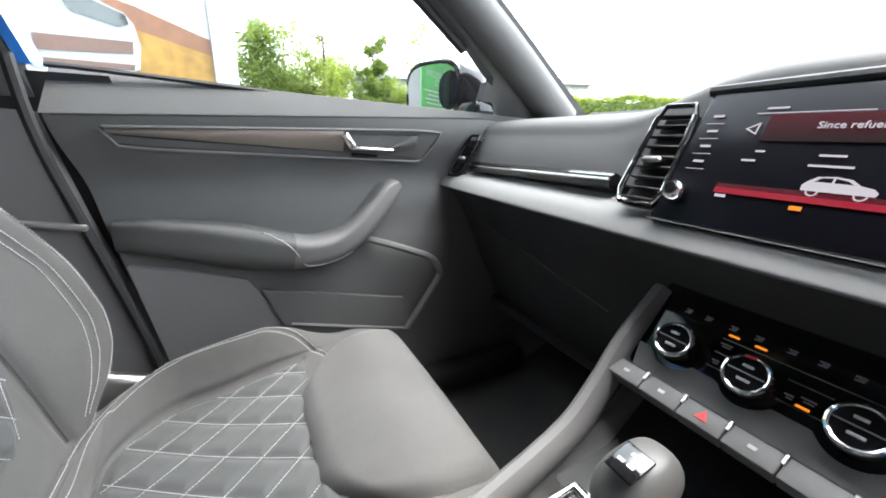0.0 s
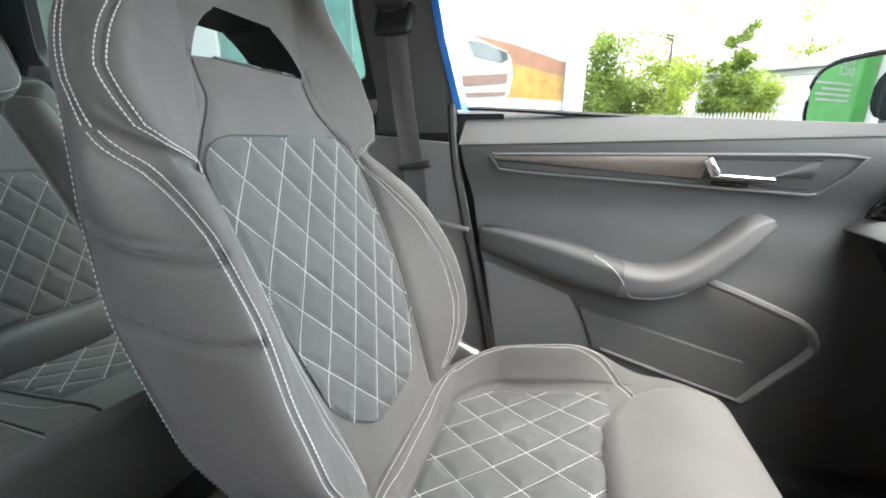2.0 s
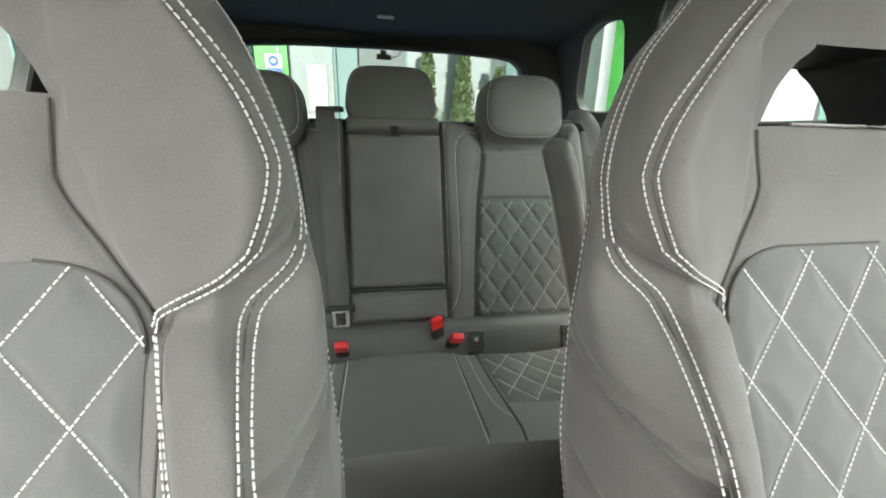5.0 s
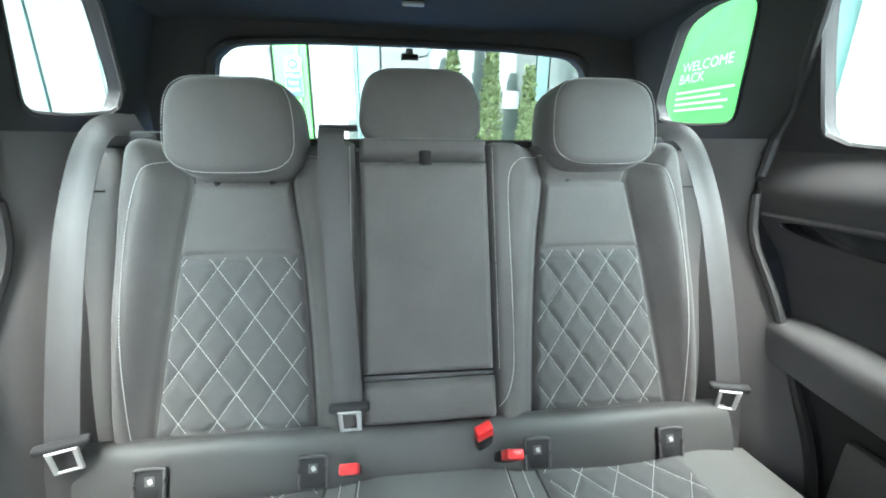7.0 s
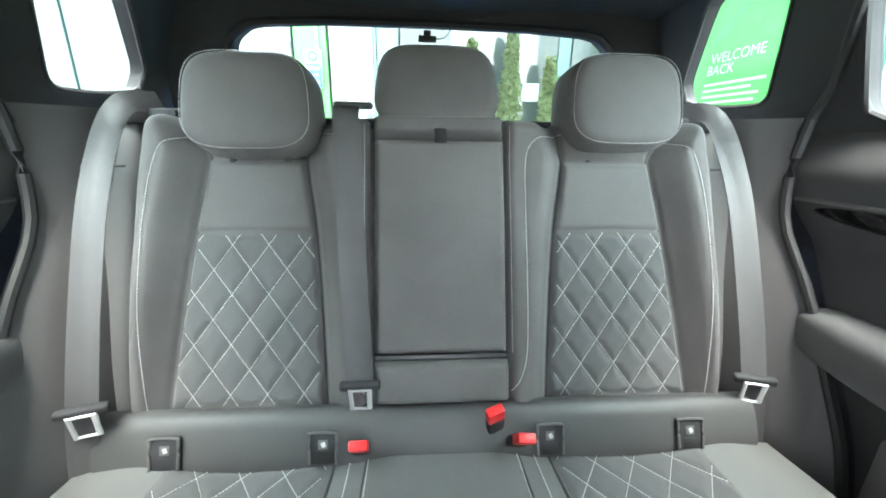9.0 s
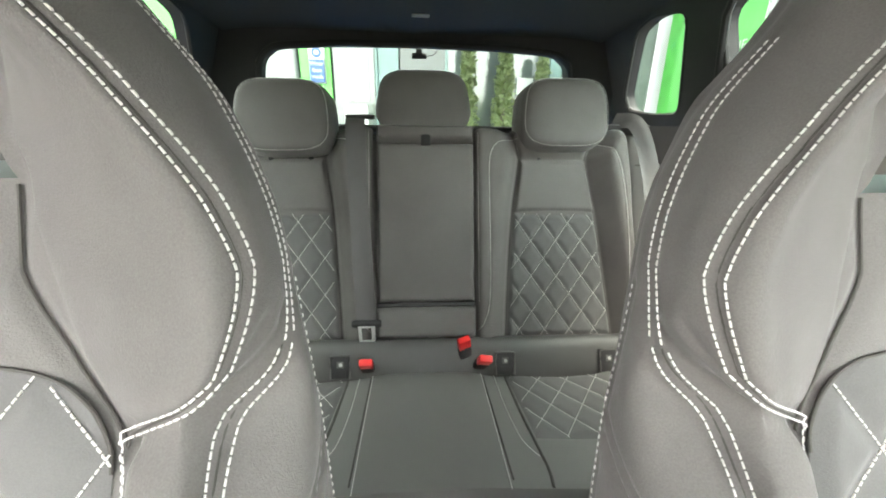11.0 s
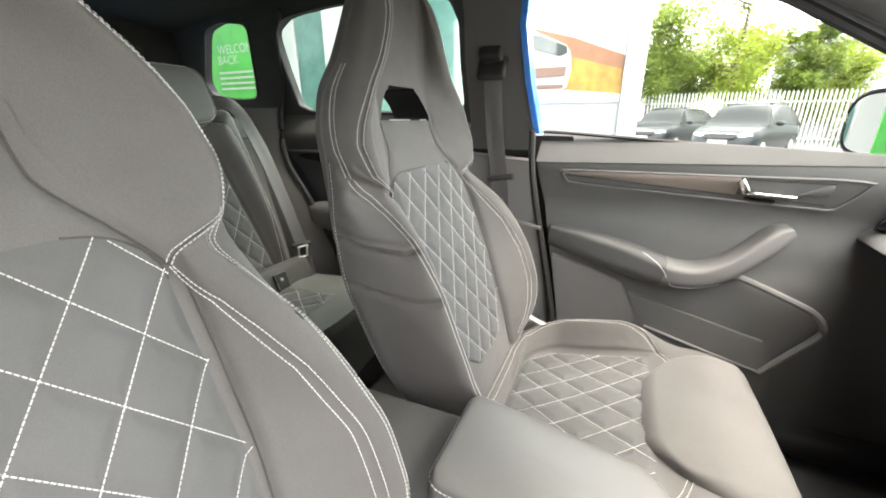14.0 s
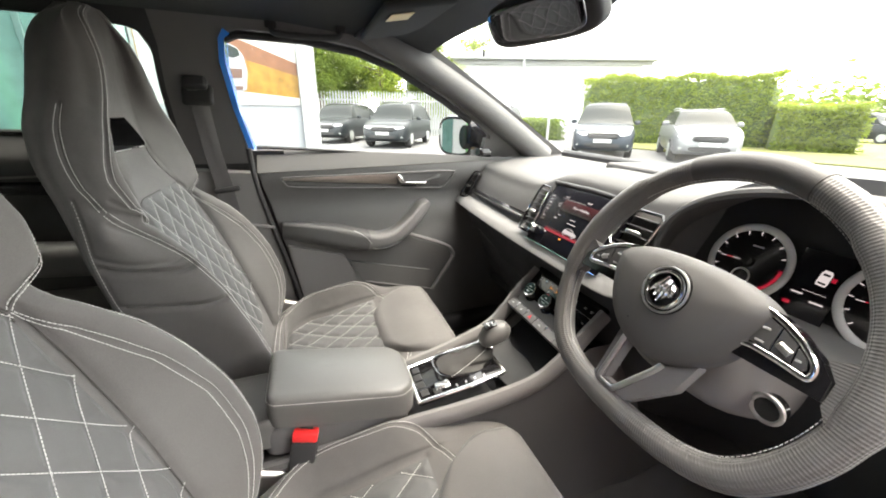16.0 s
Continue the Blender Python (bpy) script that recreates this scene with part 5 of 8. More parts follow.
# ---- outside mirror ----
wing = thing("door_mirror", "black outside mirror on the passenger door", "mirror", (-0.93, 0.80, 1.19))
shell = pillow((0.23, 0.13, 0.175), pose(0, 0.02, 0.008, 0, 0, 8), 3.0, 12)
part("housing", shell, PIANO, wing, "gloss black mirror housing")
part("mirror_glass", moved(plate([(0.100 * math.copysign(abs(math.cos(a)) ** 0.6, math.cos(a)), 0.072 * math.copysign(abs(math.sin(a)) ** 0.6, math.sin(a))) for a in (2 * math.pi * k / 28 for k in range(28))], [], lambda a, b: (a, 0, b)), pose(0, -0.052, 0.008, 0, 0, 20)), MIRROR, wing, "mirror glass")
part("glass_rim", moved(tube([(0.106 * math.copysign(abs(math.cos(a)) ** 0.6, math.cos(a)), 0, 0.078 * math.copysign(abs(math.sin(a)) ** 0.6, math.sin(a))) for a in (2 * math.pi * k / 28 for k in range(29))], 0.008, 8), pose(0, -0.046, 0.008, 0, 0, 20)), PIANO, wing)
part("arm", rbox((0.14, 0.06, 0.05), 0.015, 2, pose(0.13, 0.01, -0.05)), PIANO, wing)

# ---- belts ----
def belt(name, label, path, width, out, group="seat belts"):
    b = thing(name, label, "seat belt", path[0], group)
    o = Vector(path[0])
    pts = [p - o for p in spline(path, 6)]
    n = Vector(out).normalized()
    verts, faces = [], []
    for i, p in enumerate(pts):
        d = (pts[min(i + 1, len(pts) - 1)] - pts[max(i - 1, 0)]).normalized()
        s = d.cross(n).normalized() * width / 2
        for q in (-1, -0.5, 0, 0.5, 1):
            verts.append(p + s * q + n * (0.0015 * math.cos(q * 3 + i * 0.15)))
        for q in (1, 0, -1):
            verts.append(p + s * q - n * 0.0012)
    for i in range(len(pts) - 1):
        for k in range(8):
            a, c = i * 8 + k, i * 8 + (k + 1) % 8
            faces.append((a, c, c + 8, a + 8))
    part("webbing", (verts, faces), BELT, b)
    return b, o


for s_ in (1, -1):
    b, o = belt("front_seat_belt", "dark grey seat belt hanging on the pillar", [(s_ * 0.625, -0.150, 1.355), (s_ * 0.640, -0.147, 1.25), (s_ * 0.650, -0.140, 1.15), (s_ * 0.657, -0.128, 1.06), (s_ * 0.675, -0.11, 0.85), (s_ * 0.69, -0.08, 0.60), (s_ * 0.69, -0.05, 0.46)], 0.046, (-s_, 0.15, -0.3))
    part("upper_guide", rbox((0.03, 0.062, 0.034), 0.010, 3, Matrix.Translation(-o) @ pose(s_ * 0.618, -0.150, 1.365, 0, s_ * 27, 0)), PLASTIC_D, b)
    part("guide_slot", rbox((0.022, 0.080, 0.10), 0.012, 3, Matrix.Translation(-o) @ pose(s_ * 0.640, -0.150, 1.35, 0, s_ * 27, 0)), RUBBER, b)
    part("lower_guide", rbox((0.016, 0.075, 0.016), 0.006, 3, Matrix.Translation(-o) @ pose(s_ * 0.655, -0.122, 1.055, 8)), PLASTIC_D, b)


def tongue(b, o, p, rx, rz=0):
    t = part("tongue_grip", rbox((0.070, 0.016, 0.015), 0.005, 3, Matrix.Translation(-o) @ pose(*p, rx, 0, rz)), PLASTIC_D, b)
    ring = [(-0.016, 0.008, -0.004), (-0.015, 0.010, -0.044), (0.015, 0.010, -0.044), (0.016, 0.008, -0.004), (-0.016, 0.008, -0.004), (-0.015, 0.010, -0.044)]
    part("steel_tongue", moved(tube(ring, 0.0048, 6, 0.5, (0, 1, 0)), Matrix.Translation(-o) @ pose(*p, rx, 0, rz)), SILVER_PL, t)


b, o = belt("rear_middle_belt", "grey rear belt with steel tongue over the bench back", [(0.165, -1.05, 1.262), (0.166, -0.995, 1.245), (0.160, -0.945, 1.12), (0.152, -0.885, 0.94), (0.146, -0.850, 0.80)], 0.046, (0, 0.94, 0.33), "rear seat belts")
tongue(b, o, (0.145, -0.842, 0.795), -10)
part("belt_slot", rbox((0.07, 0.035, 0.012), 0.005, 2, Matrix.Translation(-o) @ pose(0.158, -1.045, 1.262)), PLASTIC_D, b)
for s_ in (1, -1):
    b, o = belt("rear_outer_belt", "grey rear seat belt with steel tongue beside the bench back", [(s_ * 0.53, -1.10, 1.265), (s_ * 0.562, -1.03, 1.250), (s_ * 0.574, -0.955, 1.13), (s_ * 0.577, -0.885, 0.96), (s_ * 0.577, -0.828, 0.80), (s_ * 0.585, -0.815, 0.72), (s_ * 0.59, -0.80, 0.62)], 0.042, (-s_ * 0.30, 0.9, 0.25), "rear seat belts")
    tongue(b, o, (s_ * 0.570, -0.815, 0.790), -10, s_ * 18)
    part("bolster_bracket", moved(pillow((0.13, 0.10, 0.62), pose(s_ * 0.618, -1.035, 0.955, 18), 4, 14), Matrix.Translation(-o)), PLASTIC, b)
    part("bracket_seam", moved(tube([(s_ * 0.565, -1.018, 1.15), (s_ * 0.60, -1.010, 1.15), (s_ * 0.66, -1.012, 1.15), (s_ * 0.685, -1.04, 1.15)], 0.002, 6), Matrix.Translation(-o)), CREASE, b)


def buckle(name, place, rx, ry, rz=0.0, size=1.0, wide=1.0):
    k = thing(name, "black belt buckle with red release button", "belt buckle", place, "belt buckles")
    m = pose(0, 0, 0, rx, ry, rz)
    part("stalk", rbox((0.032 * wide, 0.018 * wide, 0.09), 0.006, 2, m @ pose(0, 0, 0.03), (1.0, 1.0)), PLASTIC_D, k)
    part("button", rbox((0.030 * wide, 0.016 * wide, 0.022 * size), 0.003, 2, m @ pose(0, 0, 0.084)), RED, k, "red release button")
    part("slot", rbox((0.024, 0.004, 0.003), 0.001, 1, m @ pose(0, 0.004, 0.0955)), CREASE, k)
    return k


buckle("rear_belt_buckle", (0.142, -0.830, 0.668), -42, 0, 0, 1.6)
buckle("rear_belt_buckle", (-0.118, -0.822, 0.672), -42, -8, 0, 1.6)
buckle("rear_belt_buckle", (-0.094, -0.826, 0.692), -24, 15, 12, 1.6)


# ---- dashboard ----
DASH = thing("dashboard", "dark soft-touch dashboard with chrome-edged vents and grey ledge", "dashboard", (0, 0.70, 0.95))


def dash(p):
    return Vector(p) - Vector((0, 0.70, 0.95))


def dtop(x):
    """Height of the dashboard's upper edge across the car."""
    return 1.105 + 0.050 * math.exp(-((x - 0.0) / 0.20) ** 4) + 0.075 * math.exp(-((x - 0.40) / 0.20) ** 4)


def dface(x):
    """How far back the dashboard's face stands."""
    return 0.705 + 0.05 * (abs(x) / 0.75) ** 2 + 0.10 * math.exp(-((x - 0.41) / 0.19) ** 6)


def dash_top(u, v):
    x = -0.77 + 1.54 * u
    h, f = dtop(x), dface(x)
    depth = 0.60 - 0.18 * (abs(x) / 0.77) ** 2 - 0.09 * math.exp(-((x - 0.41) / 0.19) ** 6)
    keys = [(f + depth, 1.125), (f + depth * 0.6, 0.4 * 1.13 + 0.6 * (h + 0.022)), (f + 0.14, h + 0.014), (f + 0.062, h), (f + 0.040, h - 0.028), (f + 0.020, 1.045), (f + 0.005, 1.012)]
    pts = spline([(a, b, 0) for a, b in keys], 5)
    p = pts[min(int(v * (len(pts) - 1) + 0.5), len(pts) - 1)]
    return dash((x, p.x, p.y))


PAD = mat("dashboard_skin", (0.085, 0.084, 0.083), 0.7, grain=0.4, scale=900, vary=0.05, spec=0.15)
part("upper_pad", grid(dash_top, 90, 30), PAD, DASH, "dark grained upper dashboard pad")
LEDGE_CUT = spline([(0.012, 0.999, 0), (-0.030, 0.993, 0), (-0.050, 0.984, 0), (-0.0635, 0.970, 0), (-0.065, 0.964, 0), (-0.052, 0.960, 0)], 4)


def ledge(u, v):
    x = -0.77 + 1.54 * u
    p = LEDGE_CUT[min(int(v * (len(LEDGE_CUT) - 1) + 0.5), len(LEDGE_CUT) - 1)]
    return dash((x, dface(x) + p.x, p.y - 0.012 * (abs(x) / 0.77) ** 2))


part("ledge", grid(ledge, 60, len(LEDGE_CUT) - 1), LEDGE, DASH, "lighter grey padded ledge")
part("lower_dash", grid(lambda u, v: dash((-0.77 + 1.54 * u, dface(-0.77 + 1.54 * u) - 0.048 + 0.045 * (1 - math.exp(-9 * v)) + 0.10 * v ** 2 + 0.05 * v, 0.963 - 0.355 * v - 0.012 * (abs(-0.77 + 1.54 * u) / 0.77) ** 2)), 40, 14), PLASTIC_D, DASH, "black lower dashboard and glovebox")
part("glovebox_line", tube([dash((-0.60 + 0.4 * i / 12, dface(-0.4) - 0.015, 0.90 - 0.006 * i)) for i in range(13)], 0.0015, 6), CREASE, DASH)
part("under_dash", rbox((1.46, 0.30, 0.03), 0.01, 2, pose(0, 0.30, -0.338)), PLASTIC_D, DASH)
strip_path = [dash((-0.66 + 0.44 * i / 16, dface(-0.66 + 0.44 * i / 16) - 0.006, 1.006 + 0.012 * i / 16)) for i in range(17)]
part("gloss_strip", tube(strip_path, 0.012, 8, 1.0), PIANO, DASH, "gloss black dashboard strip")
part("chrome_line", tube([p + Vector((0, -0.012, 0.004)) for p in strip_path], 0.0022, 6), CHROME, DASH)


def vent(cx, cz, w, h, lean, y, tilt, slats, rz=0.0, bright=True):
    m = Matrix.Translation(dash((cx, y, cz))) @ pose(0, 0, 0, tilt, 0, rz)
    corners = [(-w / 2, -h / 2), (w / 2, -h / 2), (w / 2 + lean, h / 2), (-w / 2 + lean + 0.012, h / 2)]
    path = []
    for i in range(4):
        a, c = Vector((*corners[i], 0)), Vector((*corners[(i + 1) % 4], 0))
        path += [a.lerp(c, t) for t in (0.12, 0.5, 0.88)]
    pts = [m @ Vector((p.x, -0.004, p.y)) for p in path]
    v = part("vent_surround", tube(pts + pts[:2], 0.0034, 8), PIANO, DASH, "black slatted air vent")
    if bright:
        part("chrome_edge", tube([p + m.to_3x3() @ Vector((0, -0.003, 0)) for p in pts[2:6]], 0.0026, 8), CHROME, v)
        part("chrome_edge", tube([p + m.to_3x3() @ Vector((0, -0.003, 0)) for p in pts[10:] + pts[:1]], 0.0022, 8), CHROME, v)
    part("vent_box", moved(plate(corners, [], lambda a, b: (a, 0.012, b)), m), CREASE, v)
    for k in range(slats):
        t = (k + 0.7) / (slats + 0.4)
        x = lean * t
        part("slat", moved(rbox((w * 0.9, 0.016, 0.0022), 0.0008, 1), m @ pose(x, 0.004, -h / 2 + h * t, 18)), PLASTIC_D, v)
    part("vent_tab", moved(rbox((w * 0.42, 0.010, 0.007), 0.002, 1), m @ pose(lean * 0.45, -0.006, -h / 2 + h * 0.43)), SATIN, v)


vent(-0.153, 1.056, 0.058, 0.130, -0.012, 0.697, -30, 9)
vent(0.165, 1.086, 0.082, 0.080, 0.006, 0.712, -30, 4)
vent(-0.705, 1.028, 0.045, 0.105, 0.025, 0.728, -25, 7, 20, False)
# screen
SCREEN = part("screen_glass", rbox((0.268, 0.012, 0.160), 0.006, 2, Matrix.Translation(dash((0.006, 0.700, 1.062))) @ pose(0, 0, 0, -30) @ pose(0, 0, -0.007)), SCREEN_BLACK, DASH, "gloss black infotainment screen switched on")
SM = Matrix.Translation(dash((0.006, 0.700, 1.062))) @ pose(0, 0, 0, -30) @ pose(0, -0.0068, 0, 90)
part("screen_hood", tube([SM @ Vector(p) for p in ((-0.138, 0.075, -0.004), (0, 0.079, -0.004), (0.138, 0.075, -0.004))], 0.006, 8), PLASTIC_D, DASH)
part("screen_chrome", tube([SM @ Vector(p) for p in ((-0.134, -0.086, 0.0), (0.134, -0.086, 0.0))], 0.0016, 6), CHROME, DASH)
WHITE_ON, RED_ON, AMBER_ON, MAROON_ON = glow("screen_white", (0.9, 0.82, 0.85), 0.044), glow("screen_red", (0.75, 0.02, 0.06), 0.030), glow("amber_lamp", (1.0, 0.30, 0.02), 0.065), glow("screen_maroon", (0.42, 0.01, 0.04), 0.013)


def on_screen(x, y, w, h, material, name="readout", lift=0.0004):
    part(name, moved(rbox((w, h, 0.0004), 0.0001, 1), SM @ pose(x, y, lift)), material, SCREEN)


for k in range(6):
    on_screen(0.028, 0.0375 - 0.0048 * k, 0.184, 0.0049, glow("screen_header", (0.45, 0.01, 0.05), 0.0105 - 0.0017 * k), "red_header")
on_screen(0.020, -0.044, 0.20, 0.006, RED_ON, "red_road_band")
on_screen(0.020, -0.0385, 0.20, 0.004, MAROON_ON, "road_shade")
on_screen(-0.035, 0.0415, 0.085, 0.0009, WHITE_ON, "header_line")
text("Since refuelling", 0.0092, WHITE_ON, SM @ pose(0.003, 0.027, 0.001), SCREEN, "screen_title")
text("10:47", 0.0070, WHITE_ON, SM @ pose(0.018, 0.047, 0.001), SCREEN, "screen_clock")
for x, y, w in ((-0.004, -0.002, 0.018), (-0.002, -0.012, 0.030), (-0.058, 0.000, 0.008), (-0.064, -0.010, 0.012), (-0.062, 0.047, 0.018)):
    on_screen(x, y, w, 0.0020, WHITE_ON)
for k in range(4):
    on_screen(-0.113 + 0.001 * k, 0.040 - 0.018 * k, 0.011, 0.0026, WHITE_ON, "key_symbol")
    on_screen(-0.113 + 0.001 * k, 0.031 - 0.018 * k, 0.019, 0.0006, WHITE_ON, "key_line")
arrow = plate([(-0.007, 0.0), (0.005, 0.007), (0.005, -0.007)], [[(-0.004, 0.0), (0.0035, -0.0045), (0.0035, 0.0045)]], lambda a, b: (a, b, 0.0006))
part("back_arrow", moved(arrow, SM @ pose(-0.074, 0.024, 0.0006)), WHITE_ON, SCREEN)
car_icon = joined(plate([(-0.022, -0.004), (-0.0225, 0.001), (-0.020, 0.0045), (-0.015, 0.0090), (-0.004, 0.0100), (0.006, 0.0085), (0.012, 0.0040), (0.020, 0.0022), (0.023, -0.001), (0.022, -0.004)], [[(-0.016, 0.0045), (-0.012, 0.0080), (-0.005, 0.0086), (-0.005, 0.0045)], [(-0.0035, 0.0045), (-0.0035, 0.0085), (0.004, 0.0070), (0.008, 0.0042)]], lambda a, b: (a, b, 0.0008)), *[plate([(x + 0.0042 * math.cos(a), -0.0045 + 0.0042 * math.sin(a)) for a in (2 * math.pi * k / 16 for k in range(16))], [[(x + 0.0030 * math.cos(a), -0.0045 + 0.0030 * math.sin(a)) for a in (2 * math.pi * k / 16 for k in range(16))]], lambda a, b: (a, b, 0.0012)) for x in (-0.014, 0.0145)])
part("car_picture", moved(car_icon, SM @ pose(0.010, -0.032, 0.0006) @ Matrix.Scale(1.05, 4)), WHITE_ON, SCREEN, "small white car picture")
on_screen(-0.010, -0.053, 0.009, 0.004, AMBER_ON, "amber_symbol")
on_screen(-0.072, -0.050, 0.010, 0.003, WHITE_ON)
knob = part("volume_knob", joined(moved(tube([(0, 0, 0), (0, 0, 0.014), (0, 0, 0.017)], [0.011, 0.0105, 0.008], 20, 1, (0, 1, 0)), SM @ pose(-0.113, -0.055, 0))), CHROME, SCREEN, "ribbed chrome volume knob")
part("knob_cap", moved(tube([(0, 0, 0.016), (0, 0, 0.018)], [0.0075, 0.006], 16, 1, (0, 1, 0)), SM @ pose(-0.113, -0.055, 0)), PIANO, knob)
# climate panel
CLIM = part("climate_panel", rbox((0.262, 0.012, 0.135), 0.006, 2, Matrix.Translation(dash((0.012, 0.668, 0.857))) @ pose(0, 0, 0, -42) @ pose(0, 0, 0.0175)), PIANO, DASH, "gloss black climate control panel")
CM = Matrix.Translation(dash((0.012, 0.668, 0.857))) @ pose(0, 0, 0, -42) @ pose(0, -0.0066, 0, 90)
for x in (-0.078, -0.008, 0.068):
    k = part("climate_dial", moved(tube([(0, 0, -0.002), (0, 0, 0.018), (0, 0, 0.022)], [0.0205, 0.0195, 0.016], 28, 1, (0, 1, 0)), CM @ pose(x, -0.010, 0)), PIANO, CLIM, "black dial with chrome ring")
    ring = [(0.0178 * math.cos(a), 0.0178 * math.sin(a), 0.0200) for a in (2 * math.pi * i / 28 for i in range(29))]
    part("dial_ring", moved(tube(ring, 0.0024, 8), CM @ pose(x, -0.010, 0)), CHROME, k)
    part("dial_bar", moved(rbox((0.030, 0.0010, 0.002), 0.0004, 1), CM @ pose(x, -0.010, 0.0225)), SATIN, k)
for x in (-0.078, -0.008, 0.068):
    for dx, dy, w in ((-0.001, 0.0068, 0.009), (0.001, -0.0068, 0.011)):
        part("dial_mark", moved(rbox((w, 0.0026, 0.001), 0.0003, 1), CM @ pose(x + dx, -0.010 + dy, 0.0222)), SILVER_PL, CLIM)
for x, y in ((-0.040, 0.0252), (-0.0163, 0.025), (0.0312, -0.0108)):
    part("amber_light", moved(rbox((0.010, 0.0022, 0.001), 0.0003, 1), CM @ pose(x, y, 0.0004)), AMBER_ON, CLIM)
part("dial_arrow", moved(rbox((0.009, 0.0022, 0.001), 0.0003, 1), CM @ pose(-0.011, 0.006, 0.0226, 0, 0, 8)), RED, CLIM)
for x in (-0.0914, -0.0695, -0.0444, -0.0214, 0.0054, 0.0279, 0.0515, 0.082, 0.103):
    part("key_symbol", moved(joined(rbox((0.0072, 0.0010, 0.0008), 0.0002, 1, pose(0, 0.0016, 0)), rbox((0.0050, 0.0010, 0.0008), 0.0002, 1, pose(0.0008, -0.0002, 0)), rbox((0.0064, 0.0010, 0.0008), 0.0002, 1, pose(-0.0004, -0.0020, 0))), CM @ pose(x, 0.0335, 0.0002)), SILVER_PL, CLIM)
for x, y, w in ((-0.0418, 0.0126, 0.011), (-0.0424, -0.0073, 0.007), (-0.0296, -0.0061, 0.006), (0.0194, -0.0067, 0.007), (0.0321, -0.0036, 0.011), (0.102, 0.002, 0.008)):
    part("key_symbol", moved(joined(rbox((w, 0.0016, 0.0008), 0.0002, 1, pose(0, 0.0014, 0)), rbox((w * 0.7, 0.0014, 0.0008), 0.0002, 1, pose(0.001, -0.0014, 0))), CM @ pose(x, y, 0.0002)), SILVER_PL, CLIM)
for x0, x1, y0, y1 in ((-0.0475, 0.112, 0.0195, 0.0195), (-0.0475, -0.022, 0.003, 0.003), (-0.0475, -0.022, -0.0135, -0.0135), (0.013, 0.045, -0.0135, -0.0135), (0.013, 0.045, 0.008, 0.008)):
    part("key_gap", moved(tube([(x0, y0, 0.0002), (x1, y1, 0.0002)], 0.0005, 5), CM), SATIN, CLIM)


def scallop(x):
    """Upper edge of the bezel, which bows under each dial."""
    return min([-0.025] + [-0.010 - math.sqrt(max(0.0, 0.0275 ** 2 - (x - c) ** 2)) for c in (-0.078, -0.008, 0.068)])


bezel_x = [-0.116 + 0.246 * k / 60 for k in range(61)]
part("dial_bezel", moved(plate([(x, scallop(x)) for x in bezel_x] + [(0.130, -0.054), (-0.108, -0.054)], [], lambda a, b: (a, b, 0.004), (0, 0, -0.006)), CM), mat("bezel_grey", (0.085, 0.084, 0.082), 0.5, grain=0.2, scale=1300, vary=0.05, spec=0.4), CLIM, "grey bezel bowed round the dials")
ROW = part("switch_bar", rbox((0.276, 0.020, 0.018), 0.004, 2, Matrix.Translation(dash((0.012, 0.626, 0.814))) @ pose(0, 0, 0, -35)), PLASTIC_D, DASH, "grey switch bar with hazard button")
SWITCH = mat("switch_plastic", (0.14, 0.137, 0.133), 0.45, grain=0.15, scale=1500, vary=0.06, spec=0.4)


def key_face(k):
    return Matrix.Translation(dash((-0.093 + 0.042 * k, 0.617, 0.813))) @ pose(0, 0, 0, -58)


for k in range(6):
    part("switch_key", rbox((0.0412, 0.018, 0.022), 0.002, 2, key_face(k)), SWITCH, ROW)
    part("switch_divider", rbox((0.0042, 0.005, 0.011), 0.001, 1, key_face(k + 0.5) @ pose(0, -0.009, 0.006)), SATIN, ROW)
tri = plate([(-0.006, -0.005), (0.006, -0.005), (0, 0.006)], [], lambda a, b: (a, 0.0, b), (0, -0.0006, 0))
part("hazard_triangle", moved(tri, key_face(2) @ pose(0, -0.0098, 0.001)), RED, ROW, "red hazard triangle")
for k in (0, 1, 3):
    part("switch_symbol", rbox((0.007, 0.001, 0.004), 0.0004, 1, key_face(k) @ pose(0, -0.0092, 0)), STITCH, ROW)
# instruments
GAUGE_RING = mat("pale_silver_ring", (0.52, 0.52, 0.51), 0.55, vary=0.04, spec=0.4)
def hood(u, v):
    a = math.pi * (1 - u)
    return dash((0.430 + 0.224 * math.cos(a), 0.722 + 0.22 * v, 1.048 + 0.156 * math.sin(math.pi * u) ** 0.85 - 0.010 * v))


part("cluster_hood", grid(hood, 40, 6), PAD, DASH, "arched instrument hood")
part("hood_edge", tube([hood(0.01 + 0.98 * k / 40, 0.0) for k in range(41)], 0.0075, 8), PAD, DASH, "padded edge of the instrument hood")
part("cluster_sill", rbox((0.40, 0.125, 0.014), 0.006, 2, Matrix.Translation(dash((0.425, 0.742, 1.016))) @ pose(0, 0, 0, 8)), PLASTIC, DASH, "grey sill below the instruments")
part("cluster_face", moved(plate([(0.225 * math.cos(a), 0.165 * math.sin(a) ** 0.7 if 0 <= a <= math.pi else -0.05) for a in (math.pi * k / 20 for k in range(21))] + [(-0.21, -0.06), (0.21, -0.06)], [], lambda a, b: (a, 0, b)), Matrix.Translation(dash((0.415, 0.792, 1.062))) @ pose(0, 0, 0, -20)), mat("instrument_face", (0.030, 0.030, 0.031), 0.5, grain=0.1, scale=1200, vary=0.06, spec=0.3), DASH, "dark instrument face")
IM = Matrix.Translation(dash((0.417, 0.785, 1.076))) @ pose(0, 0, 0, -20) @ pose(0, 0, 0, 90)
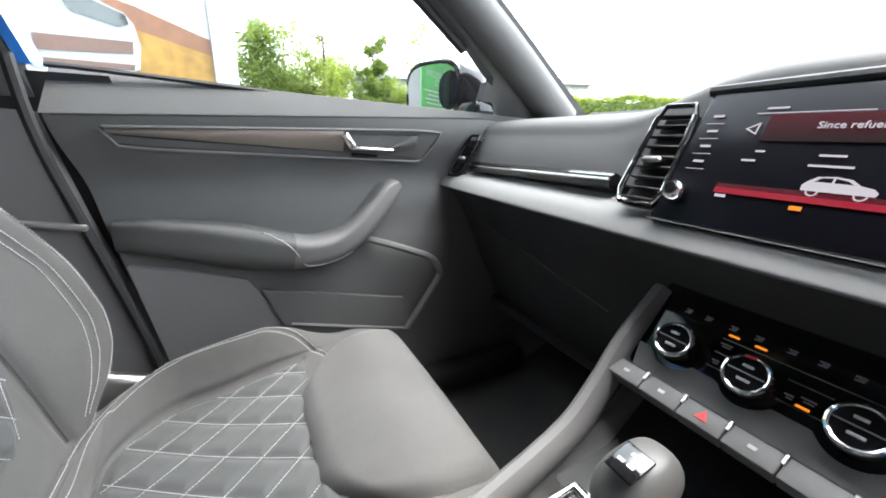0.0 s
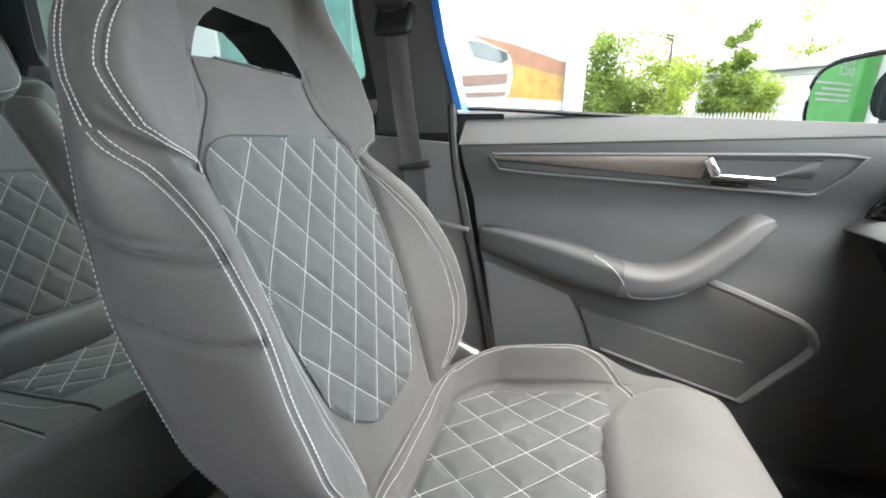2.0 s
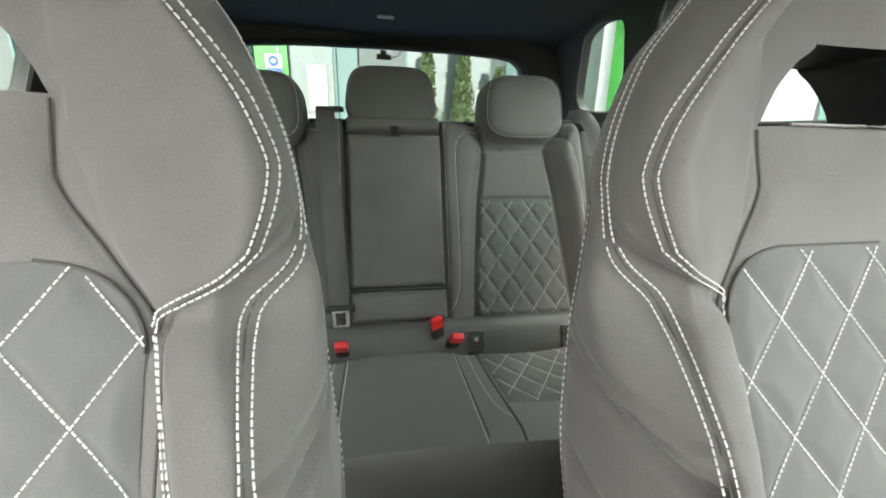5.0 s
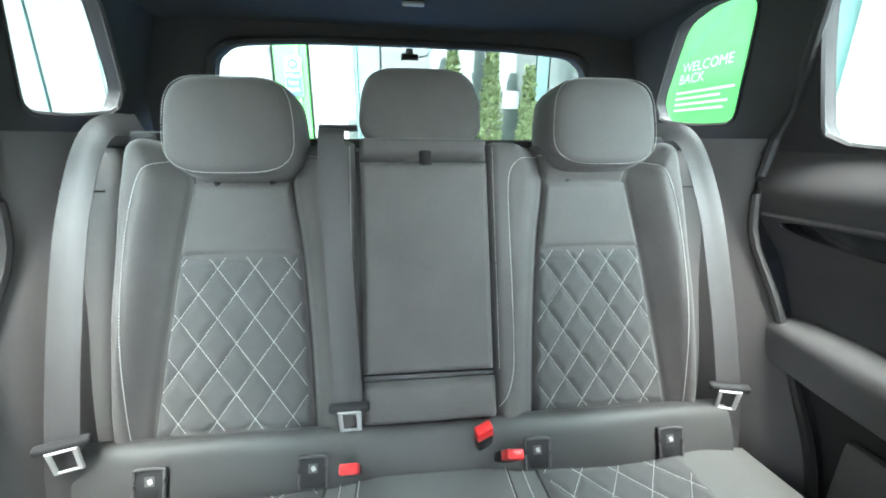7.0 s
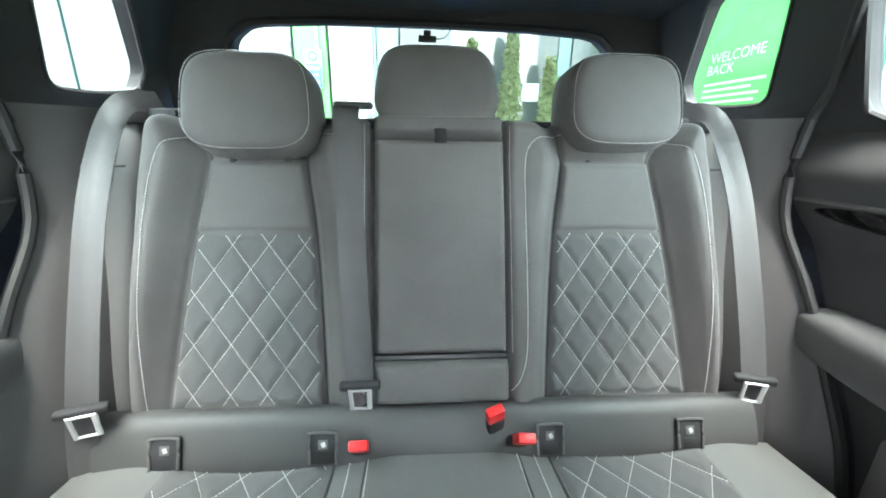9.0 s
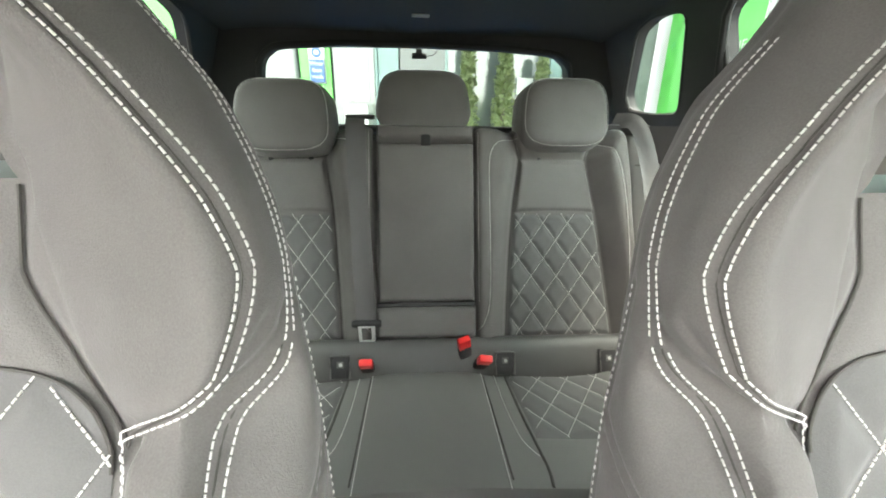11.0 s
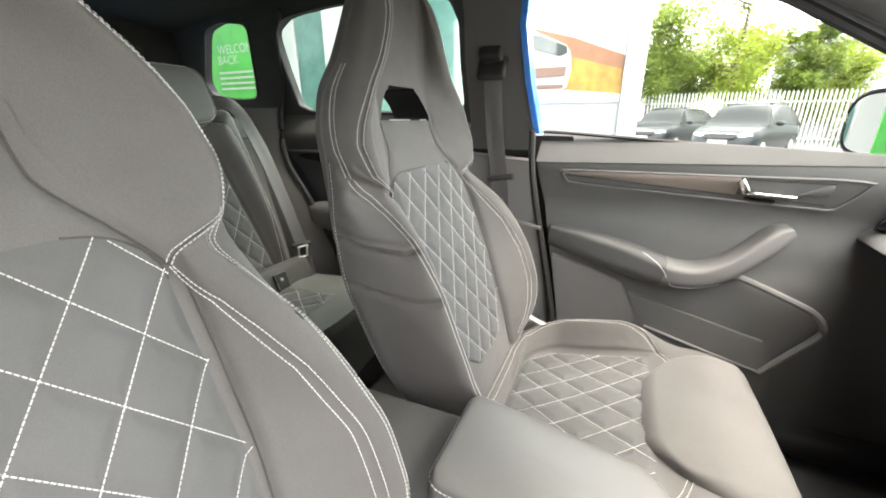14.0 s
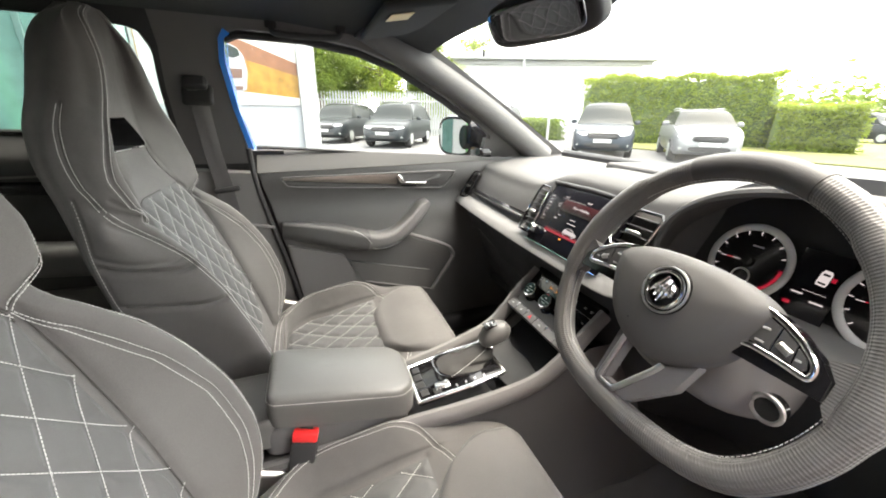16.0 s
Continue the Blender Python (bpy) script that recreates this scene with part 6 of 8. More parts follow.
for x in (-0.088, 0.088):
    dial = part("round_gauge", moved(tube([(0, 0, 0), (0, 0, 0.004)], [0.055, 0.054], 36, 1, (0, 1, 0)), IM @ pose(x, 0.0, 0)), PIANO, DASH, "round gauge in a silver ring")
    part("gauge_ring", moved(tube([(0.056 * math.cos(a), 0.056 * math.sin(a), 0.004) for a in (2 * math.pi * i / 40 for i in range(41))], 0.0056, 8, 0.55, (0, 0, 1)), IM @ pose(x, 0.0, 0)), GAUGE_RING, dial)
    for i in range(25):
        a = radians(-135 + 270 * i / 24)
        if i % 2 == 0:
            part("scale_mark", moved(rbox((0.0012, 0.006, 0.0006), 0.0001, 1), IM @ pose(x + 0.047 * math.sin(a), 0.047 * math.cos(a), 0.0046, 0, 0, -math.degrees(a))), WHITE_ON if x > 0 or i < 19 else RED_ON, dial)
    part("needle", moved(rbox((0.040, 0.0011, 0.0010), 0.0003, 1), IM @ pose(x - 0.020, -0.001, 0.007, 0, 0, 4)), WHITE_ON, dial)
    part("needle_mark", moved(rbox((0.010, 0.0013, 0.0010), 0.0003, 1), IM @ pose(x - 0.026, -0.0014, 0.0073, 0, 0, 4)), RED_ON, dial)
    part("needle_hub", moved(tube([(0, 0, 0.004), (0, 0, 0.009)], [0.009, 0.008], 16, 1, (0, 1, 0)), IM @ pose(x, 0, 0)), PIANO, dial)
    part("red_zone", moved(tube([(0.0475 * math.cos(a), 0.0475 * math.sin(a), 0.0042) for a in (radians(-52 + 50 * i / 8) for i in range(9))], 0.0022, 6, 0.3, (0, 0, 1)), IM @ pose(x, 0, 0)), MAROON_ON if x > 0 else RED_ON, dial)
    part("small_gauge", moved(tube([(0.013 * math.cos(a), 0.013 * math.sin(a), 0.0046) for a in (2 * math.pi * i / 24 for i in range(25))], 0.0012, 6), IM @ pose(x, -0.026, 0)), GAUGE_RING, dial)
    part("gauge_print", moved(rbox((0.016, 0.0022, 0.0008), 0.0002, 1), IM @ pose(x + 0.004, 0.026, 0.0044)), GAUGE_RING, dial)
disp = part("driver_display", moved(rbox((0.060, 0.10, 0.002), 0.001, 1), IM @ pose(0, -0.004, 0.001)), mat("display_glass", (0.006, 0.006, 0.008), 0.1), DASH)
top_view = [(-0.0055, -0.011), (0.0055, -0.011), (0.0066, -0.006), (0.0062, 0.007), (0.0042, 0.0115), (-0.0042, 0.0115), (-0.0062, 0.007), (-0.0066, -0.006)]
part("car_symbol", moved(plate(top_view, [[(-0.0046, -0.0085), (-0.0046, -0.006), (0.0046, -0.006), (0.0046, -0.0085)], [(-0.0046, 0.004), (-0.0040, 0.007), (0.0040, 0.007), (0.0046, 0.004)]], lambda a, b: (a, b, 0.0004), (0, 0, -0.0006)), IM @ pose(0.008, 0.010, 0.003, 0, 0, -4)), WHITE_ON, disp)
part("door_warning", moved(rbox((0.005, 0.006, 0.001), 0.0004, 1), IM @ pose(0.0185, 0.011, 0.0034)), RED_ON, disp)
part("belt_warning", moved(rbox((0.009, 0.005, 0.001), 0.0004, 1), IM @ pose(-0.018, -0.036, 0.003)), RED_ON, disp)
for x, y, w in ((-0.012, -0.019, 0.014), (0.014, -0.026, 0.016), (0.006, -0.013, 0.028)):
    part("readout", moved(rbox((w, 0.0024 if w < 0.02 else 0.0006, 0.001), 0.0002, 1), IM @ pose(x, y, 0.003)), WHITE_ON, disp)
# Raised slab stands in for a pale rectangle reflected on the pad.
part("pad_reflection_slab", rbox((0.20, 0.15, 0.024), 0.008, 3, Matrix.Translation(dash((-0.02, 0.945, 1.164))) @ pose(0, 0, 0, -2)), PAD, DASH, "raised slab standing in for a light reflection on the dashboard pad")

# ---- steering wheel ----
WHEEL = thing("steering_wheel", "black leather steering wheel with chrome-trimmed spokes", "steering wheel", (0.403, 0.548, 1.072))
WHEEL.rotation_euler = (radians(-25), 0, 0)
GRIP = leather_grip("perforated_leather", (0.098, 0.095, 0.091))


def rim_at(a):
    """The wheel's rim, flattened at the bottom."""
    r = 0.184
    x, z = r * math.sin(a), r * math.cos(a)
    if z < -0.110:
        z = -0.110 - 0.066 * (1 - math.exp((z + 0.110) / 0.066))
    return Vector((x, 0, z))


rim_pts = [rim_at(2 * math.pi * k / 72) for k in range(73)]
rr = [0.0165 + 0.0025 * (1 if 8 < k % 72 < 20 or 52 < k % 72 < 64 else 0) for k in range(73)]
part("rim", tube(rim_pts, rr, 14, 1.0, (0, 1, 0)), GRIP, WHEEL, "black perforated leather rim, flat at the bottom")
for a0, a1 in ((-22, 22),):
    part("rim_smooth", tube([rim_at(radians(a0 + (a1 - a0) * i / 12)) for i in range(13)], 0.0174, 14, 1.0, (0, 1, 0)), mat("rim_leather", (0.062, 0.060, 0.058), 0.55, grain=0.25, scale=700, vary=0.08, spec=0.35), WHEEL)
part("rim_thread", joined(*[dashes([rim_at(2 * math.pi * k / 120) * 0.905 + Vector((0, -0.004, 0)) for k in range(121)], (0, -1, 0), 0.0034, 0.0016, 0.0008)]), STITCH, WHEEL)
hub_out = [(-0.101, 0.036), (-0.085, 0.049), (-0.050, 0.058), (0.0, 0.061), (0.050, 0.058), (0.085, 0.049), (0.101, 0.036), (0.096, 0.008), (0.078, -0.030), (0.054, -0.054), (0.026, -0.069), (0.0, -0.073), (-0.026, -0.069), (-0.054, -0.054), (-0.078, -0.030), (-0.096, 0.008)]
loop = spline([(a, b, 0) for a, b in hub_out + hub_out[:1]], 5)[:-1]
rings = [[Vector((p.x * k, d, p.y * k)) for p in loop] for k, d in ((0.80, 0.020), (1.0, 0.005), (1.0, -0.010), (0.94, -0.022), (0.75, -0.030), (0.4, -0.034), (0.05, -0.035))]
part("airbag_cover", loft(rings), mat("airbag_skin", (0.085, 0.083, 0.081), 0.55, grain=0.35, scale=1200, vary=0.05, stain=0.05, spec=0.35), WHEEL, "grey airbag cover with chrome badge")
badge = part("badge", moved(tube([(0, -0.028, 0), (0, -0.037, 0)], [0.031, 0.030], 32, 1, (0, 0, 1)), pose(0, 0, 0.012)), PIANO, WHEEL, "round chrome and black badge")
part("badge_ring", moved(tube([(0.028 * math.cos(a), -0.037, 0.028 * math.sin(a)) for a in (2 * math.pi * k / 36 for k in range(37))], 0.0016, 8), pose(0, 0, 0.012)), SATIN, badge)
part("badge_inner_ring", moved(tube([(0.0225 * math.cos(a), -0.0375, 0.0225 * math.sin(a)) for a in (2 * math.pi * k / 36 for k in range(37))], 0.0024, 8), pose(0, 0, 0.012)), CHROME, badge)
for k in range(5):
    arc = [(-0.015 + 0.006 * k, -0.037, -0.015 + 0.004 * abs(k - 2)), (-0.009 + 0.0055 * k, -0.041, 0.001), (-0.002 + 0.003 * k, -0.038, 0.017 - 0.002 * k)]
    part("badge_relief", moved(tube(spline(arc, 4), [0.0012 + 0.0016 * math.sin(math.pi * i / 8) for i in range(9)], 6), pose(0, 0, 0.012)), CHROME, badge)
part("airbag_mark", rbox((0.022, 0.001, 0.004), 0.0004, 1, pose(-0.020, -0.0305, -0.040, 14)), PLASTIC_D, WHEEL)
part("airbag_mark", rbox((0.006, 0.001, 0.010), 0.0004, 1, pose(0.058, -0.0285, 0.012, 0)), PLASTIC_D, WHEEL)
KEY_GREY = mat("wheel_keys", (0.060, 0.060, 0.059), 0.35, vary=0.06, spec=0.5)
for s_, lift in ((1, 0.0), (-1, 0.007)):
    def face(points, depth):
        return plate([(s_ * a, b + lift) for a, b in points], [], lambda a, b: (a, depth, b), (0, 0.004, 0))

    sp = part("spoke", plate([(s_ * a, b + lift) for a, b in ((0.076, 0.044), (0.100, 0.041), (0.122, 0.032), (0.146, 0.017), (0.159, 0.004), (0.160, -0.016), (0.084, -0.016))], [], lambda a, b: (a, -0.016, b), (0, 0.02, 0)), PIANO, WHEEL, "gloss black spoke with buttons")
    trim = [(0.088, 0.0395), (0.098, 0.0375), (0.114, 0.0315), (0.130, 0.0225), (0.142, 0.013), (0.1465, 0.0045), (0.1450, -0.0035), (0.137, -0.0035), (0.118, -0.0012), (0.098, 0.0), (0.086, -0.0015)]
    part("spoke_trim", tube(spline([(s_ * a, -0.0175, b + lift) for a, b in trim], 5), 0.0030, 8, 0.6, (0, 1, 0)), CHROME, sp)
    for key in (((0.092, 0.0045), (0.092, 0.0345), (0.110, 0.0285), (0.110, 0.0035)), ((0.112, 0.0030), (0.112, 0.0280), (0.1275, 0.0195), (0.129, 0.0015)), ((0.131, 0.0010), (0.1295, 0.0178), (0.1385, 0.0110), (0.1415, 0.0030), (0.139, 0.0))):
        part("button", face(key, -0.0185), KEY_GREY, sp)
    for a, b, w in ((0.100, 0.022, 0.007), (0.100, 0.008, 0.008), (0.134, 0.007, 0.005)):
        part("button_mark", rbox((w, 0.0008, 0.0022), 0.0002, 1, pose(s_ * a, -0.0188, b + lift)), SILVER_PL, sp)
    part("roller", tube([(s_ * 0.1150, -0.0175, 0.0130 + lift), (s_ * 0.1265, -0.0175, 0.0085 + lift)], 0.0042, 12), SATIN, sp)
    part("grip_patch", plate([(s_ * a, b + lift) for a, b in ((0.148, 0.019), (0.170, 0.030), (0.176, 0.0), (0.170, -0.034), (0.160, -0.019), (0.160, 0.004))], [], lambda a, b: (a, -0.0105, b), (0, 0.018, 0)), GRIP, WHEEL)
low = part("lower_spoke", plate([(-0.050, -0.050), (-0.053, -0.140), (0.004, -0.141), (0.050, -0.090), (0.060, -0.050)], [[(-0.0325, -0.070), (-0.0365, -0.131), (-0.0165, -0.131), (0.0125, -0.086), (0.020, -0.070)]], lambda a, b: (a, -0.004, b), (0, 0.016, 0)), PLASTIC_G, WHEEL, "grey lower spoke with an opening")
part("lower_trim", tube(spline([(-0.0365, -0.007, -0.064), (-0.0385, -0.008, -0.100), (-0.0410, -0.008, -0.130), (-0.036, -0.008, -0.1365), (-0.018, -0.008, -0.1365), (-0.011, -0.008, -0.131), (0.006, -0.008, -0.105), (0.018, -0.007, -0.086), (0.026, -0.007, -0.070)], 4), 0.0042, 8, 0.6, (0, 1, 0)), SATIN, low, "satin silver trim of the lower spoke")
col = thing("steering_column", "grey steering column shroud with start button", "steering column", (0.40, 0.66, 1.00))
part("shroud", moved(pillow((0.17, 0.20, 0.13), None, 4, 10), pose(0, 0, -0.02, -25)), PLASTIC_G, col)
btn = part("start_button", moved(tube([(0, 0, 0), (0, -0.016, 0.0)], [0.015, 0.014], 24, 1, (0, 0, 1)), pose(0.098, -0.044, -0.021)), PIANO, col, "round start button in a metal ring")
part("button_ring", moved(tube([(0.016 * math.cos(a), -0.015, 0.016 * math.sin(a)) for a in (2 * math.pi * k / 28 for k in range(29))], 0.003, 8), pose(0.098, -0.044, -0.021)), SATIN, btn)
for s_ in (1, -1):
    part("stalk", tube([(s_ * 0.05, -0.04, 0.03), (s_ * 0.10, -0.05, 0.045), (s_ * 0.14, -0.055, 0.05)], [0.008, 0.008, 0.011], 10), PLASTIC_D, col)

# ---- centre console ----
CONS = thing("centre_console", "dark centre console with padded armrest and gear selector", "centre console", (0.01, 0.20, 0.36))


def con(p):
    return Vector(p) - Vector((0.01, 0.20, 0.36))


def con_side(u, v):
    y = -0.22 + 1.36 * u
    top = smooth([(-0.22, 0.64), (0.0, 0.66), (0.28, 0.672), (0.42, 0.69), (0.55, 0.715), (0.64, 0.77), (0.68, 0.80), (0.74, 0.80), (1.14, 0.70)], y)
    w = smooth([(-0.22, 0.095), (0.25, 0.098), (0.40, 0.108), (0.55, 0.120), (0.68, 0.128), (1.14, 0.13)], y)
    a = (v - 0.5) * 2
    k = abs(a)
    if k > 0.45:
        t = (k - 0.45) / 0.55
        return con((0.012 + math.copysign(w + 0.012 * t, a), y, top - (top - 0.35) * t))
    if k > 0.36:
        t = (k - 0.36) / 0.09
        return con((0.012 + math.copysign(w - 0.004 * (1 - t), a), y, top + 0.012 * math.sin(math.pi * t)))
    t = k / 0.36
    return con((0.012 + math.copysign((w - 0.028) * t + 0.004 * t, a), y, top - 0.010 - 0.02 * (1 - t * t) * (y > 0.3)))


part("console_body", grid(con_side, 64, 60), PLASTIC, CONS, "dark grey console body")
WELL = mat("well_lining", (0.010, 0.010, 0.011), 0.6, grain=0.1, scale=900, vary=0.1, spec=0.12)
part("well_lining", grid(lambda u, v: con_side(0.522 + 0.165 * u, 0.5 + 0.352 * (v - 0.5)) + Vector((0, -0.003, 0.004)), 24, 24), WELL, CONS, "black storage well lining")
for s_ in (1, -1):
    rail = spline([con((0.010 + s_ * 0.086, -0.02, 0.655)), con((0.010 + s_ * 0.087, 0.15, 0.668)), con((0.010 + s_ * 0.090, 0.27, 0.684)), con((0.010 + s_ * 0.098, 0.36, 0.696)), con((0.010 + s_ * 0.110, 0.46, 0.716)), con((0.010 + s_ * 0.120, 0.55, 0.745)), con((0.010 + s_ * 0.126, 0.60, 0.785)), con((0.010 + s_ * 0.130, 0.645, 0.838)), con((0.010 + s_ * 0.130, 0.70, 0.892))], 6)
    part("console_flank", tube(rail, [0.0125 + 0.003 * math.sin(math.pi * i / len(rail)) for i in range(len(rail))], 10, 1.4), PLASTIC_G, CONS, "grey flank rising to the dashboard")


def pad_block(y0, y1, z0, z1, w, drop, round_front=0.05, puff=0.010):
    """A padded lid: rounded corners in plan, rounded upper edge, swelling top."""
    corners = []
    for cx, cy, a0 in ((w - round_front, y1 - round_front, 0), (-w + round_front, y1 - round_front, 90), (-w + 0.02, y0 + 0.02, 180), (w - 0.02, y0 + 0.02, 270)):
        r = round_front if a0 < 180 else 0.02
        corners += [(cx + r * math.cos(radians(a0 + 11.25 * k)), cy + r * math.sin(radians(a0 + 11.25 * k))) for k in range(9)]
    fine = []
    for (a, b), (c, d) in zip(corners, corners[1:] + corners[:1]):
        m = max(1, int(math.hypot(c - a, d - b) / 0.012))
        fine += [(a + (c - a) * k / m, b + (d - b) * k / m) for k in range(m)]
    corners = fine
    cy = (y0 + y1) / 2
    rings = []
    for shrink, fall in [(0.98, drop), (1.0, drop * 0.5), (1.0, 0.022), (0.99, 0.011), (0.965, 0.004), (0.945, 0.0018)] + [(0.9 - 0.088 * k, 0.0) for k in range(11)]:
        ring = []
        for x, y in corners:
            sy = 1 - (1 - shrink) * w / ((y1 - y0) / 2)
            top = puff * (1 - (x * shrink / w) ** 2) * (1 - ((y - cy) * sy / ((y1 - y0) / 2)) ** 2) if shrink < 0.95 else 0.0
            ring.append(con((0.012 + x * shrink, cy + (y - cy) * sy, z0 + (z1 - z0) * (cy + (y - cy) * sy - y0) / (y1 - y0) - fall + top)))
        rings.append(ring)
    return loft(rings), [r for r in rings[3]]


lid, lid_edge = pad_block(0.015, 0.297, 0.812, 0.764, 0.086, 0.062)
part("armrest_lid", lid, LEATHER, CONS, "padded black armrest lid with white stitching")
thread = [p + Vector((0, 0, 0.001)) for p in lid_edge]
part("armrest_thread", dashes(thread + thread[:1], lambda p: Vector((p.x, (p.y + 0.04) * 0.5, 0.09)), 0.0045, 0.0016), STITCH, CONS)
part("armrest_base", pad_block(0.0, 0.285, 0.745, 0.705, 0.080, 0.06, 0.045, 0.0)[0], PLASTIC, CONS)
rear_lid, rear_edge = pad_block(-0.20, 0.03, 0.755, 0.762, 0.080, 0.06, 0.02, 0.004)
part("rear_lid", rear_lid, LEATHER, CONS, "black rear armrest lid")
# selector plate
PM = Matrix.Translation(con((0.012, 0.405, 0.722))) @ pose(0, 0, 0, 10)
plate_ob = part("selector_plate", moved(rbox((0.125, 0.205, 0.012), 0.005, 2), PM), PIANO, CONS, "gloss black selector plate in a chrome frame")
fr = [(-0.062, -0.100, 0.007), (0.062, -0.100, 0.007), (0.066, 0.0, 0.007), (0.064, 0.100, 0.007), (-0.064, 0.100, 0.007), (-0.066, 0.0, 0.007), (-0.062, -0.100, 0.007), (0.0, -0.100, 0.007)]
part("plate_frame", moved(tube(fr, 0.0056, 10, 0.6, (0, 0, 1)), PM), CHROME, plate_ob)
for x, y in ((-0.040, -0.082), (-0.015, -0.084), (0.012, -0.084), (0.040, -0.082), (0.046, -0.055)):
    part("drive_button", moved(rbox((0.020, 0.018, 0.004), 0.003, 2), PM @ pose(x, y, 0.007)), PLASTIC_D, plate_ob)
part("brake_switch", moved(rbox((0.022, 0.034, 0.006), 0.003, 2), PM @ pose(0.036, -0.04, 0.008)), SATIN, plate_ob)
for k in range(4):
    part("gear_letter", moved(rbox((0.006, 0.004, 0.0006), 0.0002, 1), PM @ pose(0.050, -0.01 + 0.022 * k, 0.0066)), SATIN, plate_ob)
part("tray", grid(lambda u, v: con((0.012 + 0.19 * (u - 0.5), 0.51 + 0.15 * v, 0.705 + 0.02 * v + 0.02 * (2 * u - 1) ** 4)), 10, 8), RUBBER, CONS, "black rubber storage tray")
GAITER = mat("gaiter_leather", (0.040, 0.038, 0.036), 0.58, grain=0.3, scale=600, vary=0.1, spec=0.25)
GEAR = thing("gear_selector", "gear lever with black leather gaiter and chrome collar", "gear lever", (0.0, 0.43, 0.73))
rings = []
for i in range(17):
    t = i / 16
    ring = []
    for k in range(44):
        a = 2 * math.pi * k / 44
        rx, ry = 0.042 * (1 - t) ** 0.8 + 0.012 * t, 0.060 * (1 - t) ** 0.8 + 0.014 * t
        pleat = 1 + (0.17 * math.sin(t * 13 + 0.6 * math.sin(a)) * (0.6 + 0.4 * math.cos(2 * a)) + 0.07 * math.sin(5 * a + 6 * t)) * (1 - t) * min(1, t * 6)
        px, py = math.copysign(abs(math.cos(a)) ** 0.7, math.cos(a)), math.copysign(abs(math.sin(a)) ** 0.7, math.sin(a))
        ring.append(Vector((rx * px * pleat, 0.062 * t + ry * py * pleat, 0.004 + 0.034 * t ** 1.15)))
    rings.append(ring)
part("gaiter", loft(rings), GAITER, GEAR, "folded black leather gaiter")
part("gaiter_frame", tube([(0.046 * math.copysign(abs(math.cos(a)) ** 0.6, math.cos(a)), 0.069 * math.copysign(abs(math.sin(a)) ** 0.6, math.sin(a)), 0.005) for a in (2 * math.pi * k / 40 for k in range(41))], 0.003, 6), PIANO, GEAR)
for s_ in (1, -1):
    part("gaiter_thread", dashes([(s_ * (0.040 * (1 - t) ** 0.8 + 0.011), 0.062 * t - 0.050 * (1 - t), 0.009 + 0.034 * t ** 1.15) for t in (0.05 + 0.9 * i / 20 for i in range(21))], (s_ * 0.5, -0.3, 0.8), 0.004, 0.0018), STITCH, GEAR)
part("collar", tube([(0, 0.062, 0.040), (0, 0.066, 0.056)], [0.015, 0.0125], 18), CHROME, GEAR)


def knob_ring(v, grow=1.0):
    """The knob's outline at a height from 0 to 1: a palm-shaped block, longer than wide, leaning forward."""
    f = math.sin(math.pi * (0.12 + 0.80 * v)) ** 0.55
    out = []
    for k in range(28):
        a = 2 * math.pi * k / 28
        px, py = math.copysign(abs(math.cos(a)) ** 0.75, math.cos(a)), math.copysign(abs(math.sin(a)) ** 0.75, math.sin(a))
        out.append(Vector((0.0285 * f * px * grow, 0.078 + 0.037 * f * py * grow + 0.008 * v, 0.041 + 0.054 * v + 0.012 * py * f * (1 - 0.5 * v))))
    return out


kn = part("knob", loft([knob_ring(i / 12) for i in range(13)]), mat("knob_leather", (0.085, 0.083, 0.080), 0.42, grain=0.2, scale=800, vary=0.06, spec=0.5), GEAR, "black leather gear knob")
part("knob_trim", loft([knob_ring(v, 1.02) for v in (0.02, 0.10, 0.18, 0.26, 0.30)]), CHROME, kn)
part("knob_cap", moved(rbox((0.026, 0.030, 0.004), 0.0015, 2), pose(0, 0.068, 0.0945, 16)), PIANO, kn, "gloss black knob cap")
for dx, dy in ((-0.005, -0.004), (0.004, -0.004), (0.0, 0.006)):
    part("knob_mark", moved(rbox((0.006, 0.003, 0.001), 0.0003, 1), pose(dx, 0.068 + dy, 0.0966 + 0.28 * dy, 16)), SILVER_PL, kn)
buckle("driver_belt_buckle", (0.108, 0.060, 0.640), -8, 10, 80, 0.8, 1.5)
# mirror on the windscreen, camera on the tailgate glass
rv = thing("rear_view_mirror", "black interior mirror on the windscreen", "mirror", (0.058, 0.53, 1.452))
part("housing", moved(pillow((0.25, 0.05, 0.08), None, 4, 12), pose(0, 0, 0, 30, 0, 14)), PLASTIC_D, rv)
part("mirror_glass", moved(pillow((0.215, 0.008, 0.062), None, 5, 8), pose(0.006, -0.022, -0.010, 30, 0, 14)), mat("dimmed_mirror", (0.22, 0.22, 0.23), 0.02, 1.0, vary=0.0), rv)
part("stem", tube([(0, 0.02, 0.01), (0, 0.06, 0.03), (0, 0.10, 0.045)], 0.012, 10), PLASTIC_D, rv)
part("sensor_cover", rbox((0.09, 0.08, 0.05), 0.02, 3, pose(0.01, 0.09, 0.05, -28)), PLASTIC_D, rv)
cable = thing("hanging_cable", "thin black cable hanging by the windscreen", "cable", (-0.278, 0.590, 1.512))
part("wire", tube(spline([(0, 0, 0), (-0.01, -0.01, -0.03), (0.005, -0.015, -0.07)], 5), 0.0012, 6), RUBBER, cable)
part("plug", tube([(0.005, -0.015, -0.068), (0.006, -0.015, -0.082)], 0.003, 6), RUBBER, cable)
dcam = thing("rear_dash_camera", "small black camera with a cable on the rear glass", "camera", (0.0, -1.435, 1.462))
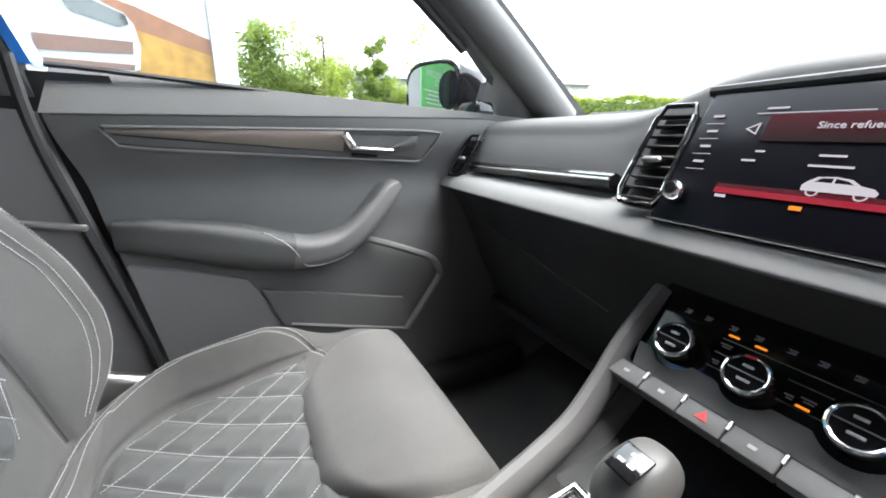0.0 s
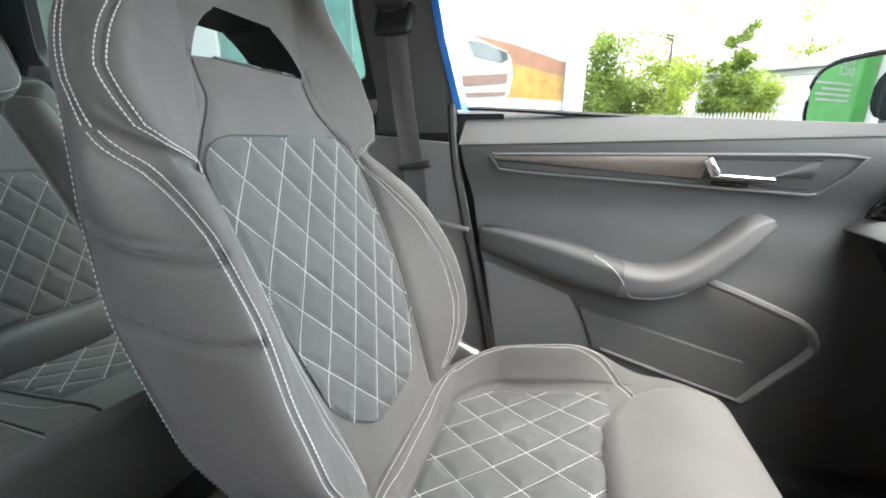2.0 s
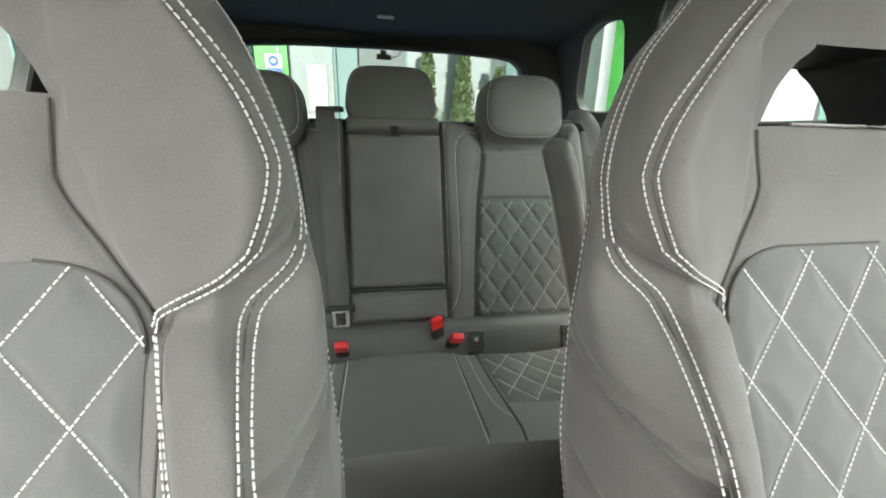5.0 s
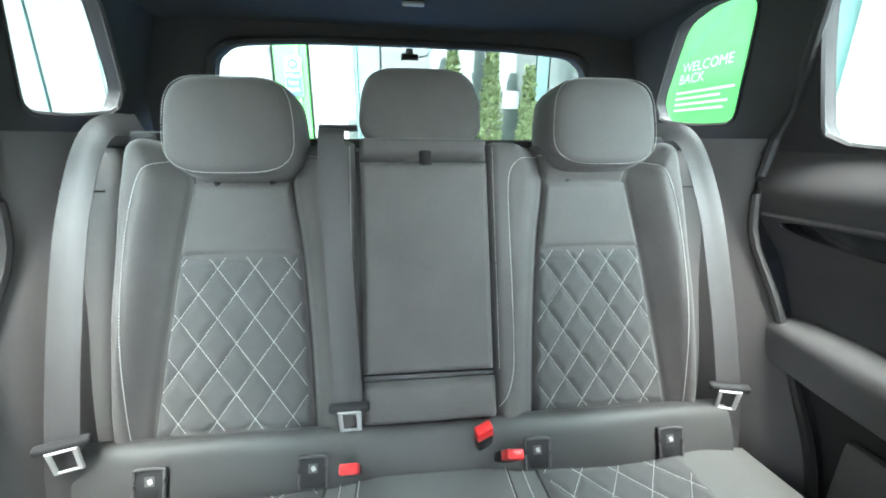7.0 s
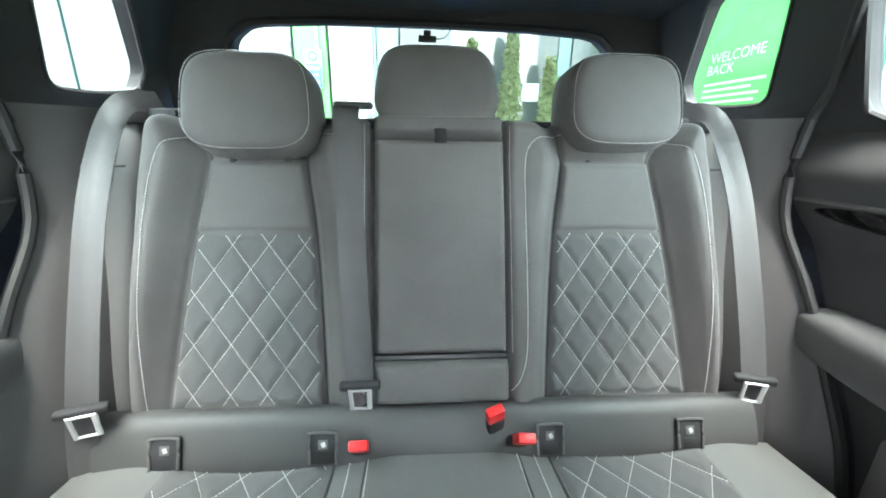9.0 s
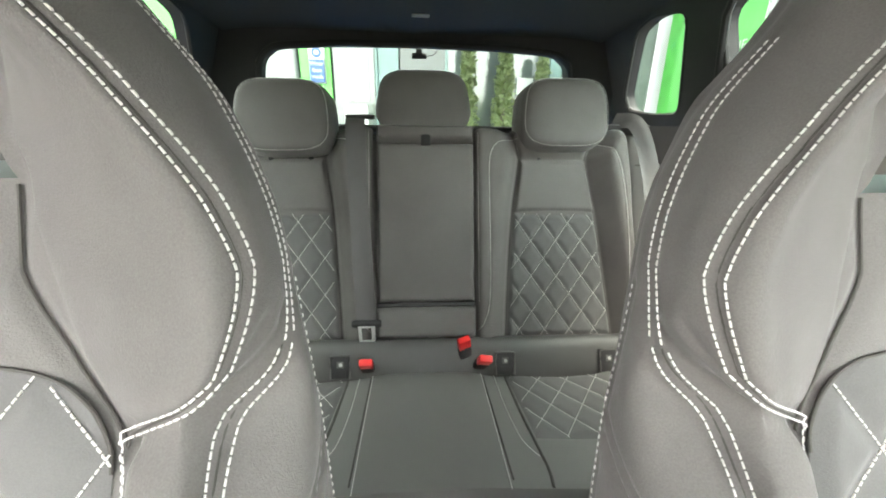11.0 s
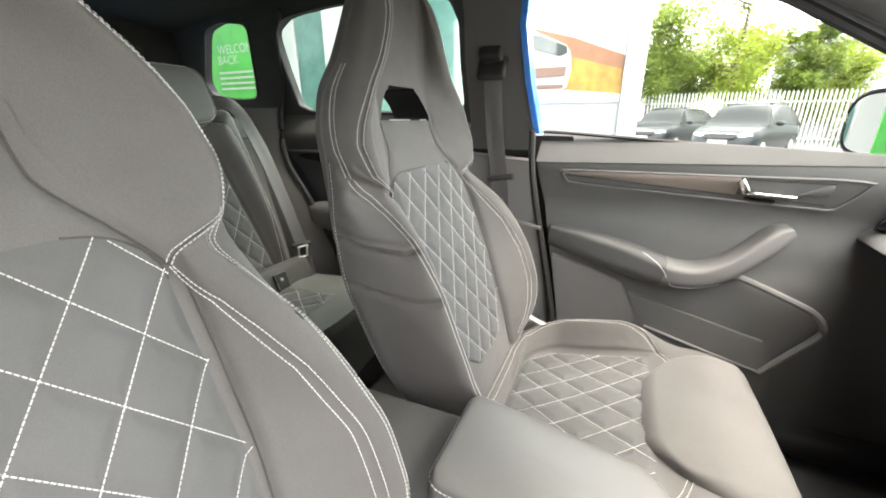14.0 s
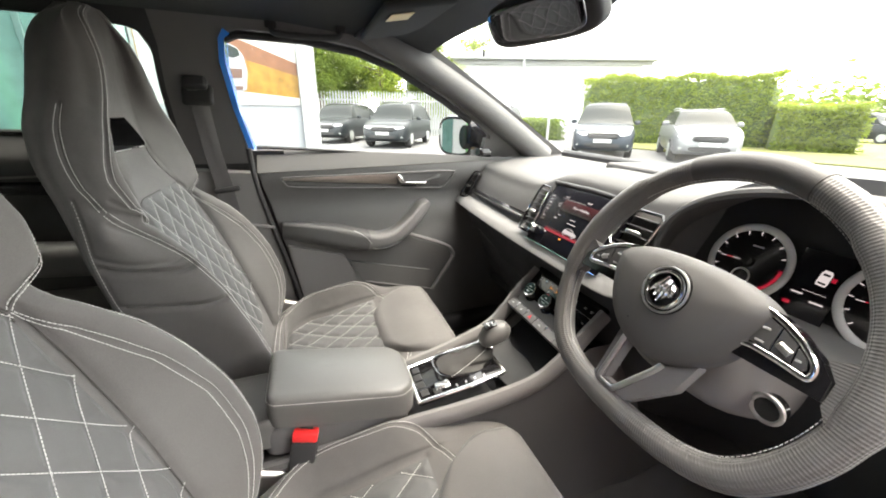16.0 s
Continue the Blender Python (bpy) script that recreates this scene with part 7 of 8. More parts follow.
part("camera_body", tube([(-0.024, 0, 0), (0.024, 0, 0)], 0.0085, 12), PLASTIC_D, dcam)
part("mount", rbox((0.02, 0.012, 0.020), 0.003, 2, pose(0, -0.004, 0.012)), PLASTIC_D, dcam)
part("cable", tube(spline([(-0.024, 0, 0), (-0.045, 0, 0.004), (-0.06, 0, 0.018), (-0.075, 0.005, 0.036)], 5), 0.0016, 6), RUBBER, dcam)


# ---- outside: yard, showroom, parked cars, fence, hedges, trees ----
ASPHALT = mat("asphalt", (0.075, 0.075, 0.077), 0.9, grain=0.6, scale=60, vary=0.2)
GRASS = mat("dry_grass", (0.085, 0.09, 0.017), 0.95, grain=1.0, scale=40, vary=0.35)


def leaf_mat(name, color):
    """Thin leaves that let part of the light through."""
    m = mat(name, color, 0.55, vary=0.35, scale=3, spec=0.3)
    n, l = m.node_tree.nodes, m.node_tree.links
    thin, mix = n.new("ShaderNodeBsdfTranslucent"), n.new("ShaderNodeMixShader")
    thin.inputs["Color"].default_value = (color[0] * 1.7, color[1] * 1.6, color[2], 1)
    mix.inputs[0].default_value = 0.5
    l.new(n["Principled BSDF"].outputs[0], mix.inputs[1])
    l.new(thin.outputs[0], mix.inputs[2])
    l.new(mix.outputs[0], n["Material Output"].inputs["Surface"])
    return m


LEAF = leaf_mat("green_leaves", (0.085, 0.125, 0.026))
LEAF_Y = leaf_mat("yellow_green_leaves", (0.125, 0.17, 0.029))
BARK = mat("bark", (0.08, 0.06, 0.045), 0.9, grain=0.8, scale=40, vary=0.25)
WHITE = mat("white_cladding", (0.33, 0.34, 0.335), 0.5, vary=0.05)
PALE = mat("pale_glazing", (0.045, 0.056, 0.053), 0.05, vary=0.3, coat=0.25, spec=0.5)
TEAL = mat("teal_frame", (0.06, 0.11, 0.105), 0.4, vary=0.08)
GREEN = mat("bright_green_panel", (0.05, 0.30, 0.04), 0.4, vary=0.06)
GREEN_L = mat("light_green_print", (0.12, 0.34, 0.12), 0.3, vary=0.06, coat=0.5)
SIGN_BLUE = mat("sign_blue", (0.006, 0.05, 0.20), 0.4, vary=0.04)
GREY_ROOF = mat("grey_roof_sheet", (0.30, 0.31, 0.31), 0.6, vary=0.1)
GALV = mat("galvanised_steel", (0.26, 0.275, 0.265), 0.55, 0.3, vary=0.12)
TYRE = mat("tyre", (0.02, 0.02, 0.02), 0.85, vary=0.1)
CARGLASS = mat("dark_car_glass", (0.025, 0.028, 0.028), 0.2, vary=0.05, spec=0.05)
tagged(part("ground", grid(lambda u, v: (-1500 + 3000 * u, -1500 + 3000 * v, 0.0), 8, 8), ASPHALT), "grey asphalt yard reaching the horizon", "ground", kind="structure")
verge = [(-14.5, 13.5), (-12.0, 12.8), (-9.0, 13.6), (-6.0, 14.6), (0, 15.5), (12, 17), (30, 24), (30, 80), (-30, 80), (-26, 25), (-17, 15.5)]
tagged(part("grass_verge", plate(verge, [], lambda x, y: (x, y, 0.05), (0, 0, -0.08)), GRASS, None), "strip of dry yellow-green grass behind the cars", "grass", kind="structure")


def leaves(count, place, size, seed, up=0.4):
    """Many small folded leaf sprays; place(random) gives the spot of each."""
    rng = random.Random(seed)
    verts, faces = [], []
    for _ in range(count):
        c = Vector(place(rng))
        d = Vector((rng.gauss(0, 1), rng.gauss(0, 1), rng.gauss(0, up))).normalized()
        n = Vector((rng.gauss(0, 1), rng.gauss(0, 1), rng.gauss(0.4, 1))).normalized()
        s = d.cross(n)
        if s.length < 0.05:
            continue
        s.normalize()
        w = size * rng.uniform(0.6, 1.4)
        i = len(verts)
        verts += [c - d * w, c - s * w * 0.42 + n * w * 0.12, c + d * w, c + s * w * 0.42 + n * w * 0.12]
        faces += [(i, i + 1, i + 2), (i, i + 2, i + 3)]
    return verts, faces


def tree(x, y, h, r, seed, material, label, base=0.0):
    t = thing("tree", label, "tree", (x, y, base), "trees by the fence")
    rng = random.Random(seed)
    part("trunk", tube([(0, 0, 0), (0.06, 0.04, h * 0.35), (0.0, 0.1, h * 0.7), (0.05, 0.05, h * 0.92)], [0.16, 0.13, 0.08, 0.03], 10), BARK, t)
    tips = []
    for k in range(13):
        a, z = rng.uniform(0, 6.28), h * rng.uniform(0.3, 0.85)
        ln = r * rng.uniform(0.55, 1.05) * (1.15 - 0.55 * z / h)
        tip = Vector((ln * math.cos(a), ln * math.sin(a), z + ln * rng.uniform(0.25, 0.7)))
        part("limb", tube([(0.02, 0.05, z), (tip.x * 0.5, tip.y * 0.5, z + (tip.z - z) * 0.35), tuple(tip)], [0.05, 0.035, 0.012], 6), BARK, t)
        tips.append(tip)
    tips.append(Vector((0, 0, h * 0.97)))
    spots = []
    for p in tips:
        for _ in range(5):
            spots.append((p * rng.uniform(0.6, 1.08) + Vector((rng.gauss(0, 0.25), rng.gauss(0, 0.25), rng.gauss(0, 0.2))), r * rng.uniform(0.16, 0.34)))

    def place(g):
        c, s = g.choice(spots)
        return c.x + g.gauss(0, s * 0.6), c.y + g.gauss(0, s * 0.6), max(c.z + g.gauss(0, s * 0.42), h * 0.16)
    tagged(part("crown", leaves(13000, place, 0.085, seed + 1), material, t, flat=True), kind="stuff")


for k, (x, y, h, r, m) in enumerate(((-23.2, 1.1, 7.7, 2.5, LEAF), (-24.9, 4.8, 8.0, 2.6, LEAF_Y), (-25.4, 7.9, 7.4, 1.4, LEAF), (-26.6, -0.9, 5.1, 2.0, LEAF_Y), (-27.1, 3.1, 5.1, 2.1, LEAF), (-27.7, 10.1, 4.8, 2.0, LEAF_Y), (-32.8, 6.2, 6.2, 2.5, LEAF), (-33.9, 14.7, 10.5, 2.7, LEAF_Y))):
    tree(x, y, h, r, 40 + 7 * k, m, "green deciduous tree standing behind the steel fence")


def hedge(name, a, b, width, height, seed, label, material, count):
    hd = thing(name, label, "hedge", (a[0], a[1], 0), "hedges")
    d = Vector((b[0] - a[0], b[1] - a[1], 0))
    ln = d.length
    d.normalize()
    s = Vector((-d.y, d.x, 0))
    rings = []
    for i in range(25):
        p = d * (ln * i / 24)
        hh, ww = height * (0.985 + 0.02 * math.sin(i * 1.7 + seed)), width * (0.42 + 0.03 * math.sin(i * 2.3))
        if i in (0, 24):
            hh, ww = hh * 0.8, ww * 0.6
        rings.append([p + s * (ww * c) + Vector((0, 0, z * hh)) for c, z in ((-1, 0), (-1.05, 0.5), (-0.95, 0.85), (-0.6, 0.95), (0, 0.97), (0.6, 0.95), (0.95, 0.85), (1.05, 0.5), (1, 0))])
    part("inner_growth", loft(rings), mat("hedge_core", (0.06, 0.09, 0.018), 0.9, vary=0.3), hd)

    def place(g):
        t, f = g.uniform(-0.01, 1.01), g.random()
        lump = 1 + 0.03 * math.sin(t * ln * 1.9 + seed) + 0.012 * math.sin(t * ln * 7.3)
        if f < 0.35:
            c, z = g.uniform(-0.5, 0.5), 1.0
        else:
            c, z = (0.5 if g.random() < 0.5 else -0.5), g.uniform(0.02, 1.0)
        rnd = max(0, z - 0.8) * 0.5
        p = d * (ln * t) + s * (width * c * lump * (1 - rnd)) + Vector((0, 0, z * height * lump * (1 - 0.2 * max(0, abs(c) - 0.4) * (z > 0.95))))
        return p + Vector((g.gauss(0, 0.05), g.gauss(0, 0.05), g.gauss(0, 0.05)))
    tagged(part("foliage", leaves(count, place, 0.085, seed), material, hd, flat=True), kind="stuff")


hedge("clipped_hedge", (-17.2, 14.2), (-11.4, 19.6), 1.8, 3.0, 5, "tall clipped green hedge behind the parked cars", LEAF_Y, 15000)
hedge("round_shrub", (-10.6, 18.6), (-8.6, 20.2), 1.9, 1.75, 9, "rounded light green shrub on the grass", LEAF_Y, 6000)
hedge("clipped_hedge", (-12.0, 34.0), (4.0, 33.0), 2.4, 3.0, 14, "long green hedge beyond the grass", LEAF_Y, 12000)
hedge("fence_hedge", (-24.4, 9.5), (-17.5, 13.0), 1.0, 1.0, 21, "low green bushes along the fence", LEAF, 5000)
far = thing("distant_woods", "dark green woods in the distance", "woods", (-40, 60, 0))
tagged(part("tree_line", leaves(7000, lambda g: (g.uniform(-14, 30), g.gauss(0, 3), abs(g.gauss(0, 2.2)) + 0.8 * math.sin(g.uniform(0, 6))), 0.5, 77), LEAF, far, flat=True), kind="stuff")

# plain unseen wall, added by the open driver's door to block and warm light
tagged(part("shade_wall", joined(rbox((0.2, 2.5, 2.8), 0.02, 1, pose(2.2, -0.05, 1.40)), rbox((0.26, 2.6, 0.10), 0.02, 1, pose(2.2, -0.05, 2.85))), mat("shade_wall_tone", (0.15, 0.108, 0.095), 0.9, grain=0.5, scale=80, vary=0.2)), "unseen plain dark red-brown wall added to block and warm side light", "wall", kind="structure")

# palisade fence
fence = thing("palisade_fence", "galvanised steel palisade fence behind the cars", "fence", (-22.4, -4.0, 0))
fd = Vector((1.5, 17.5, 0))
pale_mesh = None
for i in range(118):
    p = fd * (i / 117)
    if pale_mesh is None:
        first = part("pale", plate([(-0.035, 0.05), (0.035, 0.05), (0.035, 2.26), (0.0, 2.38), (-0.035, 2.26)], [], lambda a, b: (0, a, b), (0.02, 0, 0)), GALV, fence)
        pale_mesh = first.data
    else:
        ob = new("pale", pale_mesh)
        ob.parent = fence
        ob.location = p
for z in (0.4, 1.9):
    part("rail", tube([Vector((-0.03, 0, z)), fd + Vector((-0.03, 0, z))], 0.03, 4), GALV, fence)

# white building beyond the fence
shed = thing("white_warehouse", "white warehouse with a grey overhanging roof edge", "building", (-31, 14, 0))
part("wall", plate([(0, 0), (18, 0), (18, 5.0), (0, 5.0)], [], lambda a, b: (a * 0.36, a * 0.93 - 6, b), (-0.3, 0, 0)), WHITE, shed)
part("roof_edge", rbox((1.2, 19.5, 0.5), 0.05, 1, pose(3.4, 2.6, 5.4, 0, 0, -21)), GREY_ROOF, shed)
part("roof_edge_shadow_gap", rbox((0.5, 19.0, 0.3), 0.02, 1, pose(3.2, 2.6, 5.0, 0, 0, -21)), GREY_ROOF, shed)
for k in range(5):
    part("wall_panel_line", rbox((0.02, 0.03, 5.0), 0.005, 1, pose(0.36 * (2 + 3.4 * k) + 0.03, 0.93 * (2 + 3.4 * k) - 6, 2.5)), GREY_ROOF, shed)
part("band", rbox((0.04, 18.2, 0.12), 0.01, 1, pose(3.3, 2.4, 2.9, 0, 0, -21)), GREY_ROOF, shed)
part("shutter", rbox((0.05, 3.4, 2.6), 0.02, 1, pose(5.0, 6.6, 1.3, 0, 0, -21)), mat("grey_shutter", (0.45, 0.47, 0.48), 0.5, vary=0.08), shed)
for x, y, h in ((-17.6, 10.6, 4.6), (-13.5, 9.6, 2.2)):
    lamp = thing("street_lamp" if h > 3 else "white_post", "slim grey lamp post by the yard" if h > 3 else "thin white post beside the parked cars", "post", (x, y, 0))
    part("pole", tube([(0, 0, 0), (0, 0, h)], [0.06, 0.04], 8), GALV if h > 3 else WHITE, lamp)
    if h > 3:
        part("lamp_head", rbox((0.5, 0.16, 0.08), 0.03, 2, pose(0.2, 0, h)), GREY_ROOF, lamp)


# parked cars
def parked_car(x, y, heading, paint, label, length=4.4, width=1.84, height=1.62, silver=False):
    c = thing("parked_car", label, "car", (x, y, 0), "parked cars")
    c.rotation_euler = (0, 0, heading)
    L = length / 2
    top = [(-L, 0.78), (-L + 0.10, 0.95), (-L + 0.35, 1.03), (L - 1.35, 1.06), (L - 0.95, 1.02), (L - 0.35, 0.90), (L - 0.08, 0.72), (L, 0.55)]
    low = [(-L, 0.42), (-L + 0.2, 0.28), (L - 0.25, 0.24), (L, 0.36)]
    wid = [(-L, 0.70), (-L + 0.25, 0.88), (0, 0.92), (L - 0.55, 0.90), (L - 0.15, 0.80), (L, 0.60)]
    rings = []
    for i in range(31):
        t = -L + length * i / 30
        a, b, w = smooth(top, t), smooth(low, t), smooth(wid, t) * width / 1.84
        rings.append([Vector((px * w, t, b + (a - b) * pz)) for px, pz in ((-0.9, 0), (-1, 0.15), (-1.0, 0.55), (-0.985, 0.80), (-0.93, 0.96), (-0.7, 1.0), (0, 1.03), (0.7, 1.0), (0.93, 0.96), (0.985, 0.80), (1.0, 0.55), (1, 0.15), (0.9, 0))])
    part("body", loft(rings), paint, c)
    roof_t = [(-L + 0.12, 0.02), (-L + 0.55, 0.80), (-L + 1.1, 0.97), (0.1, 1.0), (0.55, 0.93), (L - 1.05, 0.05), (L - 0.95, 0.0)]
    rings, caps = [], []
    for i in range(25):
        t = -L + 0.12 + (length - 1.10) * i / 24
        k = max(smooth(roof_t, t), 0.02)
        z = 1.0 + (height - 1.0) * k
        w = (0.86 - 0.20 * k) * width / 1.84
        rings.append([Vector((px * w, t, zz)) for px, zz in ((-0.98 / (0.86 - 0.2 * k) * 0.84, 0.98), (-1, 1.0 + (z - 1.0) * 0.9), (-0.86, z), (0, z + 0.02), (0.86, z), (1, 1.0 + (z - 1.0) * 0.9), (0.98 / (0.86 - 0.2 * k) * 0.84, 0.98))])
        if -L + 0.75 < t < 0.35:
            caps.append([Vector((px * w, t, zz)) for px, zz in ((-1.005, 1.0 + (z - 1.0) * 0.88), (-0.87, z + 0.008), (0, z + 0.03), (0.87, z + 0.008), (1.005, 1.0 + (z - 1.0) * 0.88))])
    part("windows", loft(rings), CARGLASS, c, "dark car windows")
    part("roof", loft(caps, ring_closed=False, caps=False), paint, c)
    for s in (1, -1):
        part("roof_rail", tube([(s * 0.58, -L + 0.8, height + 0.03), (s * 0.6, -0.4, height + 0.05), (s * 0.58, 0.3, height + 0.02)], 0.018, 6), GALV if silver else RUBBER, c)
        part("door_mirror", pillow((0.2, 0.12, 0.14), pose(s * 1.0, 0.62, 1.08), 3, 6), paint, c)
        part("headlamp", pillow((0.36, 0.14, 0.12), pose(s * 0.62, L - 0.17, 0.74, 0, 0, -s * 22), 3, 6), mat("headlamp_glass", (0.6, 0.62, 0.63), 0.1, vary=0.05, coat=1.0), c)
        part("fog_lamp", pillow((0.20, 0.08, 0.09), pose(s * 0.66, L - 0.10, 0.42, 0, 0, -s * 20), 3, 6), GALV, c)
        for t in (-L + 0.85, L - 0.88):
            w = part("wheel", tube([(s * 0.90, t, 0.34), (s * 0.84, t, 0.34), (s * 0.70, t, 0.34)], [0.31, 0.34, 0.33], 20, 1, (0, 0, 1)), TYRE, c)
            part("rim", tube([(s * 0.915, t, 0.34), (s * 0.88, t, 0.34)], [0.20, 0.225], 16, 1, (0, 0, 1)), GALV, w)
    part("grille", moved(pillow((0.86, 0.08, 0.17), None, 4, 6), pose(0, L - 0.045, 0.70, 12)), RUBBER, c)
    part("grille_edge", tube([(-0.44, L - 0.03, 0.79), (0, L + 0.0, 0.80), (0.44, L - 0.03, 0.79)], 0.015, 6), CHROME, c)
    part("air_intake", moved(pillow((1.1, 0.06, 0.14), None, 4, 6), pose(0, L - 0.02, 0.42)), RUBBER, c)
    part("number_plate", rbox((0.52, 0.02, 0.115), 0.005, 1, pose(0, L + 0.015, 0.55)), WHITE, c, "plain white number plate")
    return c


DARK_PAINT = mat("dark_car_paint", (0.016, 0.019, 0.021), 0.35, 0.1, vary=0.05, coat=0.06, spec=0.2)
GREY_PAINT = mat("grey_blue_paint", (0.020, 0.026, 0.034), 0.35, 0.1, vary=0.05, coat=0.06, spec=0.2)
SILVER = mat("silver_paint", (0.13, 0.134, 0.138), 0.4, 0.2, vary=0.05, coat=0.2)


def head(nx, ny):
    return math.atan2(-nx, ny)


parked_car(-18.6, 1.9, head(0.86, -0.5), DARK_PAINT, "dark grey family car parked by the fence")
parked_car(-15.9, 3.9, head(0.86, -0.5), DARK_PAINT, "black family car parked by the fence", height=1.66)
parked_car(-13.6, 7.2, head(0.8, -0.6), SILVER, "light silver car parked by the fence", silver=True)
parked_car(-10.9, 10.2, head(0.755, -0.656), GREY_PAINT, "dark blue-grey off-road car facing the yard", 4.6, 1.86, 1.68)
parked_car(-9.0, 12.3, head(0.75, -0.66), SILVER, "silver hatchback parked beside the hedge", 4.5, 1.80, 1.50, True)
van = thing("white_van", "white van far beyond the hedge", "van", (-20.5, 37.0, 0))
part("van_body", pillow((2.0, 4.8, 2.3), pose(0, 0, 1.15, 0, 0, 40), 6, 8), WHITE, van)
part("van_window", rbox((1.5, 0.1, 0.6), 0.05, 2, pose(1.6, -1.9, 1.9, 0, 0, 40)), CARGLASS, van)
parked_car(-13.0, 30.0, head(1, 0), DARK_PAINT, "dark car far off beyond the grass")

# showroom: glazed front along the passenger side, with posters
show = thing("showroom", "white showroom front with printed posters and green welcome panel", "building", (-3.2, -2.4, 0))


def on_side(y0, y1, z0, z1, material, name, lift=0.0, label=""):
    return part(name, rbox((0.04, abs(y1 - y0), z1 - z0), 0.004, 1, pose(lift, (y0 + y1) / 2 + 2.4, (z0 + z1) / 2)), material, show, label)


part("wall", rbox((0.25, 6.6, 4.6), 0.01, 1, pose(-0.16, -0.7, 2.3)), WHITE, show)
on_side(-1.08, 0.12, 0.5, 3.6, WHITE, "poster_board", 0.0, "white poster board")


def flat_side(points, material, name, lift):
    return part(name, plate(points, [], lambda y, z: (0.022 + lift, y + 2.4, z), (0.004, 0, 0)), material, show)


CREAM, ORANGE, GOLD, BROWN = mat("poster_cream", (0.46, 0.455, 0.41), 0.4, vary=0.08), mat("poster_orange", (0.17, 0.075, 0.035), 0.4, vary=0.25, scale=12), mat("poster_gold", (0.26, 0.145, 0.022), 0.4, vary=0.35, scale=16), mat("poster_brown", (0.13, 0.075, 0.055), 0.4, vary=0.2)
flat_side([(-1.05, 1.36), (0.11, 1.36), (0.11, 3.4), (-1.05, 3.4)], CREAM, "poster_sky", 0.0)
flat_side([(-1.05, 2.05), (-0.90, 2.0), (-0.283, 1.83), (0.11, 1.68), (0.11, 1.58), (-0.28, 1.69), (-1.05, 2.0)], ORANGE, "poster_hills", 0.006)
flat_side([(-1.05, 2.0), (-0.28, 1.69), (0.11, 1.58), (0.11, 1.39), (-0.30, 1.43), (-1.05, 1.46)], GOLD, "poster_field", 0.006)
flat_side([(-1.05, 1.34), (0.11, 1.34), (0.11, 1.40), (-0.30, 1.44), (-1.05, 1.47)], CREAM, "poster_foreground", 0.010)
flat_side([(-1.04, 1.42), (-0.37, 1.43), (-0.31, 1.46), (-0.285, 1.60), (-0.30, 1.72), (-0.34, 1.78), (-0.60, 1.90), (-0.9, 2.1), (-1.04, 2.12)], WHITE, "poster_car", 0.014)
flat_side([(-0.66, 1.88), (-0.60, 1.76), (-0.38, 1.70), (-0.325, 1.72), (-0.335, 1.77), (-0.55, 1.86)], PALE, "poster_car_window", 0.020)
flat_side([(-0.80, 1.53), (-0.33, 1.55), (-0.32, 1.62), (-0.80, 1.62)], BROWN, "poster_car_grille", 0.020)
flat_side([(-0.80, 1.45), (-0.34, 1.455), (-0.33, 1.485), (-0.80, 1.49)], BROWN, "poster_car_bumper", 0.020)
on_side(0.115, 0.26, 0.0, 3.8, WHITE, "corner_post", 0.05)
SIDE_GLASS = mat("teal_shop_glass", (0.075, 0.15, 0.135), 0.05, vary=0.3, coat=1.0, spec=0.8)
on_side(-2.35, -1.09, 0.0, 3.8, SIDE_GLASS, "glazing", 0.0)
on_side(-1.74, -1.70, 0.0, 3.8, TEAL, "mullion", 0.02)
on_side(-2.78, -2.36, 0.0, 3.8, WHITE, "white_column", 0.06)
on_side(-3.2, -2.80, 0.0, 3.8, SIDE_GLASS, "glazing", 0.0)
on_side(-3.64, -3.22, 0.0, 3.8, WHITE, "white_panel", 0.01)
PANEL = mat("glazed_green_print", (0.06, 0.32, 0.06), 0.35, vary=0.25, scale=1.5, coat=1.0)
PANEL.node_tree.nodes["Principled BSDF"].inputs["Coat IOR"].default_value = 1.75
on_side(-5.0, -3.64, 0.3, 3.2, PANEL, "welcome_panel", 0.02, "bright green panel with white welcome lettering")
SW = Matrix.Translation((0.046, 0, 0)) @ Matrix(((0, 0, 1, 0), (1, 0, 0, 0), (0, 1, 0, 0), (0, 0, 0, 1)))
text("WELCOME", 0.135, WHITE, SW @ pose(-4.10 + 2.4, 2.0, 0), show, "welcome_words")
text("BACK", 0.135, WHITE, SW @ pose(-4.275 + 2.4, 1.885, 0), show, "welcome_words")
for k, w in enumerate((0.75, 0.6, 0.7, 0.66)):
    flat_side([(-4.45, 1.74 - 0.06 * k), (-4.45 + w, 1.74 - 0.06 * k), (-4.45 + w, 1.762 - 0.06 * k), (-4.45, 1.762 - 0.06 * k)], WHITE, "small_print_bar", 0.03)

CLAD = mat("grey_cladding", (0.066, 0.071, 0.069), 0.5, vary=0.06)
# showroom: entrance front behind the car
ent = thing("showroom", "glazed showroom entrance with bright green posts", "building", (0, -5.1, 0))


def on_back(x0, x1, z0, z1, material, name, lift=0.0, label=""):
    return part(name, rbox((abs(x1 - x0), 0.05, z1 - z0), 0.004, 1, pose((x0 + x1) / 2, lift, (z0 + z1) / 2)), material, ent, label)


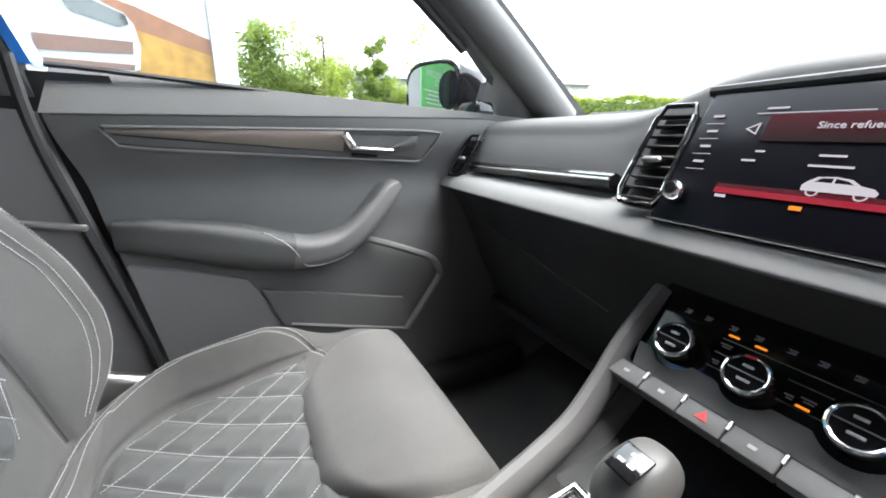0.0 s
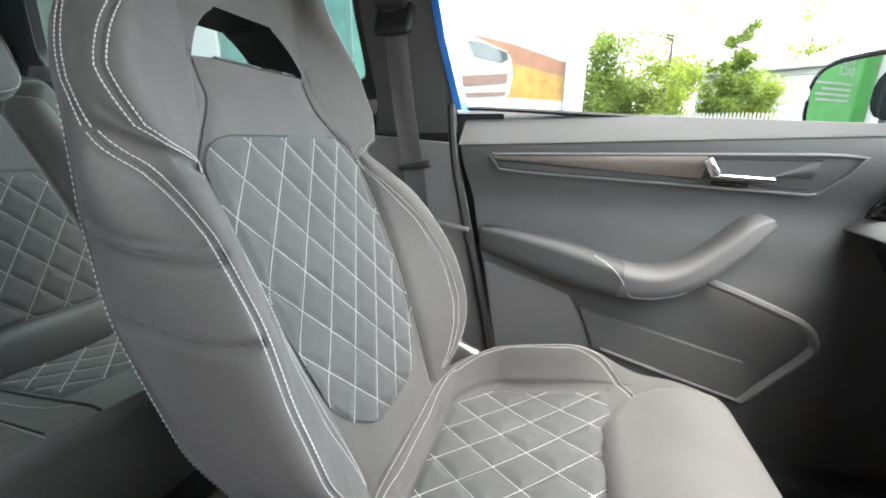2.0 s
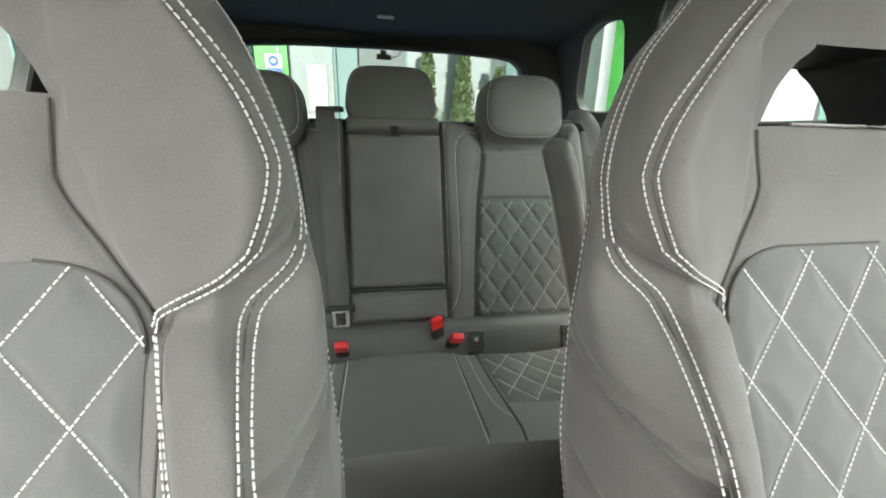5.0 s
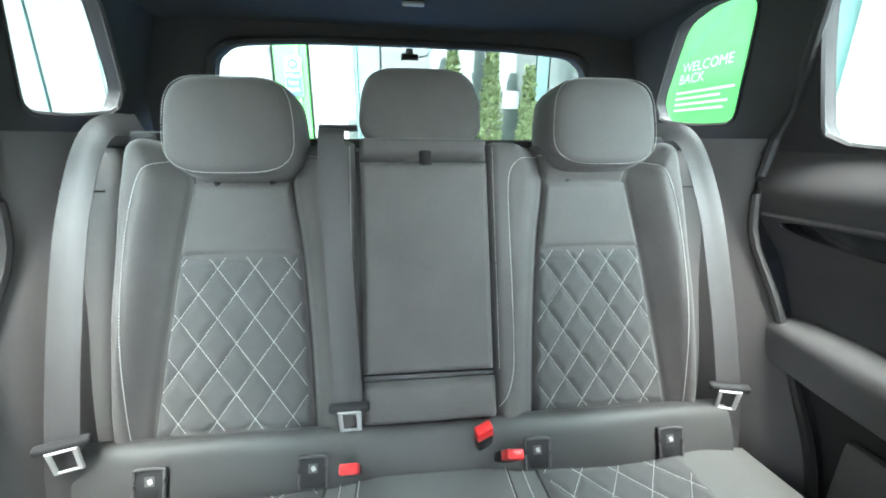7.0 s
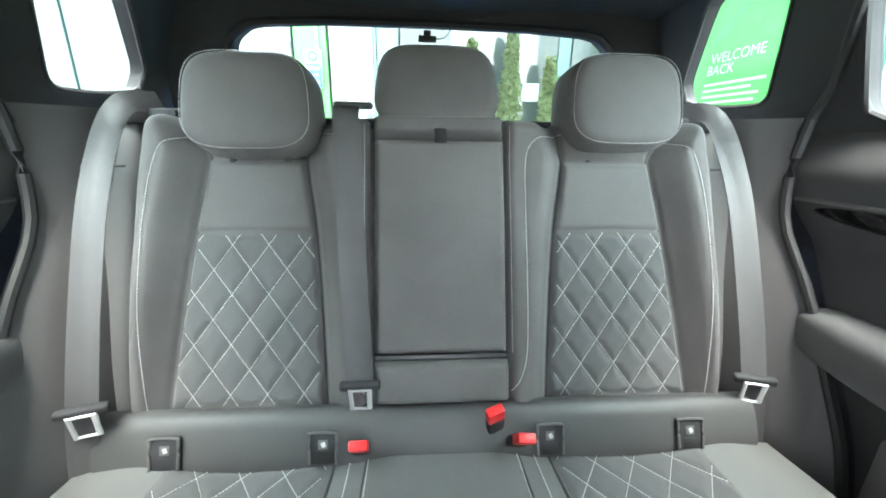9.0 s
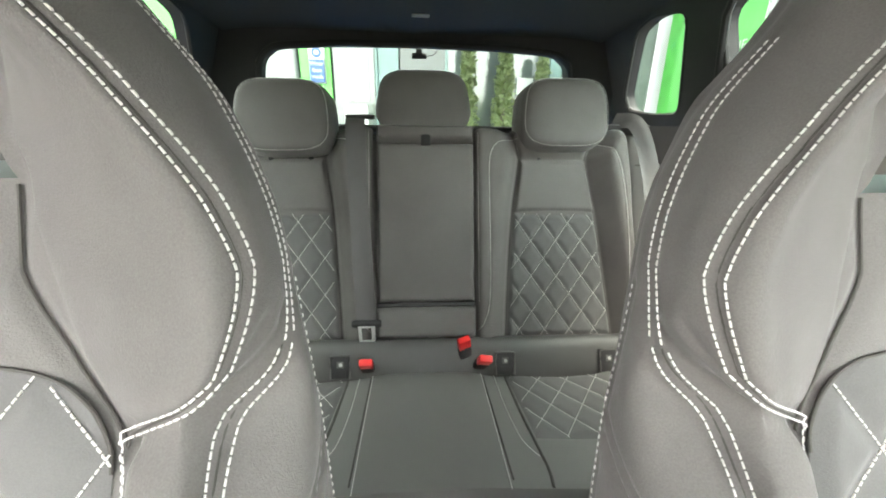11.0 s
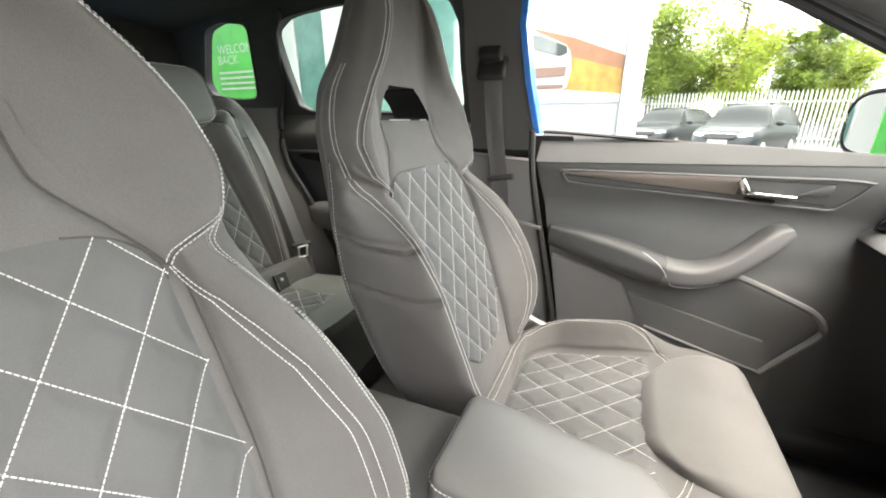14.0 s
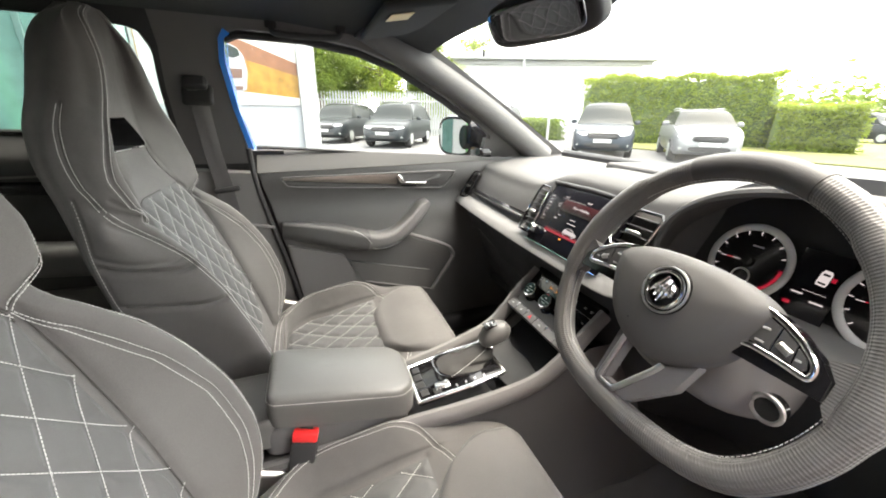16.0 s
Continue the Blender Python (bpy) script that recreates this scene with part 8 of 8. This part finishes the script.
part("wall", rbox((9.0, 0.3, 4.6), 0.01, 1, pose(1.4, -0.2, 2.3)), CLAD, ent)
# Unseen flat roof, added to keep sky light off the entrance.
part("shade_roof", rbox((9.4, 2.9, 0.28), 0.03, 1, pose(1.4, 1.35, 4.35)), CLAD, ent, "unseen flat roof added to shade the entrance")
on_back(0.92, 1.27, 0.0, 4.2, GREEN, "green_post", 0.08, "bright green entrance post")
on_back(1.00, 1.03, 0.0, 4.2, GREEN_L, "post_rib", 0.11)
board = on_back(0.975, 1.155, 1.68, 2.08, WHITE, "notice_board", 0.13, "blue and white face mask notice")
on_back(0.985, 1.145, 1.69, 1.93, SIGN_BLUE, "notice_blue", 0.16)
part("notice_disc", moved(tube([(0, 0, 0), (0, 0.01, 0)], 0.055, 24, 1, (0, 0, 1)), pose(1.065, 0.155, 2.005)), SIGN_BLUE, ent)
part("notice_face", moved(tube([(0, 0, 0), (0, 0.006, 0)], 0.028, 16, 0.8, (0, 0, 1)), pose(1.065, 0.167, 2.005)), WHITE, ent)
BK = Matrix.Translation((0, 0.19, 0)) @ Matrix(((-1, 0, 0, 0), (0, 0, 1, 0), (0, 1, 0, 0), (0, 0, 0, 1)))
for k, wd in enumerate(("Wear", "face", "mask")):
    text(wd, 0.066, WHITE, BK @ pose(-1.065, 1.885 - 0.068 * k, 0), ent, "notice_words")
for x0, x1, m, name in ((1.30, 2.5, PALE, "glazing"), (0.42, 0.90, PALE, "glazing"), (0.14, 0.38, TEAL, "teal_post"), (-0.42, 0.12, CLAD, "white_panel"), (-1.70, -0.44, PALE, "glazing"), (-1.86, -1.71, TEAL, "teal_post"), (-3.0, -1.88, PALE, "glazing"), (2.55, 2.95, GREEN, "green_post"), (3.0, 3.55, CLAD, "white_panel"), (3.6, 4.25, CLAD, "white_panel"), (4.3, 5.2, CLAD, "white_panel")):
    on_back(x0, x1, 0.0, 4.0, m, name, 0.05 if m is not GREEN else 0.08)
for x in (2.97, 3.575, 4.275, 0.40, -0.43):
    on_back(x - 0.015, x + 0.015, 0.0, 4.0, TEAL, "mullion", 0.07)
on_back(0.50, 0.72, 1.5, 2.0, WHITE, "notice_sheet", 0.08)
on_back(0.52, 0.80, 0.9, 1.45, WHITE, "notice_sheet", 0.08)
on_back(-1.5, -1.3, 1.6, 1.8, WHITE, "notice_sheet", 0.08)

# Needles are paled and greyed to paint in the haze of the glass.
NEEDLES = leaf_mat("hazy_needles", (0.13, 0.165, 0.085))
# slim trees placed before the entrance glazing in place of reflections in it
for k, (x, h) in enumerate(((-0.65, 2.15), (-1.08, 2.3), (-1.52, 2.0))):
    con_tree = thing("reflection_tree", "slim green tree standing in for one reflected in the entrance glazing", "tree", (x, -4.72, 0), "conifers by the entrance")
    part("trunk", tube([(0, 0, 0), (0.01, 0, h * 0.6), (0, 0, h * 0.95)], [0.035, 0.025, 0.008], 8), BARK, con_tree)

    def needle_spot(g, h=h):
        t = g.random() ** 0.8
        a, w = g.uniform(0, 6.28), (0.05 + 0.17 * (1 - t)) * g.uniform(0.3, 1.1)
        return w * math.cos(a), w * math.sin(a), h * (0.14 + 0.86 * t) + 0.04 * math.sin(5 * a)
    tagged(part("crown", leaves(2600, needle_spot, 0.035, 300 + k, 0.9), NEEDLES, con_tree, flat=True), kind="stuff")
